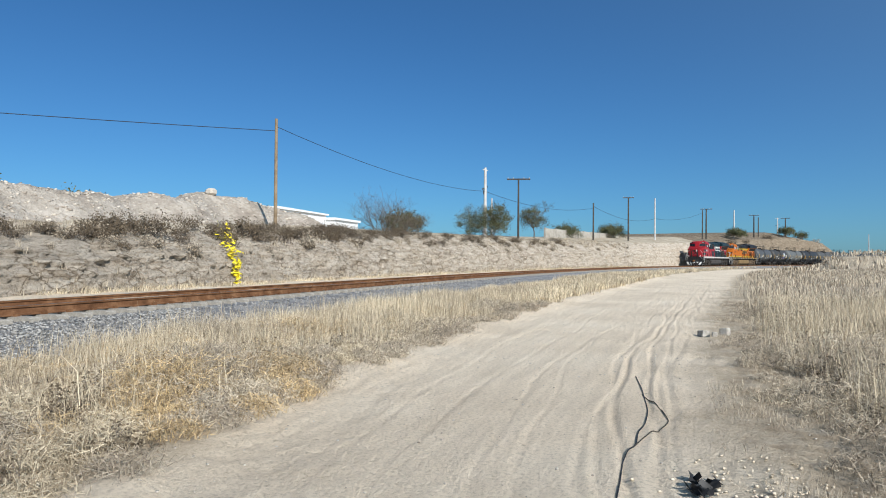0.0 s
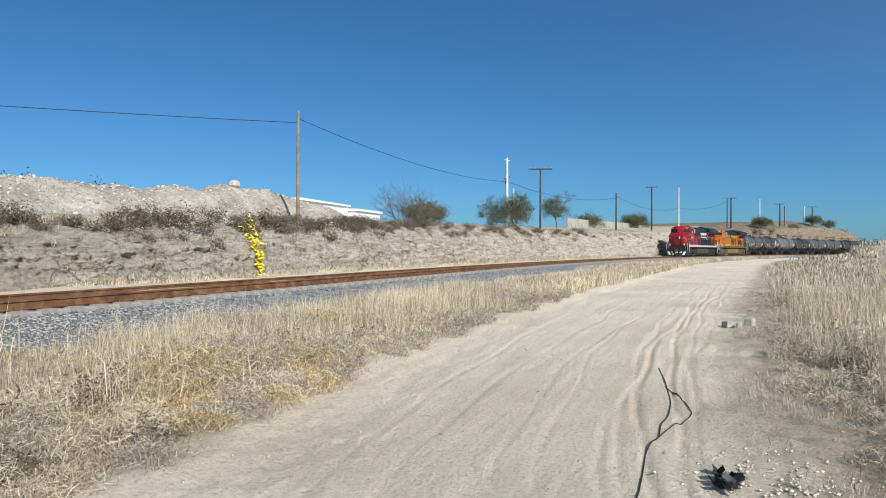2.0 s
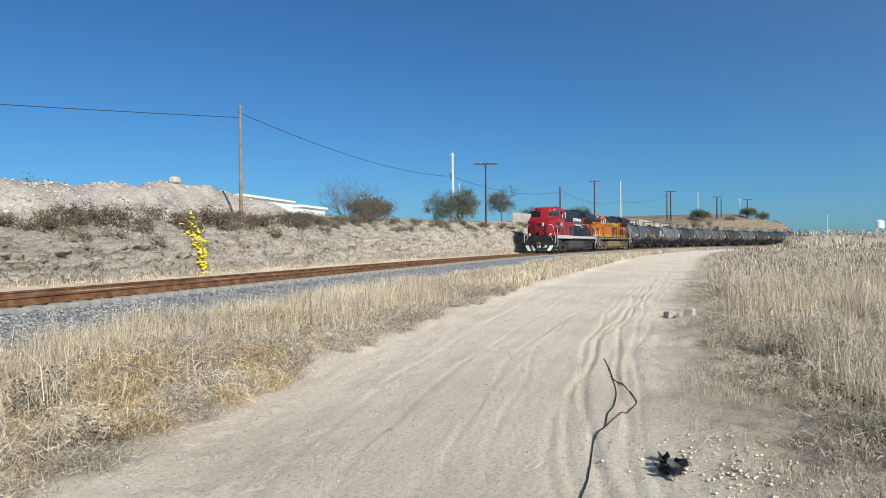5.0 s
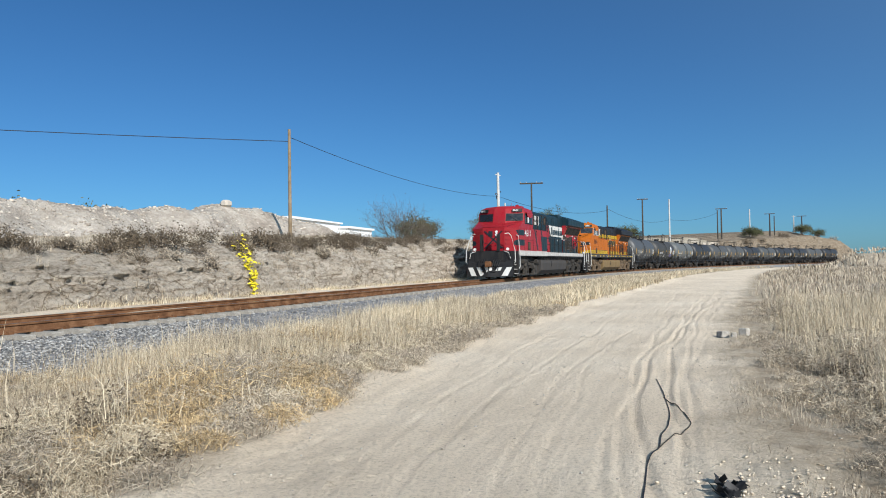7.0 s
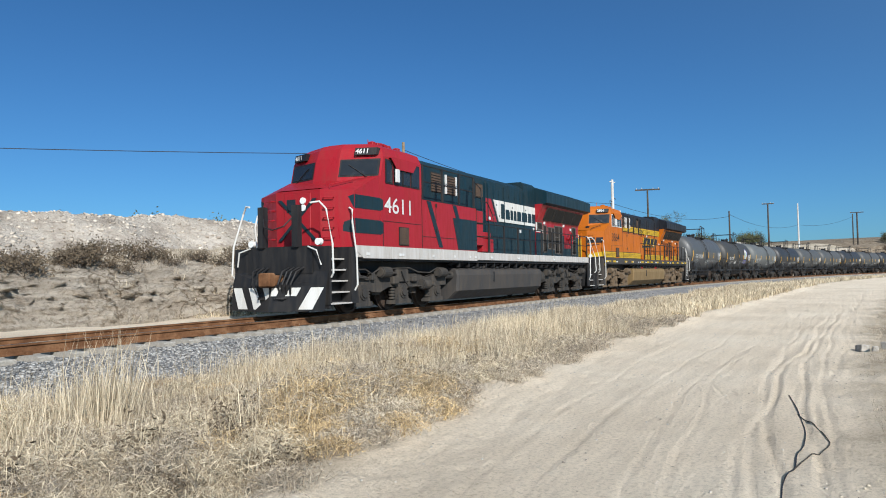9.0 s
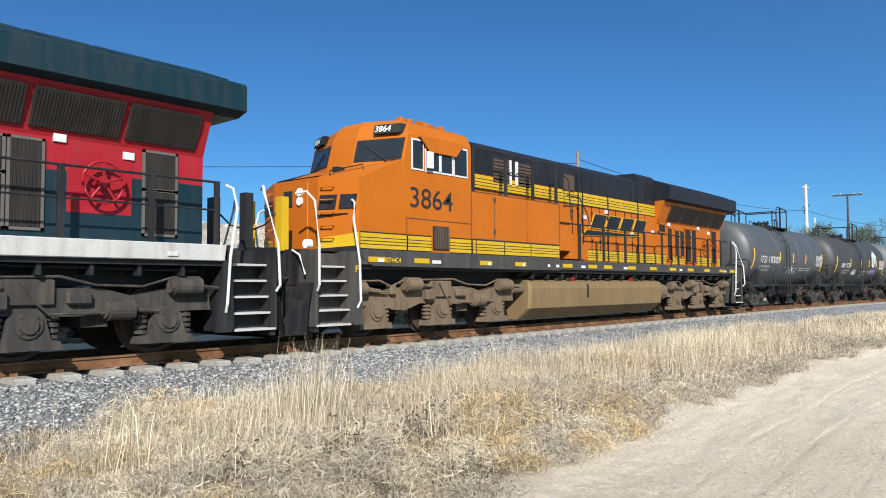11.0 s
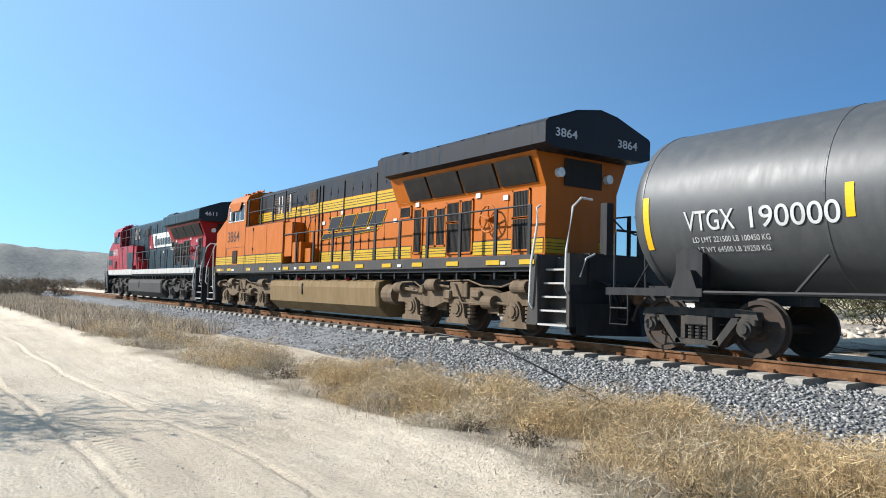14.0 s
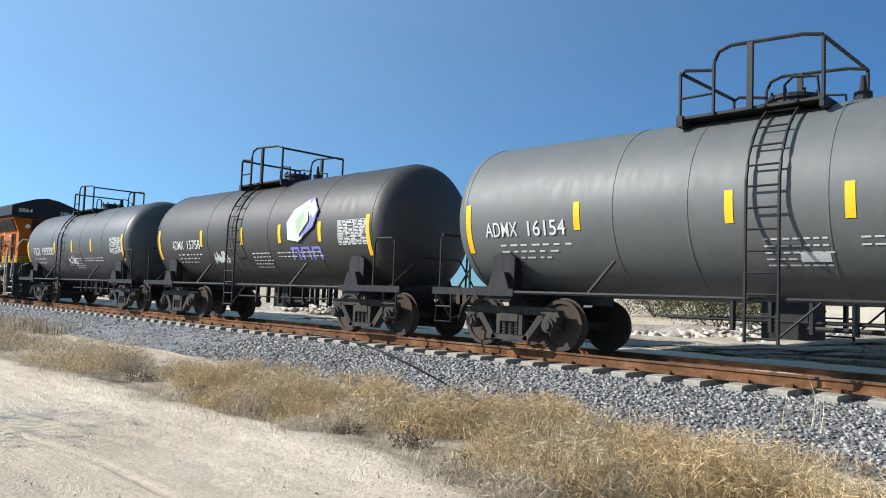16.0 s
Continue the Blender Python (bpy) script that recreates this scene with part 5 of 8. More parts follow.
ORANGE_LOCO = locomotive("locomotive", "orange, yellow and black diesel locomotive with dusty fuel tank", ORANGE_LIV, "3864")


# ---------------------------------------------------------------- tank cars
TANK_R, TANK_Z = 1.44, 2.40


def round_tank(a, b, out=0.017):
    """Maps (along, arc height over the tank's middle) to the tank's near side."""
    t = b / TANK_R
    return Vector((a, -(TANK_R + out) * math.cos(t), TANK_Z + (TANK_R + out) * math.sin(t)))


def curved_plate(sh, x0, x1, z0, z1, out=0.008, n=5, skew=0.0):
    rows = []
    for k in range(n + 1):
        b = z0 + (z1 - z0) * k / n
        rows.append((round_tank(x0 + skew * k / n, b, out), round_tank(x1 + skew * k / n, b, out)))
    q = [p for r in rows for p in r]
    sh.add(q, [(2 * k, 2 * k + 1, 2 * k + 3, 2 * k + 2) for k in range(n)])


def tank_car(mat, label, mark, number, extra, marks=M_WHITE_MARK, spin=False, lad=-1.0, strips=(-1.86, 0.1, 2.08), word=(-4.49, 2.5, 0.33)):
    C = thing("tank_car", label, "tank car", "tank cars of the train")
    made = {}

    def p(nm, sh, m, lab="", smooth=False):
        owner = made.get(OWNER.get(nm)) or C
        made[nm] = pieces(nm, sh, m, owner, lab) if nm in ("reflector", "weld_band", "stub_sill", "platform_railing", "end_handrail", "bearing", "coupler", "emblem_bar") else part(nm, sh, m, owner, lab, smooth)
        return made[nm]
    # shell with dished ends
    sh = Build()
    rings = []
    prof = [(-5.86, 0.05), (-5.83, 0.6), (-5.75, 1.02), (-5.63, 1.29), (-5.5, 1.41), (-5.36, TANK_R)] + [(x, TANK_R) for x in (-2.6, -0.6, 0.6, 2.6)] + [(5.08, TANK_R), (5.22, 1.41), (5.36, 1.29), (5.5, 1.02), (5.59, 0.6), (5.62, 0.05)]
    for x, r in prof:
        rings.append([(x, r * math.cos(t), TANK_Z + r * math.sin(t)) for t in [2 * math.pi * i / 56 for i in range(56)]])
    sh.loft(rings)
    shell = p("tank_shell", sh, mat, smooth=True)
    we = Build()
    for x in (-5.34, -2.2, -0.95, 0.95, 3.1, 5.06):
        rr = []
        for dx, r in ((-0.022, TANK_R - 0.002), (-0.012, TANK_R + 0.008), (0.012, TANK_R + 0.008), (0.022, TANK_R - 0.002)):
            rr.append([(x + dx, r * math.cos(t), TANK_Z + r * math.sin(t)) for t in [2 * math.pi * i / 56 for i in range(56)]])
        we.loft(rr, caps=False)
    p("weld_band", we, mat, smooth=True)
    # sills, bolsters, side rods
    un = Build()
    for s in (-1, 1):
        un.box(*sorted((s * 3.2, s * 6.15)), -0.28, 0.28, 0.82, 1.12)
        un.box(*sorted((s * 4.2, s * 4.75)), -1.42, 1.42, 0.86, 1.06)
        for q in (-1, 1):
            un.prism([(s * 4.22, 1.05), (s * 4.72, 1.05), (s * 4.72, 1.62), (s * 4.6, 1.70), (s * 4.34, 1.70), (s * 4.22, 1.62)], *sorted((q * 1.32, q * 1.1)))
            un.prism([(s * 4.22, 1.05), (s * 4.72, 1.05), (s * 4.6, 1.35), (s * 4.34, 1.35)], *sorted((q * 1.46, q * 1.3)))
        un.box(*sorted((s * 5.55, s * 6.1)), -1.45, 1.45, 0.98, 1.05)
        un.box(*sorted((s * 4.1, s * 6.1)), -1.49, -1.40, 0.93, 1.06)
        un.box(*sorted((s * 4.1, s * 6.1)), 1.40, 1.49, 0.93, 1.06)
    p("stub_sill", un, M_BLACK)
    rod = Build()
    for s in (-1, 1):
        rod.tube([(-4.2, s * 1.45, 1.0), (-4.2, s * 1.45, 1.0), (4.2, s * 1.45, 1.0)], 0.032, 6)
        for x in (-2.35, 2.35):
            rod.tube([(x - 0.25, s * 1.45, 1.0), (x + 0.1, s * 1.22, 1.55)], 0.03, 6)
        rod.tube([(-1.6, s * 0.7, 0.70), (4.3, s * 0.7, 0.72)], 0.022, 5)
    for x in np.arange(-0.6, 4.2, 0.55):
        rod.box(x, x + 0.05, -0.75, -0.65, 0.55, 1.0)
        rod.box(x, x + 0.05, 0.65, 0.75, 0.6, 1.0)
    rod.box(-0.3, 0.35, -0.35, 0.35, 0.45, 0.98)
    rod.tube([(0.1, -0.3, 0.62), (1.9, -0.55, 0.62), (1.9, -0.9, 0.6)], 0.04, 6)
    p("side_rod", rod, M_BLACK)
    # end rails, ladders at the ends
    gr = Build()
    for s in (-1, 1):
        for q in (-1, 1):
            gr.tube([(s * 5.2, q * 1.43, 1.02), (s * 5.2, q * 1.43, 1.95), (s * 5.28, q * 1.43, 2.05), (s * 5.75, q * 1.43, 2.05), (s * 5.85, q * 1.43, 1.95), (s * 5.85, q * 1.43, 1.02)] if q * s < 0 else [(s * 5.95, q * 1.43, 1.02), (s * 5.95, q * 1.43, 2.0), (s * 6.0, q * 1.35, 2.08), (s * 6.0, q * 0.7, 2.08), (s * 5.98, q * 0.6, 1.98), (s * 5.95, q * 0.6, 1.02)], 0.024, 6)
            gr.tube([(s * 5.6, q * 1.47, 1.0), (s * 5.6, q * 1.47, 0.42), (s * 6.0, q * 1.47, 0.42), (s * 6.0, q * 1.47, 1.0)], 0.022, 6)
            gr.tube([(s * 5.6, q * 1.47, 0.7), (s * 6.0, q * 1.47, 0.7)], 0.018, 6)
        gr.tube([(s * 5.6, -1.3, 1.05), (s * 5.75, -0.6, 1.7), (s * 5.75, 0.6, 1.7), (s * 5.6, 1.3, 1.05)], 0.02, 6)
    p("end_handrail", gr, M_BLACK)
    cp = Build()
    for s in (-1, 1):
        cp.box(*sorted((s * 6.1, s * 6.5)), -0.11, 0.11, 0.76, 1.0, 0.02)
        cp.box(*sorted((s * 6.4, s * 6.64)), -0.18, 0.15, 0.72, 1.05, 0.03)
        cp.tube([(s * 6.1, -0.4, 0.9), (s * 6.3, -0.42, 0.7), (s * 6.45, -0.35, 0.45), (s * 6.6, -0.2, 0.5)], 0.03, 6)
    p("coupler", cp, M_WHEEL, "grimy knuckle coupler and hose")
    # platform, manway, railings on top
    K = lambda x: -1.33 + (x + 1.33) * 0.74
    pf = Build()
    pf.box(-1.35, K(1.45), -0.95, -0.42, 3.72, 3.77, 0.008)
    pf.box(-1.35, K(1.45), 0.42, 0.95, 3.72, 3.77, 0.008)
    pf.box(-1.38, -1.28, -0.98, 0.98, 3.62, 3.78)
    pf.box(K(1.4), K(1.48), -0.98, 0.98, 3.62, 3.78)
    p("platform", pf, M_BLACK)
    tr = Build()
    for s in (-1, 1):
        tr.tube([(-1.33, s * 0.95, 3.66), (-1.33, s * 0.95, 4.42), (-1.25, s * 0.95, 4.48), (K(-0.75), s * 0.95, 4.42), (K(-0.6), s * 0.95, 4.40)], 0.028, 6)
        tr.tube([(K(-0.6), s * 0.97, 3.72), (K(-0.6), s * 0.97, 4.50), (K(-0.5), s * 0.97, 4.66), (K(-0.25), s * 0.97, 4.72), (K(1.1), s * 0.97, 4.66), (K(1.45), s * 0.97, 4.60), (K(1.47), s * 0.97, 4.56), (K(1.47), s * 0.97, 3.72)], 0.028, 6)
        tr.box(K(0.08), K(0.08) + 0.08, s * 0.97 - 0.03, s * 0.97 + 0.03, 3.72, 4.70)
        tr.tube([(-1.33, s * 0.95, 4.05), (K(-0.6), s * 0.96, 4.05)], 0.02, 6)
        tr.tube([(K(0.6), s * 0.6, 3.75), (K(0.6), s * 0.6, 4.1), (K(0.75), s * 0.6, 4.2), (K(1.2), s * 0.6, 4.15), (K(1.25), s * 0.6, 3.75)], 0.022, 6)
    tr.tube([(-1.33, -0.95, 4.45), (-1.33, 0.95, 4.45)], 0.028, 6)
    tr.tube([(K(1.47), -0.97, 4.58), (K(1.47), 0.97, 4.58)], 0.028, 6)
    p("platform_railing", tr, M_BLACK, "black pipe railing round the top platform")
    mw = Build()
    mw.cyl((0.0, 0, 3.78), (0.0, 0, 4.0), 0.32, 20)
    mw.cyl((0.0, 0, 4.0), (0.0, 0, 4.06), 0.36, 20)
    mw.box(-0.5, -0.3, -0.1, 0.1, 3.8, 4.02, 0.02)
    for k in range(8):
        t = k * math.pi / 4
        mw.cyl((0.33 * math.cos(t), 0.33 * math.sin(t), 4.05), (0.33 * math.cos(t), 0.33 * math.sin(t), 4.12), 0.03, 6)
    p("manway", mw, M_BLACK, "bolted manway hatch")
    p("relief_valve", Build().cyl((0.95, 0.0, 3.8), (0.95, 0.0, 3.98), 0.12, 12).cyl((0.95, 0.0, 3.98), (0.95, 0.0, 4.22), 0.06, 10, 0.03), M_BLACK)
    # ladders
    for s in (-1, 1):
        la = Build()
        for dx in (-0.22, 0.22):
            pts = [(lad + dx, s * 0.98, 3.75)]
            for k in range(8):
                t = math.radians(64 - k * 8)
                pts.append((lad + dx, s * (TANK_R + 0.10) * math.cos(t), TANK_Z + (TANK_R + 0.10) * math.sin(t)))
            pts += [(lad + dx, s * 1.53, 2.2), (lad + dx, s * 1.53, 0.42)]
            la.tube(pts, 0.024, 6)
        for k in range(12):
            z = 0.48 + 0.29 * k
            y = 1.53 if z < 2.45 else (TANK_R + 0.10) * math.cos(math.asin(min(1, (z - TANK_Z) / (TANK_R + 0.10))))
            la.tube([(lad - 0.22, s * y, z), (lad + 0.22, s * y, z)], 0.016, 5)
        la.tube([(lad + 0.22, s * 1.53, 0.5), (lad + 0.75, s * 1.45, 1.0)], 0.018, 5)
        p("ladder", la, M_BLACK, "black steel rung ladder")
    # reflectors and lettering
    rf = Build()
    for x in (-5.32, 4.88):
        curved_plate(rf, x, x + 0.12, -0.72, 0.18, n=8)
    for x in strips:
        curved_plate(rf, x - 0.06, x + 0.06, -0.36, 0.10)
    p("reflector", rf, M_REFLECT, "yellow reflective strips")
    if mark:
        cut = word[1] * (0.36 if len(number) > 5 else 0.42)
        p("lettering", text_mesh(mark, word[2] * 1.35, lambda a, b: round_tank(word[0] + a, -0.42 + b), 1.0, 0.002, cut), marks, "white reporting mark")
        p("lettering", text_mesh(number, word[2] * 1.35, lambda a, b: round_tank(word[0] + cut + 0.16 + a, -0.42 + b), 1.0, 0.002, word[1] - cut - 0.16), marks, "white car number")
    sm = Build()
    rng = random.Random(len(mark) * 7 + len(number) + (3 if extra == "logo" else 0))
    if extra == "plain" and mark:
        p("load_limit", text_mesh("LD LMT 221500 LB 100450 KG", 0.13, lambda a, b: round_tank(word[0] + 0.10 + a, -0.62 + b, 0.012), 1.0, 0.0, 1.34), marks, "white load limit line")
        p("light_weight", text_mesh("LT WT 64500 LB 29250 KG", 0.13, lambda a, b: round_tank(word[0] + 0.16 + a, -0.79 + b, 0.012), 1.0, 0.0, 1.24), marks, "white light weight line")
    for k in range(0 if extra == "plain" and mark else 3):
        x = word[0] + 0.3
        while x < word[0] + 1.75 - 0.2 * k:
            w = rng.uniform(0.06, 0.18)
            curved_plate(sm, x, x + w, -0.60 - 0.12 * k, -0.567 - 0.12 * k, n=1)
            x += w + rng.uniform(0.05, 0.12)
    for x0, n in ((0.1, 5), (1.3, 2), (2.3, 2)):
        for k in range(n):
            x = x0
            while x < x0 + 0.8:
                w = rng.uniform(0.06, 0.16)
                curved_plate(sm, x, x + w, -0.615 - 0.1 * k, -0.59 - 0.1 * k, n=1)
                x += w + 0.04
    tagged(p("small_lettering", sm, marks), kind="stuff")
    ta = Build()
    for k in range(9):
        z = 0.08 - 0.062 * k
        curved_plate(ta, 3.87, 4.92, z, z + 0.012, n=1)
        x = 3.9
        while x < 4.86:
            w = rng.uniform(0.08, 0.2)
            if rng.random() < 0.75:
                curved_plate(ta, x, min(x + w, 4.9), z - 0.042, z - 0.016, n=1)
            x += w + 0.05
    for x in (3.87, 4.2, 4.45, 4.68, 4.91):
        curved_plate(ta, x, x + 0.012, -0.42, 0.09, n=3)
    p("data_panel", ta, marks, "white printed data table")
    if extra == "logo":
        lg, lb, ll = Build(), Build(), Build()

        def shape(sh, pts, out):
            sh.add([round_tank(x, z, out) for x, z in pts], [tuple(range(len(pts)))])
        shape(lg, [(1.92, -0.28), (1.88, 0.12), (2.1, 0.42), (2.76, 0.74), (3.12, 0.36), (2.98, -0.02), (2.35, -0.34)], 0.05)
        shape(lb, [(2.66, 0.66), (2.76, 0.735), (3.11, 0.36), (2.97, -0.01), (2.45, -0.28), (2.85, 0.12)], 0.058)
        shape(ll, [(2.36, -0.22), (2.28, 0.16), (2.68, 0.5), (2.78, 0.12)], 0.060)
        p("emblem", lg, M_WHITE_MARK, "white leaf-like emblem")
        p("emblem_edge", lb, M_BLUE)
        p("emblem_leaf", ll, M_LIME)
        el = Build()
        for k in range(3):
            a = 1.92 + 0.44 * k
            for dx, w in ((0.0, 0.07), (0.28, 0.07)):
                curved_plate(el, a + dx, a + dx + w, -0.80, -0.48, n=3, skew=0.06 if k == 0 and dx == 0 else 0.0)
            curved_plate(el, a, a + 0.35, -0.53, -0.47, n=1)
        p("emblem_bar", el, M_BLUE, "pale violet emblem bars")
    if extra in ("plain", "logo"):
        gfx = Build()
        x = -0.45 if extra == "plain" else -2.0
        for k in range(9):
            z = -0.85 + rng.uniform(-0.05, 0.05)
            h = rng.uniform(0.15, 0.34)
            curved_plate(gfx, x, x + 0.04, z, z + h, n=2, skew=rng.uniform(-0.06, 0.1))
            curved_plate(gfx, x, x + 0.13, z + h * rng.random(), z + h * 0.5 + 0.04, n=1, skew=0.04)
            x += rng.uniform(0.07, 0.12)
        tagged(p("scrawl", gfx, marks, "white sprayed scrawl"), "white sprayed scrawl", kind="stuff")
    if extra == "grey":
        sg = Build()
        curved_plate(sg, 0.55, 0.92, -0.95, -0.80)
        p("small_sign", sg, M_WHITE_MARK, "small white and red warning sign")
    # trucks
    for tc in (-4.47, 4.47):
        fr, sp, brg = Build(), Build(), Build()
        for s in (-1, 1):
            out = [(-1.1, 0.62), (-1.05, 0.72), (-0.6, 0.76), (0.6, 0.76), (1.05, 0.72), (1.1, 0.62), (0.78, 0.58), (0.42, 0.28), (0.36, 0.17), (-0.36, 0.17), (-0.42, 0.28), (-0.78, 0.58)]
            y0, y1 = sorted((s * 1.12, s * 0.93))
            fr.prism([(tc - 1.1, 0.60), (tc - 1.05, 0.72), (tc - 0.6, 0.76), (tc + 0.6, 0.76), (tc + 1.05, 0.72), (tc + 1.1, 0.60), (tc + 0.7, 0.62), (tc - 0.7, 0.62)], y0, y1)
            fr.prism([(tc - 0.42, 0.16), (tc + 0.42, 0.16), (tc + 0.40, 0.25), (tc - 0.40, 0.25)], y0, y1)
            for q in (-1, 1):
                fr.prism([(tc + q * 0.82, 0.64), (tc + q * 0.66, 0.64), (tc + q * 0.30, 0.18), (tc + q * 0.42, 0.16)], y0, y1)
                fr.prism([(tc + q * 0.30, 0.64), (tc + q * 0.22, 0.64), (tc + q * 0.22, 0.24), (tc + q * 0.30, 0.24)], y0, y1)
                brg.cyl((tc + q * 0.89, s * 0.95, 0.455), (tc + q * 0.89, s * 1.18, 0.455), 0.125, 14)
                brg.cyl((tc + q * 0.89, s * 1.16, 0.455), (tc + q * 0.89, s * 1.22, 0.455), 0.08, 10)
                brg.box(tc + q * 0.89 - 0.16, tc + q * 0.89 + 0.16, y0, y1, 0.5, 0.62, 0.015)
            for a in (-0.14, 0.0, 0.14):
                coil(sp, tc + a, s * 1.04, 0.25, 0.47, 0.062, 4)
                coil(sp, tc + a, s * 0.92, 0.25, 0.47, 0.062, 4)
            fr.box(tc - 0.22, tc + 0.22, *sorted((s * 1.14, s * 0.8)), 0.47, 0.64, 0.02)
        fr.box(tc - 0.2, tc + 0.2, -0.9, 0.9, 0.5, 0.84)
        for q in (-1, 1):
            fr.box(tc + q * 0.38 - 0.05, tc + q * 0.38 + 0.05, -0.85, 0.85, 0.36, 0.46)
        p("truck_frame", fr, M_GREY_RUN, "cast-steel side frame, dusty")
        tagged(p("coil_spring", sp, M_GREY_RUN), kind="stuff")
        p("bearing", brg, M_GREY_RUN)
        for q in (-1, 1):
            w = part("wheelset", WHEEL_CAR, M_WHEEL, C)
            w.matrix_basis = pose(tc + q * 0.89, 0, 0.455)
            if spin:
                SPINNING.append((w, tc + q * 0.89, 0.455))
    return C


CARS = [
    tank_car(M_CAR_DARK, "charcoal grey tank car with white marks and yellow reflectors", "VTGX", "190000", "plain", spin=True),
    tank_car(M_CAR_BROWN, "brown-black tank car with a white leaf emblem", "ADMX", "15758", "logo", spin=True, lad=-0.66, strips=(-2.55, -0.33, 1.5, 3.18), word=(-4.38, 1.75, 0.27)),
    tank_car(M_CAR_GREY, "faded mid-grey tank car with white marks", "ADMX", "16154", "grey", spin=True, lad=0.17, strips=(-2.86, -0.33, 1.21, 3.2), word=(-4.84, 1.75, 0.27)),
]
kinds = [
    tank_car(M_CAR_SOOT, "sooty black tank car farther down the train", "", "", "plain"),
    tank_car(M_CAR_MID, "dusty grey tank car farther down the train", "", "", "grey"),
]
for k in range(9):
    CARS.append(kinds[k] if k < 2 else copy_thing(kinds[(0, 0, 1, 0, 1, 0, 0, 1, 0)[k]], pose(0, 0, 0)))


# ---------------------------------------------------------------- grass
def grass(name, x, y, height, width, count, mat, label, lean=0.35, spread=0.09, seed=1, z=None, parent=None, dome=False, curl=0.0):
    """Tufts of dry blades at x, y as one mesh; height and width by tuft; curl: share of blades that hang over."""
    rng = np.random.RandomState(seed)
    n = len(x)
    z = ground_height(x, y) if z is None else z
    rep = np.repeat(np.arange(n), max(1, int(count * 0.30)) if dome else count)
    m = len(rep)
    a = rng.uniform(0, 2 * math.pi, m)
    part_out = np.sqrt(rng.uniform(0, 1, m))
    r = spread * part_out * (0.6 + height[rep])
    bx, by = x[rep] + r * np.cos(a), y[rep] + r * np.sin(a)
    h = height[rep] * rng.uniform(0.45, 1.1, m)
    out = a + rng.normal(0, 0.7, m)
    ln = np.abs(rng.normal(0, lean, m)) + 0.04
    if dome:        # a bunch: upright in the middle, falling outwards at the rim
        out = a + rng.normal(0, 0.6, m)
        ln = np.abs(0.05 + 0.95 * part_out ** 1.5 + rng.normal(0, 0.35, m))
        h = h * (1.0 - 0.3 * part_out)
    wind = 0.06
    w = width[rep] * rng.uniform(0.6, 1.3, m)
    f = rng.uniform(0, 2 * math.pi, m)
    wx, wy = np.cos(f) * w, np.sin(f) * w
    bz = z[rep] - 0.02
    bend, kink = rng.uniform(0, 2 * math.pi, m), np.abs(rng.normal(0, 0.11, m)) * h
    mx = bx + np.cos(out) * ln * h * 0.35 + wind * h * 0.3 + np.cos(bend) * kink
    my = by + np.sin(out) * ln * h * 0.35 + np.sin(bend) * kink
    mz = bz + h * 0.62 * np.cos(ln * 0.5)
    tx = bx + np.cos(out) * ln * h * 1.0 + wind * h
    ty = by + np.sin(out) * ln * h * 1.0
    tz = bz + h * np.clip(1.05 - 0.45 * ln, 0.25, 1.0)
    hang = rng.uniform(0, 1, m) < curl
    turn = rng.normal(0, 0.9, m)
    reach_out = h * rng.uniform(0.15, 0.45, m)
    tx = np.where(hang, mx + np.cos(out + turn) * reach_out, tx)
    ty = np.where(hang, my + np.sin(out + turn) * reach_out, ty)
    tz = np.where(hang, np.maximum(mz - h * rng.uniform(-0.12, 0.42, m), bz + 0.03), tz)
    V = np.empty((m, 5, 3))
    V[:, 0] = np.stack([bx - wx, by - wy, bz], -1)
    V[:, 1] = np.stack([bx + wx, by + wy, bz], -1)
    V[:, 2] = np.stack([mx - wx * 0.8, my - wy * 0.8, mz], -1)
    V[:, 3] = np.stack([mx + wx * 0.8, my + wy * 0.8, mz], -1)
    V[:, 4] = np.stack([tx, ty, tz], -1)
    F = np.array([(0, 1, 2), (1, 3, 2), (2, 3, 4)])[None] + (np.arange(m) * 5)[:, None, None]
    V, F = V.reshape(-1, 3), F.reshape(-1, 3)
    if dome:        # short curled dead leaves that fill the bunch
        rep = np.repeat(np.arange(n), int(count * 2.1))
        m = len(rep)
        a, up = rng.uniform(0, 2 * math.pi, m), np.arcsin(rng.uniform(0.0, 1.0, m))
        q = rng.uniform(0.35, 1.0, m) ** 0.6
        wide = spread * 1.5 * (0.6 + height[rep]) * rng.uniform(0.7, 1.25, m)
        P = np.stack([x[rep] + wide * q * np.cos(up) * np.cos(a), y[rep] + wide * q * np.cos(up) * np.sin(a), z[rep] + 0.01 + 0.85 * height[rep] * q * np.sin(up)], -1)
        d = rng.normal(0, 1, (m, 3)) + np.stack([np.cos(a), np.sin(a), np.full(m, 0.25)], -1) * 0.7
        d *= (rng.uniform(0.025, 0.085, m) * (0.6 + height[rep]))[:, None] / np.linalg.norm(d, axis=1, keepdims=True)
        e = np.cross(d, rng.normal(0, 1, (m, 3)))
        e *= (width[rep] * rng.uniform(0.6, 1.4, m))[:, None] / (np.linalg.norm(e, axis=1, keepdims=True) + 1e-9)
        T = np.stack([P - d - e, P - d + e, P + d], 1)
        T[:, :, 2] = np.maximum(T[:, :, 2], (z[rep] - 0.01)[:, None])
        F = np.concatenate([F, np.arange(m * 3).reshape(m, 3) + len(V)])
        V = np.concatenate([V, T.reshape(-1, 3)])
    me = array_mesh(name, V, F, mat)
    ob = new(name, me)
    if parent:
        ob.parent = parent
    return tagged(ob, label, "grass", kind="stuff")


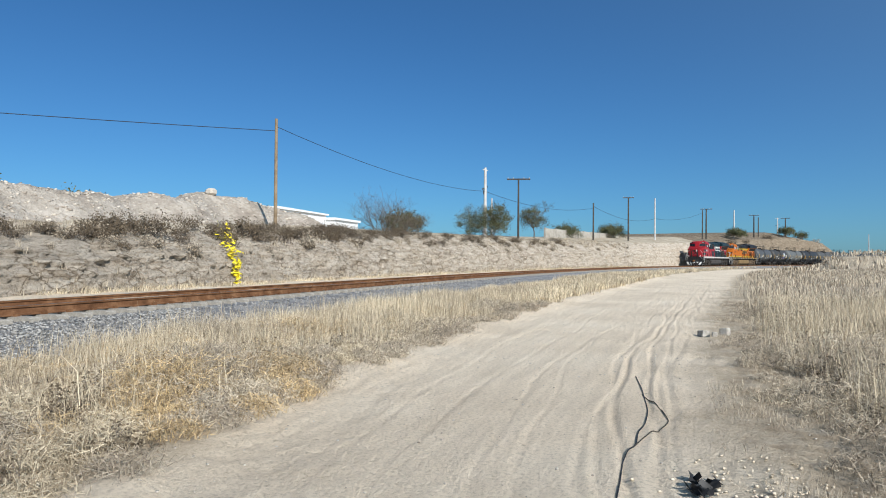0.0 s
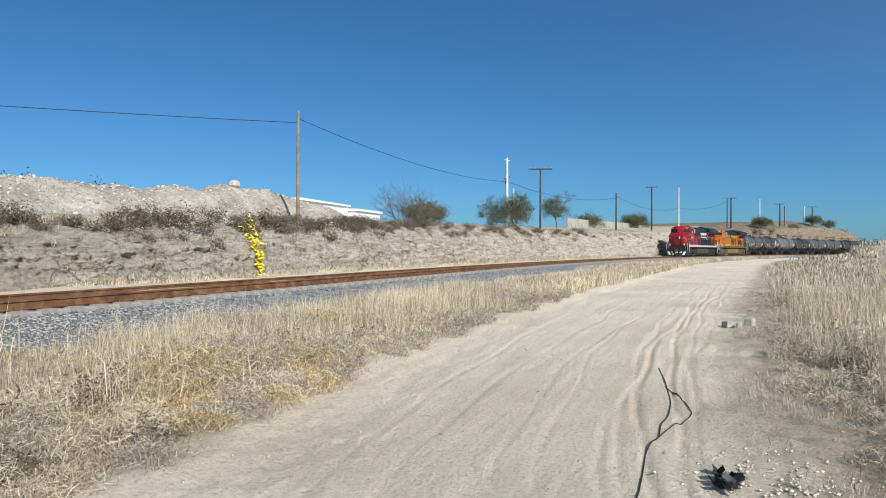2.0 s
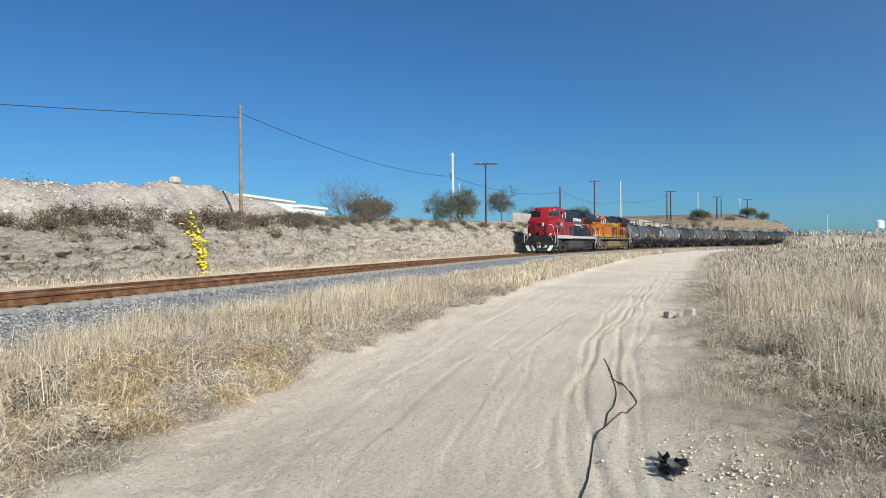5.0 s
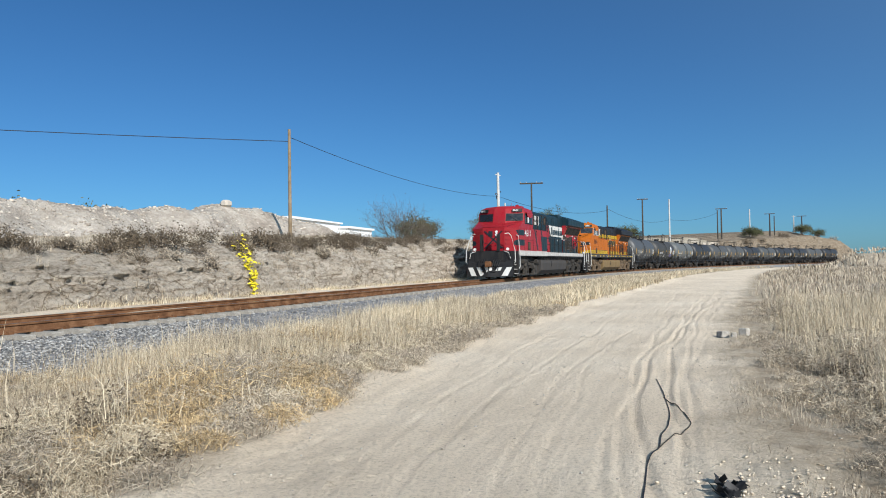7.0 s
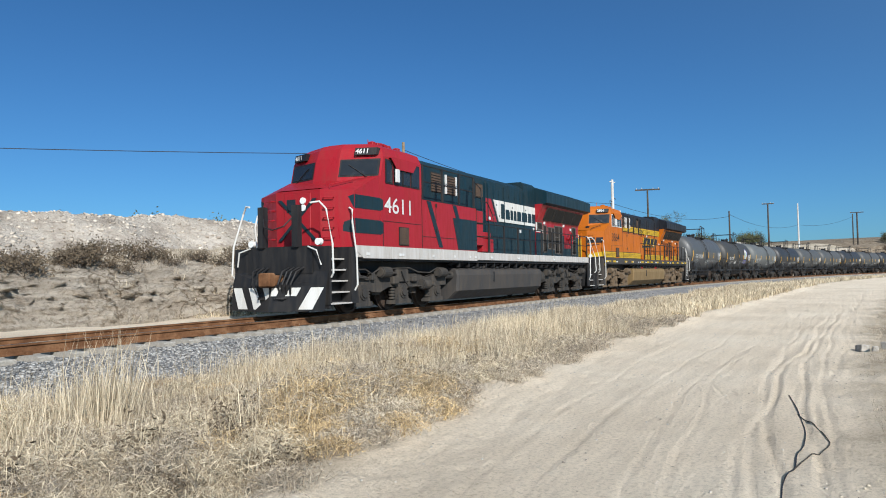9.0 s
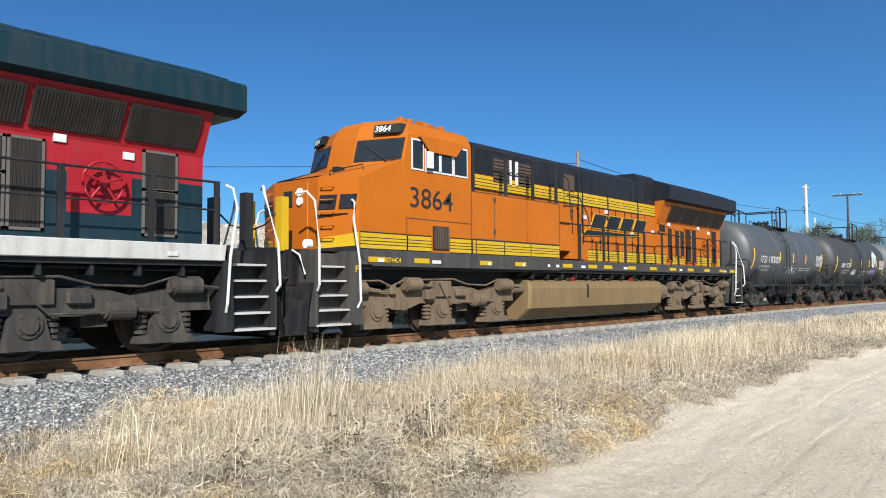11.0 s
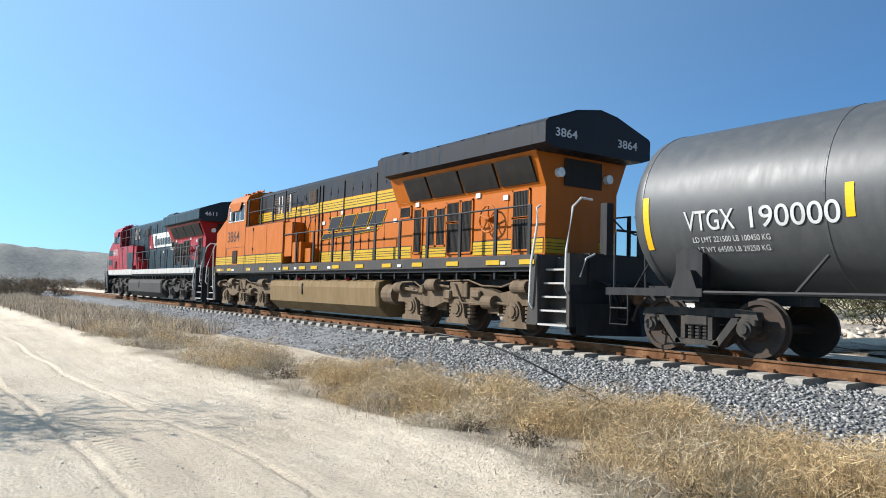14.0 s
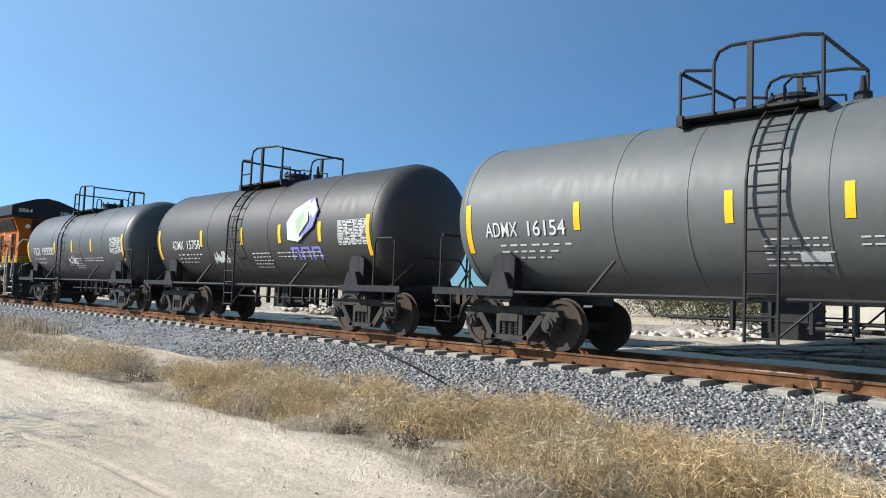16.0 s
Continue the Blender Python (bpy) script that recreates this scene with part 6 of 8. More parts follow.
def scatter(n, x0, x1, y0, y1, keep, seed):
    rng = np.random.RandomState(seed)
    x, y = rng.uniform(x0, x1, n), rng.uniform(y0, y1, n)
    k = rng.uniform(0, 1, n) < keep(x, y)
    return x[k], y[k]


def clump_spots(x0, x1, y0, y1, gap, keep, seed):
    """Centres of bunches, about gap apart, jittered."""
    rng = np.random.RandomState(seed)
    X, Y = np.meshgrid(np.arange(x0, x1, gap), np.arange(y0, y1, gap), indexing="ij")
    x, y = X.ravel() + rng.uniform(-0.48, 0.48, X.size) * gap, Y.ravel() + rng.uniform(-0.48, 0.48, X.size) * gap
    k = rng.uniform(0, 1, X.size) < keep(x, y)
    return x[k], y[k]


def tall_strip():
    """Straw grass between the road and the ballast: tangled bunches with gaps, upright stems behind."""
    def keep(x, y):
        s = side_of_track(x, y)
        inside = smoothstep(0.02, 0.30, y - road_far(x) + 0.22 * lumps(x, y, 1.3, 8.8)) * smoothstep(-3.2, -3.8, s)
        bare = 1 - np.exp(-((x - 5.75) / 0.6) ** 2 - ((y - 4.35) / 0.26) ** 2) - 0.8 * np.exp(-((x - 9.6) / 0.9) ** 2 - ((y - 4.3) / 0.22) ** 2)
        sparse = smoothstep(0.9, 3.6, x + 0.5 * (6.5 - y))
        return inside * np.clip(bare, 0, 1) * sparse
    rng = np.random.RandomState(15)
    cx, cy = clump_spots(1.0, 25, 2.8, 9.0, 0.34, lambda a, b: keep(a, b) * (0.25 + 0.75 * smoothstep(-0.35, 0.05, lumps(a, b, 1.5, 9.1))), 11)
    inner = cy - road_far(cx)
    big = np.clip(0.5 + 0.9 * lumps(cx, cy, 0.9, 5.5), 0, 1)
    ch = (0.16 + 0.38 * big * rng.uniform(0.5, 1.15, len(cx))) * (0.42 + 0.58 * smoothstep(0.1, 1.2, inner)) * (0.6 + 0.4 * smoothstep(1.5, 4.5, cx))
    mound = np.exp(-((cx - 6.9) / 1.3) ** 2 - ((cy - 5.2) / 0.7) ** 2)
    ch = ch + 0.22 * mound
    wd = 0.0017 + 0.00017 * np.hypot(cx, cy)
    pick = rng.uniform(0, 1, len(cx)) + 0.5 * lumps(cx, cy, 1.1, 3.9)
    gold = (pick < 0.10 + 0.55 * mound)
    grey = ~gold & ((pick > 0.62) | (inner < 0.45))
    straw = ~gold & ~grey
    near = np.hypot(cx, cy) < 11
    for m, mat, lab, seed in ((gold, M_GRASS_GOLD, "golden-brown tangled bunch grass beside the dirt track", 20), (grey, M_GRASS_GREY, "greyish tangled dry grass beside the dirt track", 27), (straw, M_GRASS, "straw-coloured bunches of dry grass beside the dirt track", 21)):
        for sub, cnt in ((m & near, 300), (m & ~near, 150)):
            grass("dry_grass", cx[sub], cy[sub], ch[sub], wd[sub], cnt, mat, lab, 0.8, 0.27, seed + cnt, dome=True, curl=0.5)
    # upright straw stems, thickest towards the ballast
    ux, uy = scatter(15000, 1.2, 25, 3.6, 9.0, lambda a, b: keep(a, b) * smoothstep(0.4, 1.7, b - road_far(a)) * (0.15 + 0.85 * smoothstep(-0.2, 0.25, lumps(a, b, 1.0, 7.7))), 16)
    uh = (0.34 + 0.34 * rng.uniform(0, 1, len(ux))) * (0.6 + 0.4 * smoothstep(2.0, 6.0, ux))
    grass("dry_grass", ux, uy, uh, 0.0011 + 0.00012 * np.hypot(ux, uy), 6, M_GRASS, "upright straw stems in the dry grass", 0.22, 0.14, 28, curl=0.12)
    x2, y2 = scatter(9000, 24, 75, 0, 9.5, lambda a, b: smoothstep(0.1, 0.7, b - road_far(a)) * smoothstep(-3.1, -3.8, side_of_track(a, b)), 12)
    grass("dry_grass", x2, y2, 0.28 + 0.27 * smoothstep(-0.5, 0.6, lumps(x2, y2, 0.5, 3.3)), 0.0045 + 0.0002 * x2, 14, M_GRASS, "straw-coloured dry grass along the track shoulder", 0.4, 0.2, 22, curl=0.2)
    x3, y3 = scatter(9000, 75, 200, -40, 9, lambda a, b: smoothstep(0.5, 2.0, b - road_far(a)) * smoothstep(-2.8, -3.8, side_of_track(a, b)), 13)
    grass("dry_grass", x3, y3, np.full(len(x3), 0.55), np.full(len(x3), 0.022), 9, M_GRASS, "pale dry grass beside the bend", 0.4, 0.3, 23)
    # single tall seeding stems
    x4, y4 = scatter(420, 1.5, 22, 5.0, 8.6, lambda a, b: 0.6 + 0 * a, 14)
    cx = np.concatenate([x4, np.random.RandomState(4).normal(5.2, 0.18, 60), np.random.RandomState(6).normal(-3.9, 0.1, 6)])
    cy = np.concatenate([y4, np.random.RandomState(5).normal(6.8, 0.18, 60), np.random.RandomState(7).normal(9.2, 0.1, 6)])
    grass("grass_stems", cx, cy, np.concatenate([np.full(len(x4), 0.8), np.full(60, 1.1), np.full(6, 0.8)]), np.full(len(cx), 0.0036), 4, M_GRASS, "tall thin seeding grass stems", 0.16, 0.05, 24)


def golden_clumps():
    """Golden bunch grass along the road's edge past the camera, and at the ballast's foot."""
    rng = np.random.RandomState(31)
    def keep(x, y):
        d = y - road_far(x)
        band = smoothstep(0.30, 0.75, d + 0.25 * lumps(x, y, 1.6, 4.8)) * smoothstep(3.1, 1.9, d)
        return band * (0.05 + 0.95 * smoothstep(-0.04, 0.10, lumps(x, y, 1.3, 2.8))) * smoothstep(2.2, 0.2, x)
    cx, cy = clump_spots(-26, 2.0, 4.0, 8.4, 0.43, keep, 41)
    big = np.clip(0.5 + 0.9 * lumps(cx, cy, 1.3, 2.8), 0, 1)
    ch = 0.15 + 0.58 * big ** 1.5 * rng.uniform(0.5, 1.2, len(cx))
    pick = rng.uniform(0, 1, len(cx)) + 0.7 * lumps(cx, cy, 0.9, 6.1)
    rim = cy - road_far(cx) < 0.75
    gold = (pick > 0.62) & ~rim
    grey = (pick < 0.34) | rim
    straw = ~gold & ~grey
    near = cx > -14
    for m, mat, lab, sd in ((gold, M_GRASS_GOLD, "round golden clumps of bunch grass beside the dirt track", 42), (grey, M_GRASS_GREY, "low grey-brown clumps of dead grass beside the dirt track", 43), (straw, M_GRASS, "straw-coloured clumps of bunch grass beside the dirt track", 44)):
        low = 0.6 if sd == 43 else 1.0
        for sub, cnt in ((m & near, 520), (m & ~near, 170)):
            grass("bunch_grass", cx[sub], cy[sub], ch[sub] * low, np.where(near, 0.0019, 0.0034)[sub], cnt, mat, lab, 0.8, 0.31, sd + cnt, dome=True, curl=0.45)
    # large clumps where the road passes closest
    bx = np.array([-6.35, -5.95, -5.6, -7.9, -8.3, -3.6, -3.1, -4.4, -9.6, -11.0, -2.3, -1.2, 0.1, -5.1, 1.2, -4.9, -6.7])
    by = np.array([7.4, 7.1, 6.8, 6.6, 6.3, 6.4, 6.7, 6.7, 6.4, 6.2, 6.3, 6.0, 6.2, 6.5, 5.9, 5.9, 6.5])
    k = np.repeat(np.arange(len(bx)), 5)
    gx, gy = bx[k] + rng.normal(0, 0.24, len(k)), by[k] + rng.normal(0, 0.2, len(k))
    grass("bunch_grass", gx, gy, rng.uniform(0.40, 0.68, len(k)), np.full(len(k), 0.0021), 420, M_GRASS_GOLD, "large golden clumps of bunch grass", 0.8, 0.26, 35, dome=True, curl=0.45)
    # row at the foot of the ballast
    fx = rng.uniform(-16, 14, 1500)
    fy = 8.35 + 0.16 * rng.normal(0, 1, 1500) + 0.1 * np.sin(fx)
    k = (lumps(fx, fy, 2.1, 7.4) > -0.05) & (rng.uniform(0, 1, 1500) < np.where(fx < -2, 0.35, 0.9))
    grass("bunch_grass", fx[k], fy[k], 0.14 + 0.16 * rng.uniform(0, 1, k.sum()), np.full(k.sum(), 0.0026), 26, M_GRASS_GOLD, "low golden grass along the foot of the ballast", 0.5, 0.12, 36, curl=0.3)
    # far along the track
    x2, y2 = scatter(5200, -110, -24, 3, 9, lambda a, b: smoothstep(0.4, 1.2, b - road_far(a)) * smoothstep(-3.0, -3.8, side_of_track(a, b)), 37)
    grass("bunch_grass", x2, y2, np.full(len(x2), 0.45), 0.010 - 0.00012 * x2, 10, M_GRASS_GREY, "dry grass strip running off beside the railway", 0.5, 0.3, 38)
    # litter of flat dead blades
    lx, ly = scatter(16000, -14, 22, 3.4, 9, lambda a, b: smoothstep(-0.1, 0.5, b - road_far(a) + 0.3 * lumps(a, b, 1.7, 5.1)) * smoothstep(-3.4, -3.8, side_of_track(a, b)) * 0.7, 39)
    grass("grass_litter", lx, ly, np.full(len(lx), 0.13), np.full(len(lx), 0.0024), 5, M_GRASS_GREY, "flattened dead grass litter", 1.6, 0.24, 40, curl=0.3)


def right_field():
    """Grey upright field grass on the road's other side, in ragged stands."""
    rng = np.random.RandomState(50)
    def keep(x, y):
        d = road_near(x) - y
        return smoothstep(0.45, 1.0, d + 0.3 * lumps(x, y, 0.9, 1.9)) * (0.12 + 0.88 * smoothstep(-0.3, 0.1, lumps(x, y, 0.9, 2.5)))
    cx, cy = clump_spots(4.2, 30, -13, -0.5, 0.36, keep, 51)
    d = road_near(cx) - cy
    big = np.clip(0.5 + 0.9 * lumps(cx, cy, 0.8, 4.1), 0, 1)
    ch = (0.22 + 0.5 * big * rng.uniform(0.6, 1.1, len(cx))) * (0.4 + 0.6 * smoothstep(0.6, 1.8, d))
    near = np.hypot(cx, cy) < 14
    for sub, cnt, sd in ((near, 170, 52), (~near, 55, 53)):
        grass("field_grass", cx[sub], cy[sub], ch[sub], 0.0014 + 0.00018 * np.hypot(cx, cy)[sub], cnt, M_GRASS_GREY, "tall grey-brown dry field grass", 0.35, 0.22, sd, dome=True, curl=0.3)
    x1, y1 = scatter(14000, 3.2, 30, -4, 0.2, lambda a, b: smoothstep(-0.1, 0.5, road_near(a) - b) * smoothstep(2.2, 1.0, road_near(a) - b) * smoothstep(-0.2, 0.4, lumps(a, b, 1.4, 6.5)), 54)
    grass("field_grass", x1, y1, np.full(len(x1), 0.12), np.full(len(x1), 0.0022), 8, M_GRASS_GREY, "short flattened grass at the road's edge", 1.2, 0.16, 55, curl=0.3)
    sx, sy = scatter(8000, 4.5, 26, -10, -1.0, lambda a, b: keep(a, b) * smoothstep(0.8, 1.8, road_near(a) - b), 60)
    grass("field_grass", sx, sy, 0.45 + 0.35 * rng.uniform(0, 1, len(sx)), 0.0011 + 0.00014 * np.hypot(sx, sy), 7, M_GRASS, "pale upright stems in the field grass", 0.2, 0.14, 61)
    x2, y2 = scatter(11000, 29, 110, -60, 0, lambda a, b: smoothstep(0.4, 2.0, road_near(a) - b) * (0.4 + 0.55 * smoothstep(-0.3, 0.3, lumps(a, b, 0.35, 6.2))), 56)
    grass("field_grass", x2, y2, 0.45 + 0.35 * lumps(x2, y2, 0.25, 1.2), 0.006 + 0.00025 * np.hypot(x2, y2), 9, M_GRASS_GREY, "dry field grass toward the plain", 0.4, 0.3, 57)
    x3, y3 = scatter(4500, 110, 330, -170, 0, lambda a, b: smoothstep(1, 4, road_near(a) - b), 58)
    grass("field_grass", x3, y3, np.full(len(x3), 0.9), np.full(len(x3), 0.08), 7, M_GRASS_GREY, "far dry grassland", 0.5, 0.8, 59)


tall_strip()
golden_clumps()
right_field()


# ---------------------------------------------------------------- bushes and trees
def branches(rng, base, length, radius, direction, depth, out, tips, droop=0.0):
    """Grows one branch and its forks into out (segments) and tips."""
    d = direction.normalized()
    p = base
    n = 3
    for k in range(n):
        q = p + d * (length / n)
        out.append((p, q, radius * (1 - 0.25 * k / n), radius * (1 - 0.25 * (k + 1) / n)))
        d = (d + Vector((rng.gauss(0, 0.22), rng.gauss(0, 0.22), rng.gauss(0.02 - droop, 0.16)))).normalized()
        p = q
        if depth > 0 and (k > 0 or depth > 2):
            for _ in range(rng.choice((1, 2, 2))):
                side = Vector((rng.gauss(0, 1), rng.gauss(0, 1), rng.gauss(0.25 - droop, 0.6))).normalized()
                branches(rng, p, length * rng.uniform(0.5, 0.75), radius * 0.55, d * 0.7 + side * 0.8, depth - 1, out, tips, droop)
    if depth <= 1:
        tips.append(p)


def segments_mesh(name, segs, mat):
    n = len(segs)
    A = np.array([s[0] for s in segs])
    B = np.array([s[1] for s in segs])
    ra = np.array([s[2] for s in segs])[:, None]
    rb = np.array([s[3] for s in segs])[:, None]
    d = B - A
    d /= np.linalg.norm(d, axis=1, keepdims=True) + 1e-9
    u = np.cross(d, np.array([0.31, 0.77, 0.55]))
    u /= np.linalg.norm(u, axis=1, keepdims=True) + 1e-9
    w = np.cross(d, u)
    V = np.empty((n, 6, 3))
    for k in range(3):
        c, s = math.cos(2.094 * k), math.sin(2.094 * k)
        V[:, k] = A + (u * c + w * s) * ra
        V[:, 3 + k] = B + (u * c + w * s) * rb
    F = np.array([(0, 1, 4, 3), (1, 2, 5, 4), (2, 0, 3, 5)])[None] + (np.arange(n) * 6)[:, None, None]
    return array_mesh(name, V.reshape(-1, 3), F.reshape(-1, 4), mat)


def leaves_mesh(name, rng, tips, per, size, spread, mat):
    m = len(tips) * per
    r = np.random.RandomState(rng.randint(0, 99999))
    P = np.repeat(np.array(tips), per, axis=0) + r.normal(0, spread, (m, 3))
    a, b = r.normal(0, 1, (m, 3)), r.normal(0, 1, (m, 3))
    a *= size / np.linalg.norm(a, axis=1, keepdims=True) * r.uniform(0.6, 1.4, (m, 1))
    b -= a * (a * b).sum(1, keepdims=True) / (a * a).sum(1, keepdims=True)
    b *= size * 0.5 / np.linalg.norm(b, axis=1, keepdims=True)
    V = np.stack([P - a, P + b, P + a, P - b], 1)
    F = np.arange(m * 4).reshape(m, 4)
    return array_mesh(name, V.reshape(-1, 3), F, mat)


def bush(name, seed, height, width, stems, depth, leaf, label, category, bark=M_TWIG, leaf_mat=M_LEAF_DRY, trunk=0.0, leaf_size=0.05, spread=0.12, at=None, thick=0.02):
    rng = random.Random(seed)
    segs, tips, low = [], [], []
    if trunk:
        low.append((Vector((0, 0, -0.2)), Vector((0.05, 0, trunk * 0.6)), 0.10, 0.08))
        low.append((Vector((0.05, 0, trunk * 0.6)), Vector((0.0, 0.06, trunk)), 0.08, 0.07))
    for k in range(stems):
        a = 2 * math.pi * k / stems + rng.uniform(-0.4, 0.4)
        d = Vector((math.cos(a) * width / height, math.sin(a) * width / height, rng.uniform(0.5, 1.1)))
        base = Vector((rng.gauss(0, 0.1 * width), rng.gauss(0, 0.1 * width), -0.1)) if not trunk else Vector((0, 0.06, trunk))
        branches(rng, base, (height - trunk) * rng.uniform(0.5, 0.7), thick, d, depth, segs, tips)
    t = thing(name, label, category, at=at)
    if low:
        part("trunk", segments_mesh("trunk", low, M_BARK), M_BARK, t)
    part("branchwork", segments_mesh("branchwork", segs, bark), bark, t)
    if leaf:
        part("crown", leaves_mesh("crown", rng, tips, leaf, leaf_size, spread, leaf_mat), leaf_mat, t)
    return t


def grounded(x, y, up=0.008):
    return x, y, float(ground_height(np.array([x]), np.array([y]))[0]) + up


def on_bank(u, v):
    off, z = bank_profile(np.array([float(u)]), np.array([float(v)]))
    x, y = track_arrays(np.array([float(u)]), off)
    return float(x[0]), float(y[0]), float(z[0])


BUSHES = [
    bush("bush", 1, 0.9, 0.9, 8, 2, 4, "grey leafless scrub bush on the cut bank", "bush", at=pose(*on_bank(20.5, 0.44)), thick=0.014),
    bush("bush", 2, 0.75, 1.0, 8, 2, 5, "tangled grey-brown scrub bush on the cut bank", "bush", at=pose(*on_bank(25.5, 0.48)), thick=0.014),
    bush("bush", 3, 0.6, 0.7, 7, 2, 5, "low dry brown bush on the cut bank", "bush", leaf_mat=M_GRASS_GREY, at=pose(*on_bank(30.0, 0.40)), thick=0.012),
]
_rng = random.Random(77)
spots = [(16.2, 0.50, 0), (17.8, 0.46, 1), (18.8, 0.52, 0), (19.6, 0.38, 2), (22.0, 0.47, 1), (23.2, 0.53, 0), (24.2, 0.44, 2), (27.0, 0.50, 0), (28.0, 0.42, 1), (28.8, 0.53, 0), (30.8, 0.52, 1), (31.6, 0.46, 0), (32.6, 0.50, 1),
         (33.6, 0.40, 0), (34.3, 0.53, 1), (35.4, 0.47, 0), (36.6, 0.52, 1), (37.5, 0.44, 0), (39.5, 0.36, 2), (40.5, 0.5, 0), (43, 0.45, 2), (47, 0.42, 1), (49, 0.52, 2), (52, 0.4, 2), (55, 0.5, 2), (57.5, 0.38, 1), (60, 0.5, 2), (62.5, 0.3, 2), (65, 0.42, 1),
         (68, 0.34, 2), (70, 0.5, 0), (73, 0.4, 2), (76, 0.5, 1), (79, 0.35, 2), (83, 0.45, 2), (87, 0.5, 0), (91, 0.4, 2), (95, 0.5, 2), (100, 0.35, 1), (105, 0.5, 2), (111, 0.45, 2), (118, 0.4, 1), (126, 0.5, 2), (135, 0.42, 2), (21, 0.30, 2), (15.5, 0.36, 2), (26, 0.28, 2), (33, 0.22, 2), (29.3, 0.33, 1)]
spots += [(u, 0.43 + 0.055 * math.sin(2.3 * u) + _rng.uniform(-0.02, 0.02), _rng.choice((0, 1, 0, 1, 2))) for u in (15.0, 16.9, 18.3, 19.2, 21.3, 22.6, 23.7, 24.8, 26.3, 27.6, 29.4, 30.4, 31.2, 32.1, 33.0, 34.0, 34.9, 35.9, 37.0, 38.2, 38.9, 39.9, 41.2, 42.0, 42.7, 44.5, 45.6, 46.3, 48.0, 50.2, 51.1, 53.3, 54.1, 56.4, 58.6, 61.2, 63.7, 66.3, 69.1, 71.5, 74.2, 77.7, 81.0, 85.0, 89.2)[::2]]
for base, n_ in ((8.5, 4), (10.5, 6), (12.0, 6), (14.0, 4), (17.3, 5), (18.3, 5), (19.6, 4), (23.4, 3), (25.6, 5), (27.4, 6), (29.2, 5), (31.0, 6), (33.0, 6), (35.0, 6), (37.2, 5), (40.0, 5), (42.5, 5), (46, 4), (52, 4), (58, 4), (64, 4), (70, 4), (78, 4), (86, 4)):
    spots += [(base + _rng.gauss(0, 0.55 + 0.01 * base), min(0.56, max(0.36, _rng.gauss(0.49, 0.035))), _rng.choice((0, 1, 0, 1, 2))) for _ in range(n_)]
for u, v, k in spots:
    x, y, z = on_bank(u, v)
    m = pose(x, y, z - 0.05, _rng.uniform(-8, 8), _rng.uniform(-8, 8), _rng.uniform(0, 360))
    copy_thing(BUSHES[k], m @ Matrix.Scale(_rng.uniform(0.42, 0.80), 4))
bush("bush", 12, 2.3, 1.5, 14, 3, 1, "large bare grey bush on top of the cut bank", "bush", at=pose(*on_bank(43.5, 0.58)), thick=0.022, leaf_size=0.03)
bush("bush", 13, 1.7, 1.4, 12, 3, 2, "wide bare grey bush on top of the cut bank", "bush", at=pose(*on_bank(47.0, 0.57)), thick=0.02, leaf_size=0.03)
bush("tree", 14, 3.0, 2.2, 9, 3, 20, "small dusty green mesquite tree on the bank", "tree", leaf_mat=M_LEAF, at=pose(71.0, 18.0, 3.9), thick=0.035, leaf_size=0.06, spread=0.16)
bush("tree", 15, 3.3, 2.0, 8, 3, 12, "bare grey mesquite tree with a leafy tip", "tree", leaf_mat=M_LEAF, trunk=0.9, at=pose(87.4, 16.8, 4.3), thick=0.04, leaf_size=0.05, spread=0.14)
far_tree = bush("tree", 16, 2.6, 2.0, 8, 2, 40, "dark round mesquite tree far along the bank", "tree", leaf_mat=M_LEAF, at=pose(116.3, 17.5, 4.6), thick=0.04, leaf_size=0.09, spread=0.25)
for x, y, z in ((138, 12, 5.5), (141, 13, 5.5), (201, -12.5, 7.4), (205, -13.5, 7.4), (238, -28.5, 9.2), (243, -30, 9.2), (251, -35, 8.2), (66, 25, 3.6), (26.5, 31, 2.2), (28.4, 31.5, 2.1), (34.0, 33, 2.5), (320, -90, -0.5), (335, -110, -0.5)):
    copy_thing(far_tree, pose(x, y, z, 0, 0, _rng.uniform(0, 360)))
green_tree = bush("tree", 18, 2.6, 1.8, 10, 3, 8, "leafy green shrub beyond the railway", "tree", leaf_mat=M_LEAF, at=pose(-12.5, 29.5, 0.45), thick=0.03, leaf_size=0.07, spread=0.18)
copy_thing(green_tree, pose(-15.0, 31.5, 0.6, 0, 0, 120))
copy_thing(green_tree, pose(-20.0, 35.0, 0.8, 0, 0, 200))
# two bare trees whose shadows fall across the road
bush("tree", 21, 3.4, 2.2, 8, 3, 3, "bare roadside tree that shades the dirt track", "tree", trunk=1.0, at=pose(-12.9, -2.0, 0.0), thick=0.035)
bush("tree", 22, 1.7, 1.0, 7, 2, 0, "thin bare roadside shrub", "tree", at=pose(3.4, -2.9, 0.05), thick=0.012)
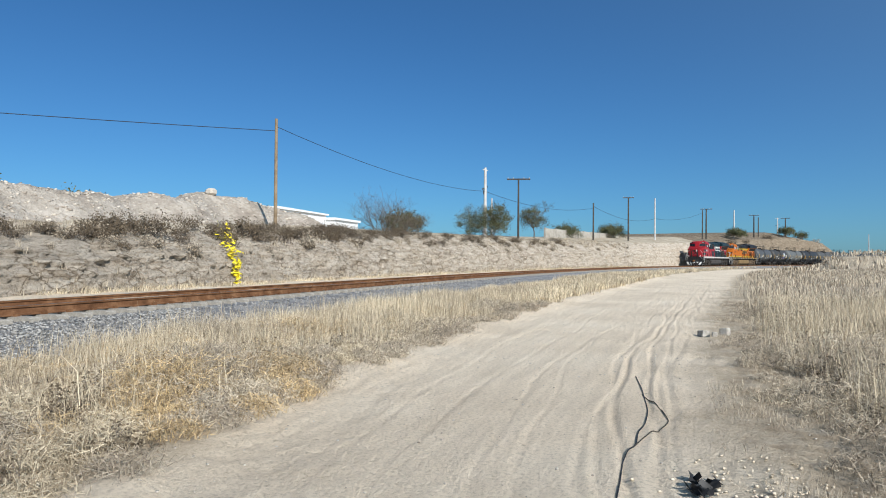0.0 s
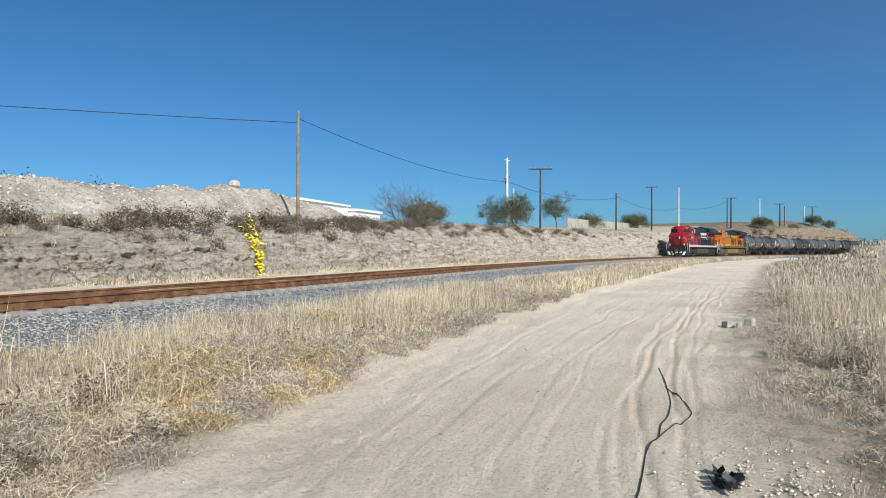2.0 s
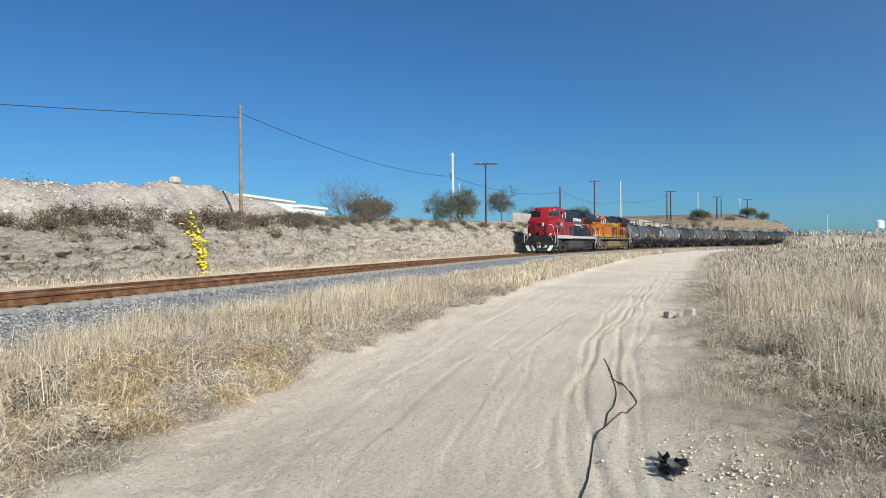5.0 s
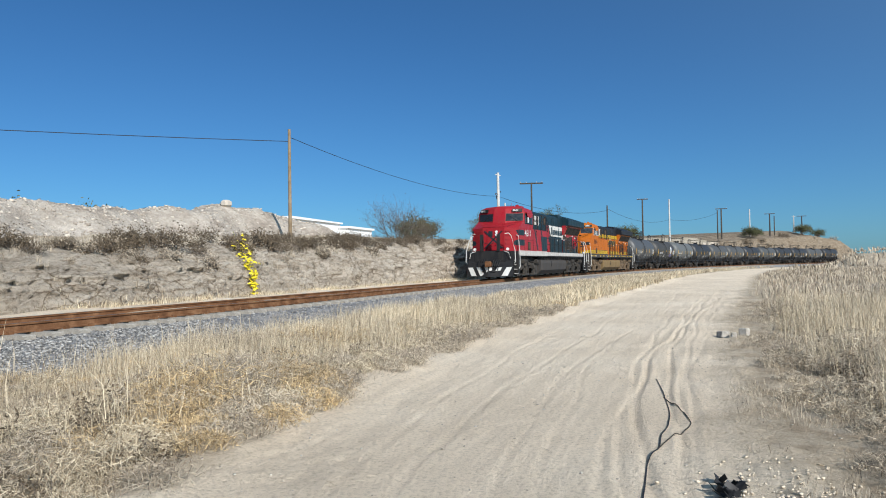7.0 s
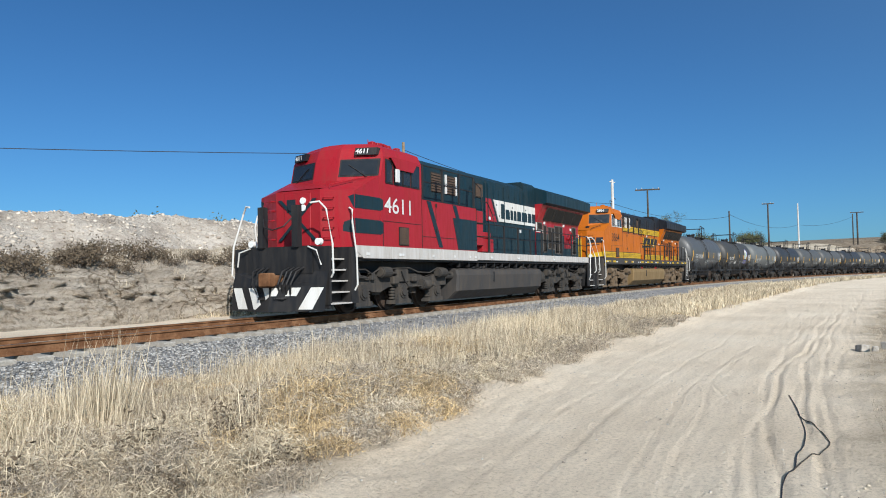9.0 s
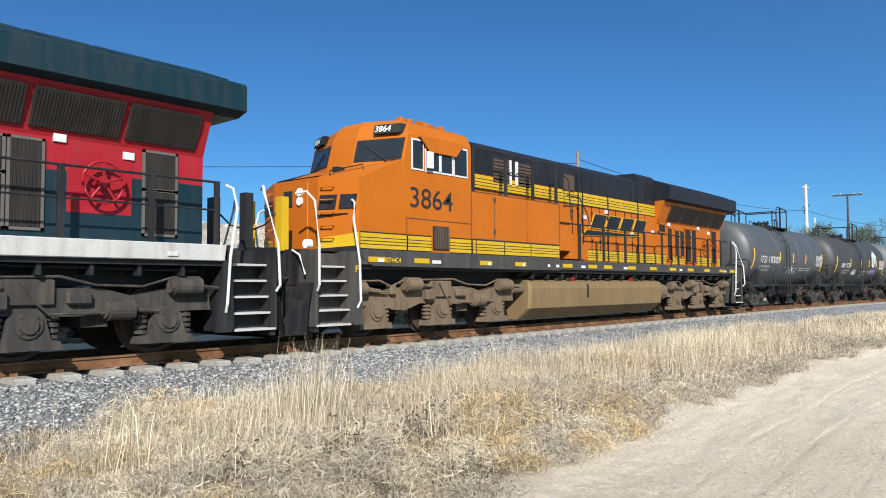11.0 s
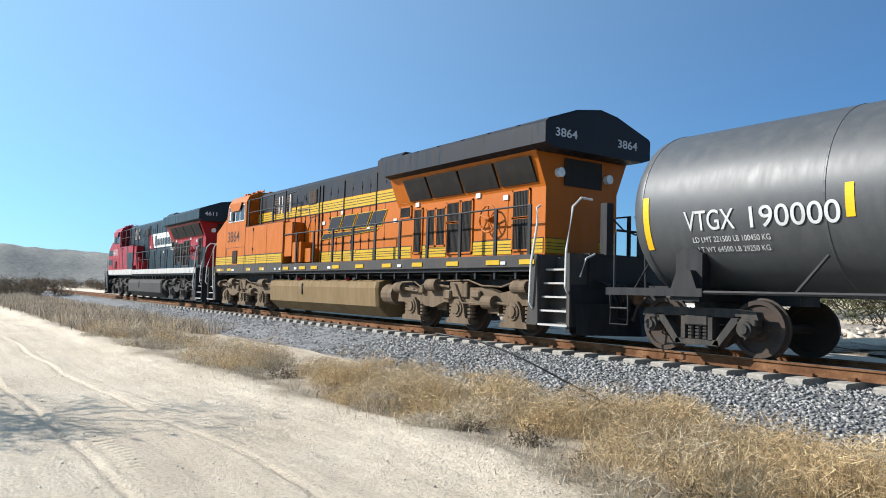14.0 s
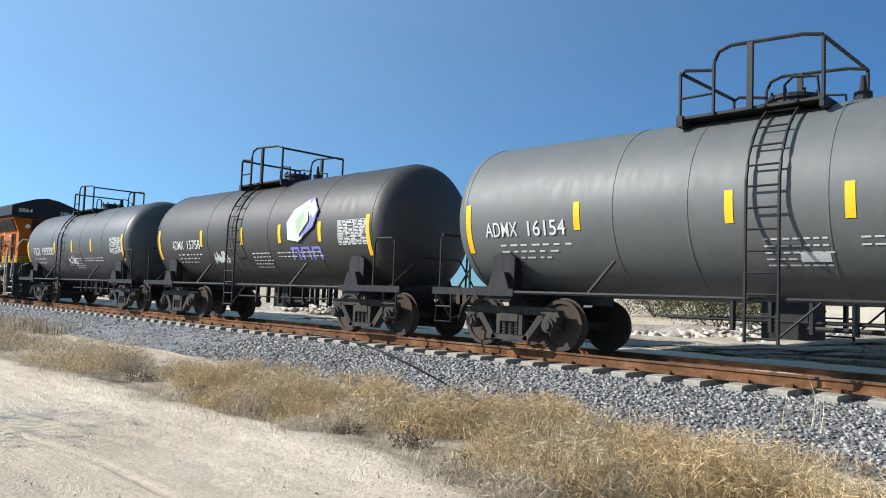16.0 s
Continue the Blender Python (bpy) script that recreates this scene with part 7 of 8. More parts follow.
# small dead weeds in the grass on both sides of the road
weed = bush("dead_weed", 31, 0.30, 0.34, 16, 2, 2, "tangled grey dead weed in the dry grass", "weed", at=pose(*grounded(9.5, -1.75)), thick=0.005, leaf_size=0.02, spread=0.04)
for x, y, q in ((9.0, -1.55, 1.1), (9.9, -2.2, 1.3), (8.4, -2.1, 1.0), (10.8, -1.9, 1.2), (7.5, -1.7, 0.9), (6.8, -2.0, 1.0), (12.4, -2.2, 1.2), (6.2, -1.7, 0.8), (14.5, -2.0, 1.2), (8.9, -2.7, 1.3), (4.6, 4.4, 0.8), (4.1, 4.1, 0.7), (5.1, 4.9, 0.9), (3.7, 4.4, 0.8), (6.6, 4.6, 0.8), (7.3, 4.8, 0.9),
                (8.4, 4.9, 0.8), (3.9, 4.9, 1.3), (4.5, 5.4, 1.4), (5.4, 5.5, 1.3), (3.4, 3.9, 1.0), (4.4, 3.8, 0.9), (6.1, 5.7, 1.4), (3.2, 5.2, 1.3), (7.4, 5.5, 1.3), (9.2, 5.6, 1.3), (10.6, 5.2, 1.2), (-3.3, 5.5, 0.7), (-4.2, 5.3, 0.8), (-5.2, 5.2, 0.7), (-6.3, 5.6, 0.8), (-7.2, 5.5, 0.7), (-8.8, 5.6, 0.8), (-10.3, 5.5, 0.8), (-12.4, 5.6, 0.9), (-2.2, 5.4, 0.6), (-4.7, 6.1, 0.8)):
    copy_thing(weed, pose(*grounded(x, y), 0, 0, _rng.uniform(0, 360)) @ Matrix.Scale(q, 4))
# dark scrub on the far bank
for k in range(18):
    x, y, z = on_bank(168 + 5.6 * k + _rng.uniform(-1.5, 1.5), _rng.choice((0.12, 0.25, 0.35, 0.45, 0.5, 0.56)))
    copy_thing(BUSHES[k % 3], pose(x, y, z - 0.1, 0, 0, _rng.uniform(0, 360)) @ Matrix.Scale(_rng.uniform(1.0, 2.2), 4))
# scrub line far along the railway
scrub = bush("bush", 23, 1.8, 2.2, 9, 2, 14, "grey scrub bush beside the far railway", "bush", leaf_mat=M_LEAF_DRY, at=pose(-70, 9, 0), thick=0.02, leaf_size=0.08, spread=0.2)
for k in range(16):
    copy_thing(scrub, pose(-75 - 9 * k + _rng.uniform(-3, 3), 6.5 + _rng.uniform(-2, 2.2) + 0.01 * k * k, 0, 0, 0, _rng.uniform(0, 360)))
for k in range(16):
    copy_thing(scrub, pose(-60 - 11 * k + _rng.uniform(-3, 3), 20 + _rng.uniform(-2, 6), 0.3, 0, 0, _rng.uniform(0, 360)))

# dry grass on the bank
rb = np.random.RandomState(61)
gu, gv = rb.uniform(12, 120, 7600), rb.uniform(0.0, 0.75, 7600)
k = ((lumps(gu, gv * 6, 0.8, 4.9) > 0.0) & ((gv > 0.40) | (rb.uniform(0, 1, 7600) < 0.18))) | (gv < 0.04)
gu, gv = gu[k], gv[k]
goff, gz = bank_profile(gu, gv)
gx, gy = track_arrays(gu, goff)
grass("bank_grass", gx, gy, 0.12 + 0.18 * rb.uniform(0, 1, len(gx)), 0.005 + 0.00012 * gu, 12, M_GRASS_GREY, "sparse dry grass on the cut bank", 0.6, 0.16, 62, z=gz)
gu = rb.uniform(14, 120, 2600)
goff = 2.75 + rb.normal(0, 0.22, 2600)
gx, gy = track_arrays(gu, goff)
grass("bank_grass", gx, gy, 0.14 + 0.16 * rb.uniform(0, 1, 2600), 0.005 + 0.00014 * gu, 10, M_GRASS, "straw grass at the foot of the cut bank", 0.5, 0.14, 63, z=np.full(2600, 0.5))


# ---------------------------------------------------------------- stones
def stones(name, x, y, z, size, mat, label, category, seed, parent=None, flat=0.7):
    """Irregular angular stones as one mesh (8 corners each)."""
    r = np.random.RandomState(seed)
    n = len(x)
    corner = np.array([(i, j, k) for i in (-1, 1) for j in (-1, 1) for k in (-1, 1)], float)
    S = corner[None] * r.uniform(0.45, 1.0, (n, 8, 3)) * size[:, None, None] * 0.5
    S[:, :, 2] *= flat
    a, b, c = r.uniform(0, 6.28, (3, n))
    ca, sa, cb, sb = np.cos(a), np.sin(a), np.cos(b), np.sin(b)
    X = S[:, :, 0] * ca[:, None] - S[:, :, 1] * sa[:, None]
    Y = S[:, :, 0] * sa[:, None] + S[:, :, 1] * ca[:, None]
    Z = S[:, :, 2] * cb[:, None] + X * sb[:, None] * 0.5
    V = np.stack([X + x[:, None], Y + y[:, None], Z + z[:, None]], -1)
    q = np.array([(0, 1, 3, 2), (4, 6, 7, 5), (0, 4, 5, 1), (2, 3, 7, 6), (0, 2, 6, 4), (1, 5, 7, 3)])
    F = q[None] + (np.arange(n) * 8)[:, None, None]
    ob = new(name, array_mesh(name, V.reshape(-1, 3), F.reshape(-1, 4), mat))
    ob.parent = parent
    return tagged(ob, label, category, kind="stuff")


def stone_paint(name, low, high):
    m, n, l, b = material(name, 0.9)
    g = n.new("ShaderNodeNewGeometry")
    r = ramp(n, [(0.0, low), (0.5, tuple((p + q) / 2 for p, q in zip(low, high))), (1.0, high)])
    l.new(g.outputs["Random Per Island"], r.inputs[0])
    fine = noise_node(n, l, 40, 4)
    r2 = ramp(n, [(0.3, (0.75, 0.74, 0.73)), (0.7, (1.1, 1.1, 1.08))])
    l.new(fine.outputs[0], r2.inputs[0])
    l.new(mixed(n, l, 1.0, r.outputs[0], r2.outputs[0], "MULTIPLY"), b.inputs["Base Color"])
    bumped(n, l, b, fine.outputs[0], 0.4, 0.01)
    return m


M_BALLAST_STONE = stone_paint("ballast_stone", (0.09, 0.088, 0.085), (0.45, 0.435, 0.41))
M_WHITE_STONE = stone_paint("pale_rubble_stone", (0.32, 0.275, 0.225), (0.64, 0.575, 0.49))
bed_s = [-3.85, -3.0, -1.75, -1.3, -0.6, 0.6, 1.2, 1.7, 2.6]
bed_z = [0.03, 0.17, RAIL_Z - 0.29, RAIL_Z - 0.265, RAIL_Z - 0.255, RAIL_Z - 0.255, RAIL_Z - 0.225, RAIL_Z - 0.22, 0.45]
rb = np.random.RandomState(71)
n = 42000
bx = np.where(rb.uniform(0, 1, n) < 0.72, rb.uniform(-17, 14, n), rb.uniform(-45, 45, n))
bs = np.where(rb.uniform(0, 1, n) < 0.8, rb.uniform(-3.85, -1.25, n), rb.uniform(-1.25, 1.9, n))
ok = ~((np.abs(bs) < 1.32) & (np.abs((bx / 0.6 + 0.5) % 1 - 0.5) < 0.24))
bx, bs = bx[ok], bs[ok]
tx, ty = track_arrays(bx, bs)
stones("ballast_stones", tx, ty, np.interp(bs, bed_s, bed_z) + 0.008, rb.uniform(0.03, 0.066, len(bx)), M_BALLAST_STONE, "", "", 72, TRACK)
# stray stones at the ballast's foot and on the road
sx = rb.uniform(-14, 20, 2600)
sy = 8.4 + np.abs(rb.normal(0, 0.45, 2600)) * -1.0
stones("scattered_stones", sx, sy, ground_height(sx, sy) + 0.008, rb.uniform(0.02, 0.06, 2600), M_BALLAST_STONE, "grey ballast stones strayed onto the soil", "stones", 73)
sx, sy = rb.uniform(-14, 24, 1500), rb.uniform(-2.5, 4.6, 1500)
stones("road_pebbles", sx, sy, ground_height(sx, sy) + 0.004, rb.uniform(0.006, 0.026, 1500), M_WHITE_STONE, "small pale pebbles on the dirt track", "stones", 74)
sx = rb.uniform(-16, 3, 3200)
sy = road_far(sx) + 0.15 + 0.3 * rb.normal(0, 1, 3200)
stones("soil_clods", sx, sy, ground_height(sx, sy) + 0.004, rb.uniform(0.004, 0.016, 3200), M_ROAD, "loose dusty clods along the road's raised edge", "soil", 76)
sx, sy = rb.normal(5.1, 0.6, 300), rb.normal(-0.65, 0.35, 300)
stones("road_pebbles", sx, sy, ground_height(sx, sy) + 0.012, rb.uniform(0.008, 0.03, 300), M_ROAD, "pale broken stones at the road's edge", "stones", 75)

# rubble heaps on the plateau
def rubble_heap():
    xs, ys = np.arange(12, 50, 0.16), np.arange(20.5, 33, 0.2)
    X, Y = np.meshgrid(xs, ys, indexing="ij")
    ridge = np.interp(X, [12, 17, 21, 23.4, 26.5, 28.3, 29.6, 31.8, 34.2, 36.9, 39.5, 41.5, 44, 47, 50], [3.9, 4.2, 4.15, 4.55, 4.2, 4.5, 4.35, 4.75, 4.5, 5.25, 5.05, 4.8, 4.85, 4.5, 3.4])
    across = np.exp(-(np.maximum(0, 26 + 0.5 * np.sin(X * 0.9) - Y) / 2.3) ** 2) * np.exp(-(np.maximum(0, Y - 27.5) / 2.5) ** 2)
    Z = 2.3 + (ridge - 2.3) * across + 0.12 * lumps(X, Y, 2.2, 1.1) + 0.06 * lumps(X, Y, 6.0, 2.1)
    i = np.arange(X.size).reshape(X.shape)
    F = np.stack([i[:-1, :-1], i[1:, :-1], i[1:, 1:], i[:-1, 1:]], -1).reshape(-1, 4)
    me = array_mesh("rubble_heap", np.stack([X, Y, Z], -1).reshape(-1, 3), F, M_RUBBLE)
    tagged(new("rubble_heap", me), "long white heap of dumped rubble on the bank", "rubble heap")
    r = np.random.RandomState(81)
    a, b = r.randint(0, X.shape[0], 5200), r.randint(0, int(X.shape[1] * 0.62), 5200)
    stones("rubble_stones", X[a, b], Y[a, b], Z[a, b], r.uniform(0.05, 0.27, 5200) ** 1.2, M_WHITE_STONE, "white broken stones lying on the rubble heaps", "stones", 82)
    tagged(part("boulder", Build().box(36.6, 37.2, 25.8, 26.3, 5.1, 5.5, 0.1), M_WHITE_STONE), "white block on top of the rubble heap", "boulder")


rubble_heap()
r = np.random.RandomState(83)
n = 1500
rx = r.uniform(-30, 2, n)
ry = 19.0 + np.abs(r.normal(0, 1.1, n)) + 0.35 * np.sin(rx * 0.8)
rz = 0.62 + 0.38 * np.exp(-((ry - 20.1) / 1.0) ** 2) * (0.6 + 0.4 * np.sin(rx * 0.7 + 1))
stones("low_rubble", rx, ry, rz, r.uniform(0.06, 0.34, n), M_WHITE_STONE, "low row of pale rubble beyond the railway", "rubble", 84)
xs_, ys_ = np.arange(-32, 5, 0.25), np.arange(18.0, 23.0, 0.2)
X_, Y_ = np.meshgrid(xs_, ys_, indexing="ij")
Z_ = 0.46 + (0.42 + 0.22 * lumps(X_, Y_, 0.6, 4.0)) * np.exp(-((Y_ - 20.3 - 0.3 * np.sin(X_ * 0.8)) / 1.0) ** 2) + 0.05 * lumps(X_, Y_, 4.0, 2.0)
i_ = np.arange(X_.size).reshape(X_.shape)
F_ = np.stack([i_[:-1, :-1], i_[1:, :-1], i_[1:, 1:], i_[:-1, 1:]], -1).reshape(-1, 4)
tagged(new("rubble_ridge", array_mesh("rubble_ridge", np.stack([X_, Y_, Z_], -1).reshape(-1, 3), F_, M_RUBBLE)), "low ridge of pale rubble and earth beyond the railway", "rubble")
for x, y, s in ((-12.6, 18.5, 0.55), (-13.8, 18.7, 0.7), (-14.8, 18.8, 0.55), (-10.4, 18.5, 0.4)):
    sh = Build()
    rr = random.Random(int(x * 10))
    sh.loft([[(x + s * q * math.cos(t) * rr.uniform(0.8, 1.1), y + s * 0.8 * q * math.sin(t) * rr.uniform(0.8, 1.1), 0.5 + s * h) for t in [k * math.pi / 4 for k in range(8)]] for q, h in ((0.55, -0.05), (0.6, 0.25), (0.5, 0.6), (0.2, 0.8))])
    tagged(part("boulder", sh, M_STONE), "tan boulder at the edge of the rubble", "boulder", "boulders beyond the track")


# ---------------------------------------------------------------- poles and wires
def pole(x, y, z0, z1, r, mat, label, arm=0.0, heading=0.0, name="utility_pole", gear=False):
    t = thing(name, label, "utility pole", "poles along the bank", at=pose(x, y, z0, 0, 0, heading))
    h = z1 - z0
    part("pole", Build().cyl((0, 0, -0.4), (0, 0, h), r, 12, r * 0.72), mat, t, smooth=False)
    if arm:
        part("crossarm", Build().box(-0.06, 0.06, -arm, arm, h - 0.16, h + 0.0, 0.01), mat, t)
        ins = Build()
        for s in (-0.9, -0.45, 0.45, 0.9):
            ins.cyl((0, s * arm, h), (0, s * arm, h + 0.12), 0.04, 8)
        tagged(part("insulators", ins, M_POLE, t), kind="stuff")
    if gear:
        part("crossarm", Build().box(-0.04, 0.04, -0.55, 0.55, h - 0.3, h - 0.22), M_POLE, t)
        part("bracket", Build().tube([(0, 0, h - 2.1), (0.0, -0.5, h - 2.0), (0, -0.6, h - 2.15)], 0.04).tube([(0, 0, h - 2.4), (0.0, 0.55, h - 2.3), (0, 0.62, h - 2.5)], 0.04), M_DARKWOOD, t)
        part("transformer", Build().cyl((0.1, 0.0, h - 2.9), (0.1, 0.0, h - 2.5), 0.14, 12), M_DARKWOOD, t)
    return t


pole(37.9, 22.4, 3.0, 9.55, 0.115, M_WOOD, "weathered brown wooden utility pole behind the bank")
pole(79.3, 20.7, 3.9, 11.6, 0.20, M_POLE, "pale concrete utility pole with brackets", gear=True, heading=75)
pole(83.9, 21.1, 3.9, 8.6, 0.12, M_POLE, "short pale concrete pole beside the taller one")
pole(84.6, 18.1, 4.2, 10.9, 0.13, M_DARKWOOD, "dark pole with a wide crossarm", 1.35, 12)
pole(117.3, 13.2, 4.6, 10.4, 0.14, M_DARKWOOD, "plain dark wooden pole along the bank")
pole(136.7, 9.2, 5.4, 12.8, 0.16, M_DARKWOOD, "dark pole with a short crossarm", 0.95, 5)
pole(156.4, 5.3, 6.0, 14.1, 0.17, M_POLE, "tall pale concrete pole on the bank")
pole(181.4, -4.4, 7.0, 13.2, 0.15, M_DARKWOOD, "plain dark wooden pole far along the bank")
pole(184.0, -5.3, 7.0, 13.7, 0.2, M_DARKWOOD, "dark pole with crossarm far along the bank", 1.3, 0)
pole(207.0, -12.8, 8.0, 14.8, 0.2, M_POLE, "pale concrete pole far along the bank")
pole(218.0, -18.5, 8.4, 14.1, 0.2, M_DARKWOOD, "dark far pole with crossarm", 1.3, 0)
pole(224.6, -20.2, 8.6, 13.8, 0.16, M_DARKWOOD, "plain dark pole far along the bank")
pole(241.5, -27.0, 9.0, 14.6, 0.18, M_POLE, "pale far pole with a small bracket", gear=True)
pole(244.2, -29.5, 9.0, 14.6, 0.2, M_DARKWOOD, "dark far pole with crossarm", 1.3, 0)
pole(-52.0, 96.0, 0.2, 11.6, 0.16, M_WOOD, "wooden utility pole in the distance")


def wire(a, b, sag, r=0.022):
    pts = []
    for k in range(25):
        t = k / 24
        p = Vector(a).lerp(Vector(b), t)
        p.z -= sag * 4 * t * (1 - t)
        pts.append(p)
    tagged(part("power_line", Build().tube(pts, r, 5), M_WIRE), "black overhead wire slung between poles", "power line", "overhead wires")


wire((37.9, 22.4, 8.85), (-52.0, 96.0, 11.2), 1.9, 0.02)
wire((37.9, 22.4, 9.1), (79.3, 20.7, 9.0), 0.8, 0.018)
wire((79.3, 20.7, 9.0), (117.3, 13.2, 9.6), 1.0)
wire((117.3, 13.2, 9.9), (156.4, 5.3, 10.0), 1.2)
wire((156.4, 5.3, 10.0), (181.4, -4.4, 12.6), 0.8)

# ---------------------------------------------------------------- buildings and distance
wall = thing("boundary_wall", "pale grey concrete boundary wall on the bank", "wall")
for k in range(9):
    a, b = (105 + k * 4.6, 18.6 - k * 0.78), (105 + (k + 1) * 4.6, 18.6 - (k + 1) * 0.78)
    d = math.degrees(math.atan2(b[1] - a[1], b[0] - a[0]))
    part("wall_panel", Build().box(0, 4.62, -0.09, 0.09, 0, 1.9).box(-0.12, 0.12, -0.14, 0.14, 0, 1.98), M_CONCRETE, wall, at=pose(a[0], a[1], 4.1 + 0.05 * k, 0, 0, d))
shed = thing("warehouse", "long low white warehouse behind the rubble", "building", at=pose(80, 47, 3.4, 0, 0, 3))
part("wall", Build().box(0, 14.5, 0, 12, 0, 4.1, 0.02), M_WHITEWALL, shed)
part("roof", Build().prism([(-0.3, 4.1), (14.8, 4.1), (14.8, 4.3), (-0.3, 4.4)], -0.3, 12.3), M_WHITEWALL, shed)
annex = thing("warehouse", "lower white annex of the warehouse", "building", at=pose(94.6, 46.5, 3.4, 0, 0, 3))
part("wall", Build().box(0, 9, 0, 10, 0, 3.5, 0.02), M_WHITEWALL, annex)
part("roof", Build().box(-0.3, 9.3, -0.3, 10.3, 3.5, 3.8), M_WHITEWALL, annex)


def ridge(name, label, yaw0, yaw1, dist, height, seed, n=90):
    """A far flat-topped hill seen from the road, yaw in degrees to the left of +y."""
    ang = np.linspace(radians(yaw0), radians(yaw1), n)
    h = height * (0.72 + 0.28 * np.tanh(3 * np.sin((ang - ang[0]) / (ang[-1] - ang[0]) * math.pi))) * (1 + 0.05 * lumps(ang * 90, ang * 0, 1.0, seed)) * np.sin(np.linspace(0.15, math.pi - 0.15, n)) ** 0.3
    rows = []
    for q, k in ((0.0, 0.0), (0.06, 0.45), (0.12, 0.82), (0.16, 1.0), (0.3, 1.0)):
        rows.append(np.stack([-np.sin(ang) * dist * (1 + q), np.cos(ang) * dist * (1 + q), h * k - 1 + 0.03 * height * k * lumps(ang * 300, ang * 0 + q * 9, 1.0, seed + 1)], -1))
    V = np.concatenate(rows)
    i = np.arange(len(V)).reshape(5, n)
    F = np.stack([i[:-1, :-1], i[1:, :-1], i[1:, 1:], i[:-1, 1:]], -1).reshape(-1, 4)
    tagged(new(name, array_mesh(name, V, F, M_FAR)), label, "hill", kind="structure")


ridge("far_hill", "hazy scrub-covered mesa on the horizon", 70, 125, 620, 34, 1.2)
ridge("far_ridge", "low dark ridge on the horizon", -125, -98, 1500, 12, 2.2)
tower = thing("water_tower", "white water tower on the far plain", "water tower", at=pose(558, -150, -0.8))
part("tank", Build().cyl((0, 0, 11), (0, 0, 15.5), 2.8, 20).cyl((0, 0, 15.5), (0, 0, 16.5), 2.8, 20, 0.6), M_WHITEWALL, tower)
for a in range(4):
    c, s = math.cos(a * 1.5708 + 0.78), math.sin(a * 1.5708 + 0.78)
    part("leg", Build().tube([(3.6 * c, 3.6 * s, 0), (2.2 * c, 2.2 * s, 11)], 0.28), M_WHITEWALL, tower)
mast = thing("radio_mast", "thin red and white mast on the far plain", "mast", at=pose(590, -125, -0.8))
part("mast", Build().cyl((0, 0, 0), (0, 0, 22), 0.5, 6, 0.25), M_POLE, mast)
for k, (x, y, w, d, h) in enumerate(((520, -118, 22, 10, 4.5), (545, -126, 14, 9, 5.5), (575, -140, 26, 10, 4.0), (600, -165, 18, 10, 4.5))):
    t = thing("far_house", "low white building on the far plain", "building", "far buildings", at=pose(x, y, -0.8, 0, 0, 12 * k))
    part("wall", Build().box(-d / 2, d / 2, -w / 2, w / 2, 0, h, 0.05), M_WHITEWALL, t)
    part("roof", Build().box(-d / 2 - 0.4, d / 2 + 0.4, -w / 2 - 0.4, w / 2 + 0.4, h, h + 0.5), M_CONCRETE, t)


# ---------------------------------------------------------------- small things by the road
def streamer():
    """A crumpled strand of yellow plastic caught on the bank."""
    rng = random.Random(5)
    t = thing("plastic_streamer", "crumpled yellow plastic streamer hanging on the bank", "plastic waste")
    path = []
    for k in range(34):
        q = k / 33
        u = 22.75 + 1.15 * (1 - q) ** 2.2 + 0.06 * math.sin(q * 9)
        v = 0.47 - 0.45 * q
        path.append(on_bank(u, max(0.02, v)))
    for a, b, dens, wide in ((0, 14, 9, 0.22), (14, 34, 6, 0.07)):
        sh = Build()
        for k in range(a, b):
            for _ in range(dens):
                p = Vector(path[k]) + Vector((rng.gauss(0, wide), -0.14 + rng.gauss(0, 0.04), rng.gauss(0, wide)))
                d = Vector((rng.gauss(0, 1), rng.gauss(0, 0.4), rng.gauss(0, 1))).normalized() * rng.uniform(0.05, 0.12)
                w = d.orthogonal().normalized() * rng.uniform(0.02, 0.045)
                n = Vector((0, -0.012, 0))
                sh.add([p - d - w, p - d + w, p + w * 0.6 + n * 4, p - w * 0.6 + n * 4, p + d + w, p + d - w], [(0, 1, 2, 3), (3, 2, 4, 5)])
        tagged(part("plastic_bundle" if a == 0 else "plastic_tail", sh, M_YELLOW_TAPE, t), kind="stuff")
    return t


streamer()


def cable(name, pts, r, mat, label, category, on_ground=False):
    sm = []
    P = [Vector(p) for p in pts]
    for i in range(len(P) - 1):
        p0, p1, p2, p3 = P[max(i - 1, 0)], P[i], P[i + 1], P[min(i + 2, len(P) - 1)]
        for k in range(6):
            t = k / 6
            sm.append(0.5 * ((2 * p1) + (p2 - p0) * t + (2 * p0 - 5 * p1 + 4 * p2 - p3) * t * t + (3 * p1 - p0 - 3 * p2 + p3) * t ** 3))
    sm.append(P[-1])
    if on_ground:
        sm = [Vector(grounded(p.x, p.y, r * 1.2)) for p in sm]
    tagged(part(name, Build().tube(sm, r, 6), mat), label, category)


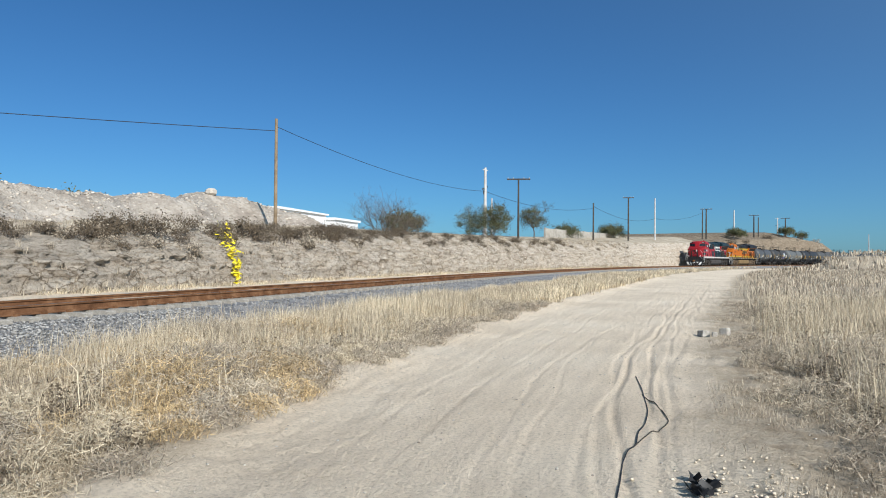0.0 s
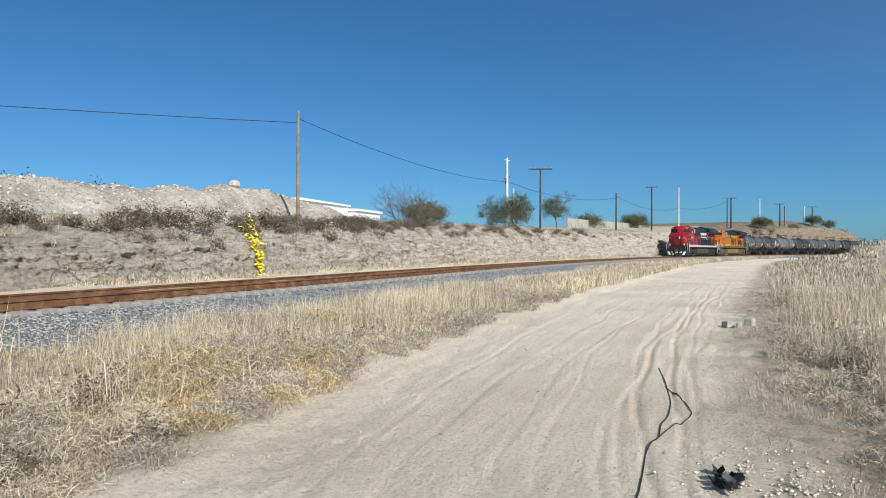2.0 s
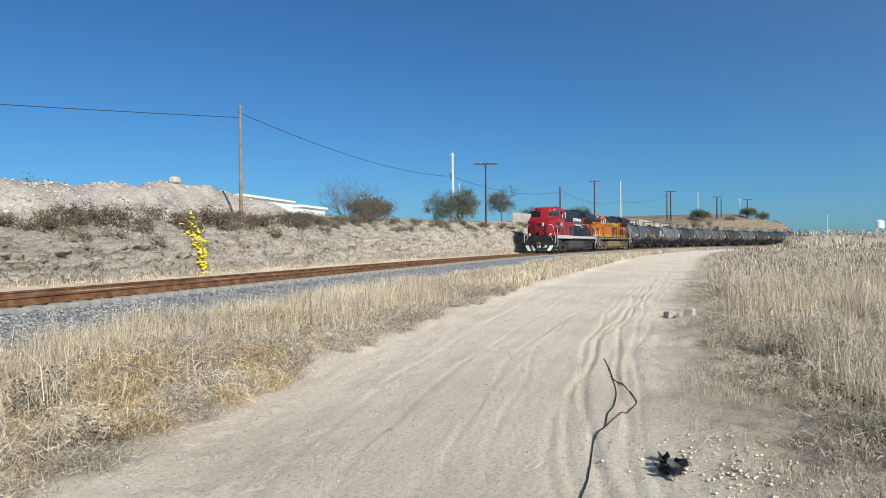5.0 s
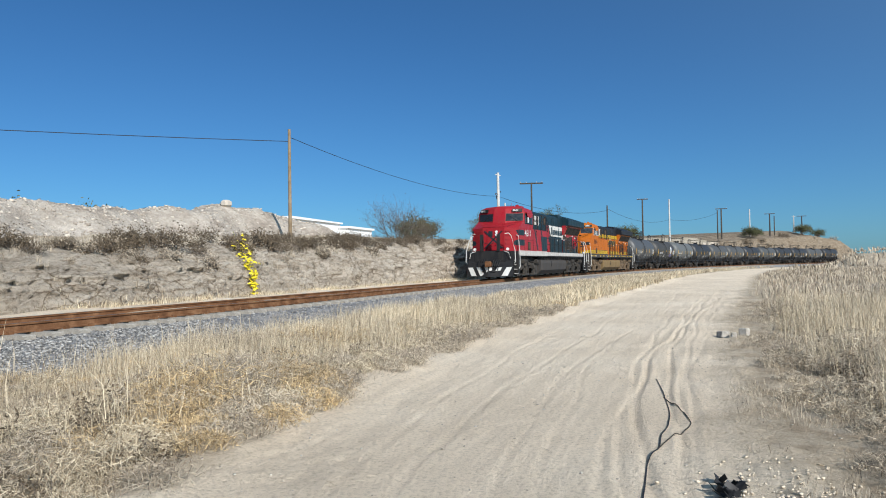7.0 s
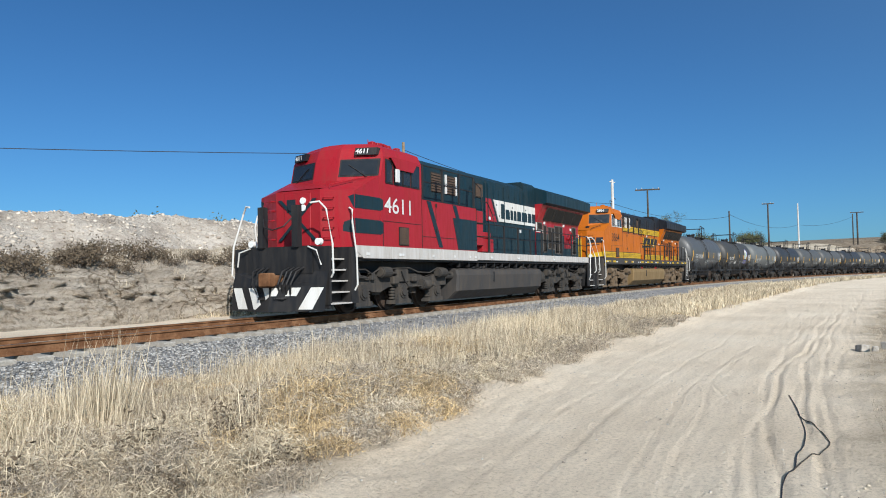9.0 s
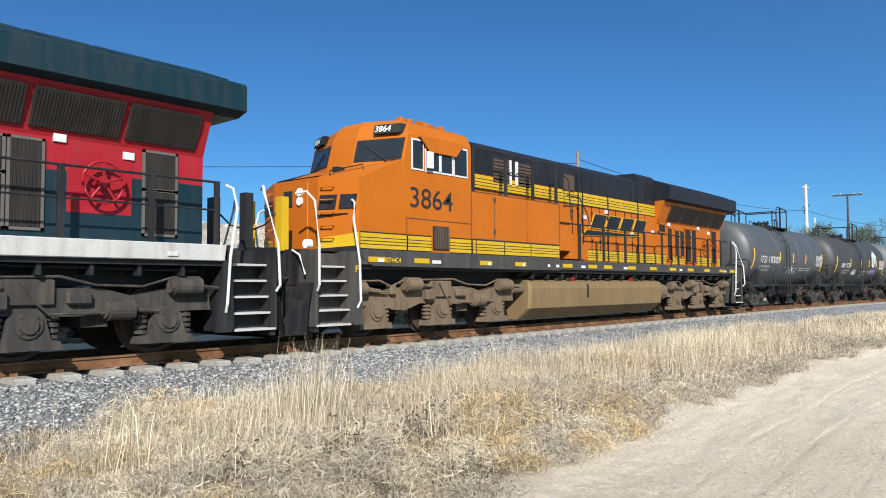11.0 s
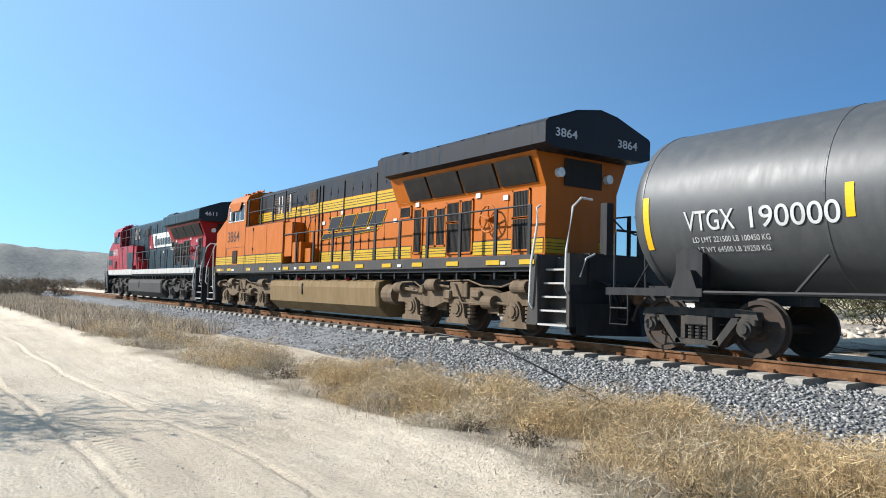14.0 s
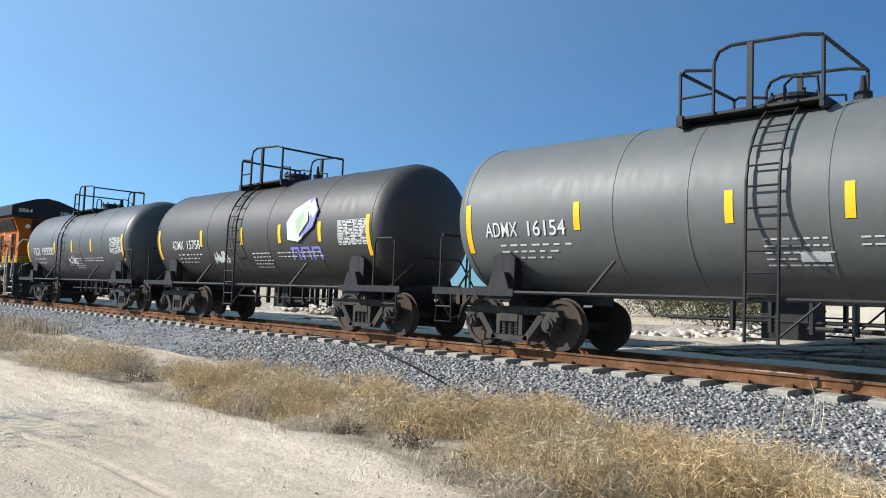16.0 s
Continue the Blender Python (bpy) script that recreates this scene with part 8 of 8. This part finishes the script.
cable("black_cable", [grounded(x, y) for x, y in ((9.96, 0.57), (9.2, 0.47), (8.54, 0.40), (7.8, 0.33), (7.19, 0.32), (6.7, 0.36), (6.28, 0.36), (5.9, 0.42), (5.48, 0.41), (4.82, 0.39), (4.2, 0.42))], 0.0055, M_BLACK, "black cable lying along the dirt track", "cable", True)
cable("black_cable", [grounded(x, y) for x, y in ((8.6, 0.42), (8.1, 0.26), (7.65, 0.17), (7.26, 0.12), (6.9, 0.2), (6.56, 0.30), (6.2, 0.37))], 0.005, M_DARKWOOD, "thin dark cord looped on the dirt track", "cable", True)
cable("bent_rod", [(-10.2, 7.1, 0.86), (-9.4, 7.35, 0.78), (-8.65, 7.56, 0.58), (-7.95, 7.85, 0.28), (-7.43, 8.08, 0.06), (-7.0, 8.25, 0.02)], 0.014, M_BLACK, "bent black rod sticking up from the grass", "rod")
cable("bent_rod", [(-10.2, 7.1, 0.86), (-10.25, 7.05, 0.5), (-10.2, 7.1, 0.05)], 0.006, M_TWIG, "dry stalk propping the bent rod", "rod")
for x, y, w, d, h, a in ((16.1, -0.42, 0.30, 0.16, 0.12, 20), (16.45, -0.85, 0.18, 0.15, 0.16, 60), (15.85, -0.62, 0.14, 0.1, 0.09, 0)):
    p_ = grounded(x, y, 0)
    tagged(part("broken_block", Build().box(-w / 2, w / 2, -d / 2, d / 2, -0.02, h, 0.015), M_STONE, at=pose(*p_, 4, 6, a)), "broken pale block at the road's edge", "rubble", "broken blocks")
char = Build()
rng_ = random.Random(9)
for _ in range(30):
    x, y = 5.12 + rng_.gauss(0, 0.13), -0.13 + rng_.gauss(0, 0.06)
    z = grounded(x, y, 0.01)[2]
    d = Vector((rng_.gauss(0, 1), rng_.gauss(0, 1), rng_.uniform(0, 0.7))).normalized() * rng_.uniform(0.02, 0.07)
    w = d.orthogonal().normalized() * rng_.uniform(0.01, 0.03)
    c = Vector((x, y, z + 0.02))
    char.add([c - d - w, c - d + w, c + d + w, c + d - w], [(0, 1, 2, 3)])
tagged(part("charred_scraps", char, M_BLACK), "scattered black charred scraps on the road's edge", "litter", kind="stuff")


def parked_car(at):
    """A small white saloon that stands beyond the railway."""
    c = thing("parked_car", "small white parked saloon car beyond the railway", "car", at=at)
    body = Build().prism([(-2.1, 0.28), (-2.12, 0.55), (-2.0, 0.74), (-1.1, 0.88), (1.35, 0.94), (2.0, 0.92), (2.1, 0.6), (2.05, 0.28)], -0.82, 0.82)
    part("body", body, M_WHITE, c)
    cabin = Build().loft([[(-1.15, -0.76, 0.88), (1.55, -0.76, 0.93), (1.55, 0.76, 0.93), (-1.15, 0.76, 0.88)], [(-0.35, -0.58, 1.36), (0.95, -0.58, 1.36), (0.95, 0.58, 1.36), (-0.35, 0.58, 1.36)]])
    part("windows", cabin, M_GLASS, c, "dark tinted car windows")
    part("roof", Build().box(-0.4, 1.0, -0.6, 0.6, 1.355, 1.42, 0.03), M_WHITE, c)
    for s in (-1, 1):
        pil = Build().tube([(-1.15, s * 0.77, 0.88), (-0.36, s * 0.59, 1.38)], 0.035).tube([(0.35, s * 0.785, 0.92), (0.3, s * 0.6, 1.38)], 0.035).tube([(1.55, s * 0.77, 0.93), (0.96, s * 0.59, 1.38)], 0.05)
        part("pillars", pil, M_WHITE, c)
        part("headlight", Build().box(-2.13, -1.95, s * 0.66 - 0.14, s * 0.66 + 0.14, 0.58, 0.72, 0.03), M_LAMP, c)
        for x in (-1.3, 1.28):
            w = part("wheel", Build().cyl((x, s * 0.66, 0.3), (x, s * 0.84, 0.3), 0.3, 20), M_BLACK, c)
            part("rim", Build().cyl((x, s * 0.83, 0.3), (x, s * 0.85, 0.3), 0.19, 14), M_FRAME, w)


parked_car(pose(-18.0, 24.3, -0.06, 0, 0, 4))




# ---------------------------------------------------------------- motion of the train
def reach(t):
    """How far along the track the orange locomotive's second axle stands at t seconds."""
    early = 10.6 - t
    return -4.62 - SPEED * (t - 12.2) + 0.95 * (early + math.sqrt(early * early + 0.5)) / 2


def motions():
    train = [(RED_LOCO, 7.28 - 23.0, 7.27), (ORANGE_LOCO, 7.28, 7.27)]
    train += [(c, 25.45 + 13.15 * k, 4.47) for k, c in enumerate(CARS)]
    for ob, mid, half in train:
        rows = []
        for i in range(33):
            t = i * 0.5
            u = reach(t) + mid
            xa, ya, _ = track_at(u - half)
            xb, yb, _ = track_at(u + half)
            rows.append((t, pose((xa + xb) / 2, (ya + yb) / 2, RAIL_Z, 0, 0, math.degrees(math.atan2(yb - ya, xb - xa)))))
        walk(ob, rows)
    for ob, x, r in SPINNING:
        rows = []
        for i in range(481):
            t = i / 30
            rows.append((t, pose(x, 0, r, 0, math.degrees(reach(t) / r) % 360, 0)))
        walk(ob, rows)


motions()
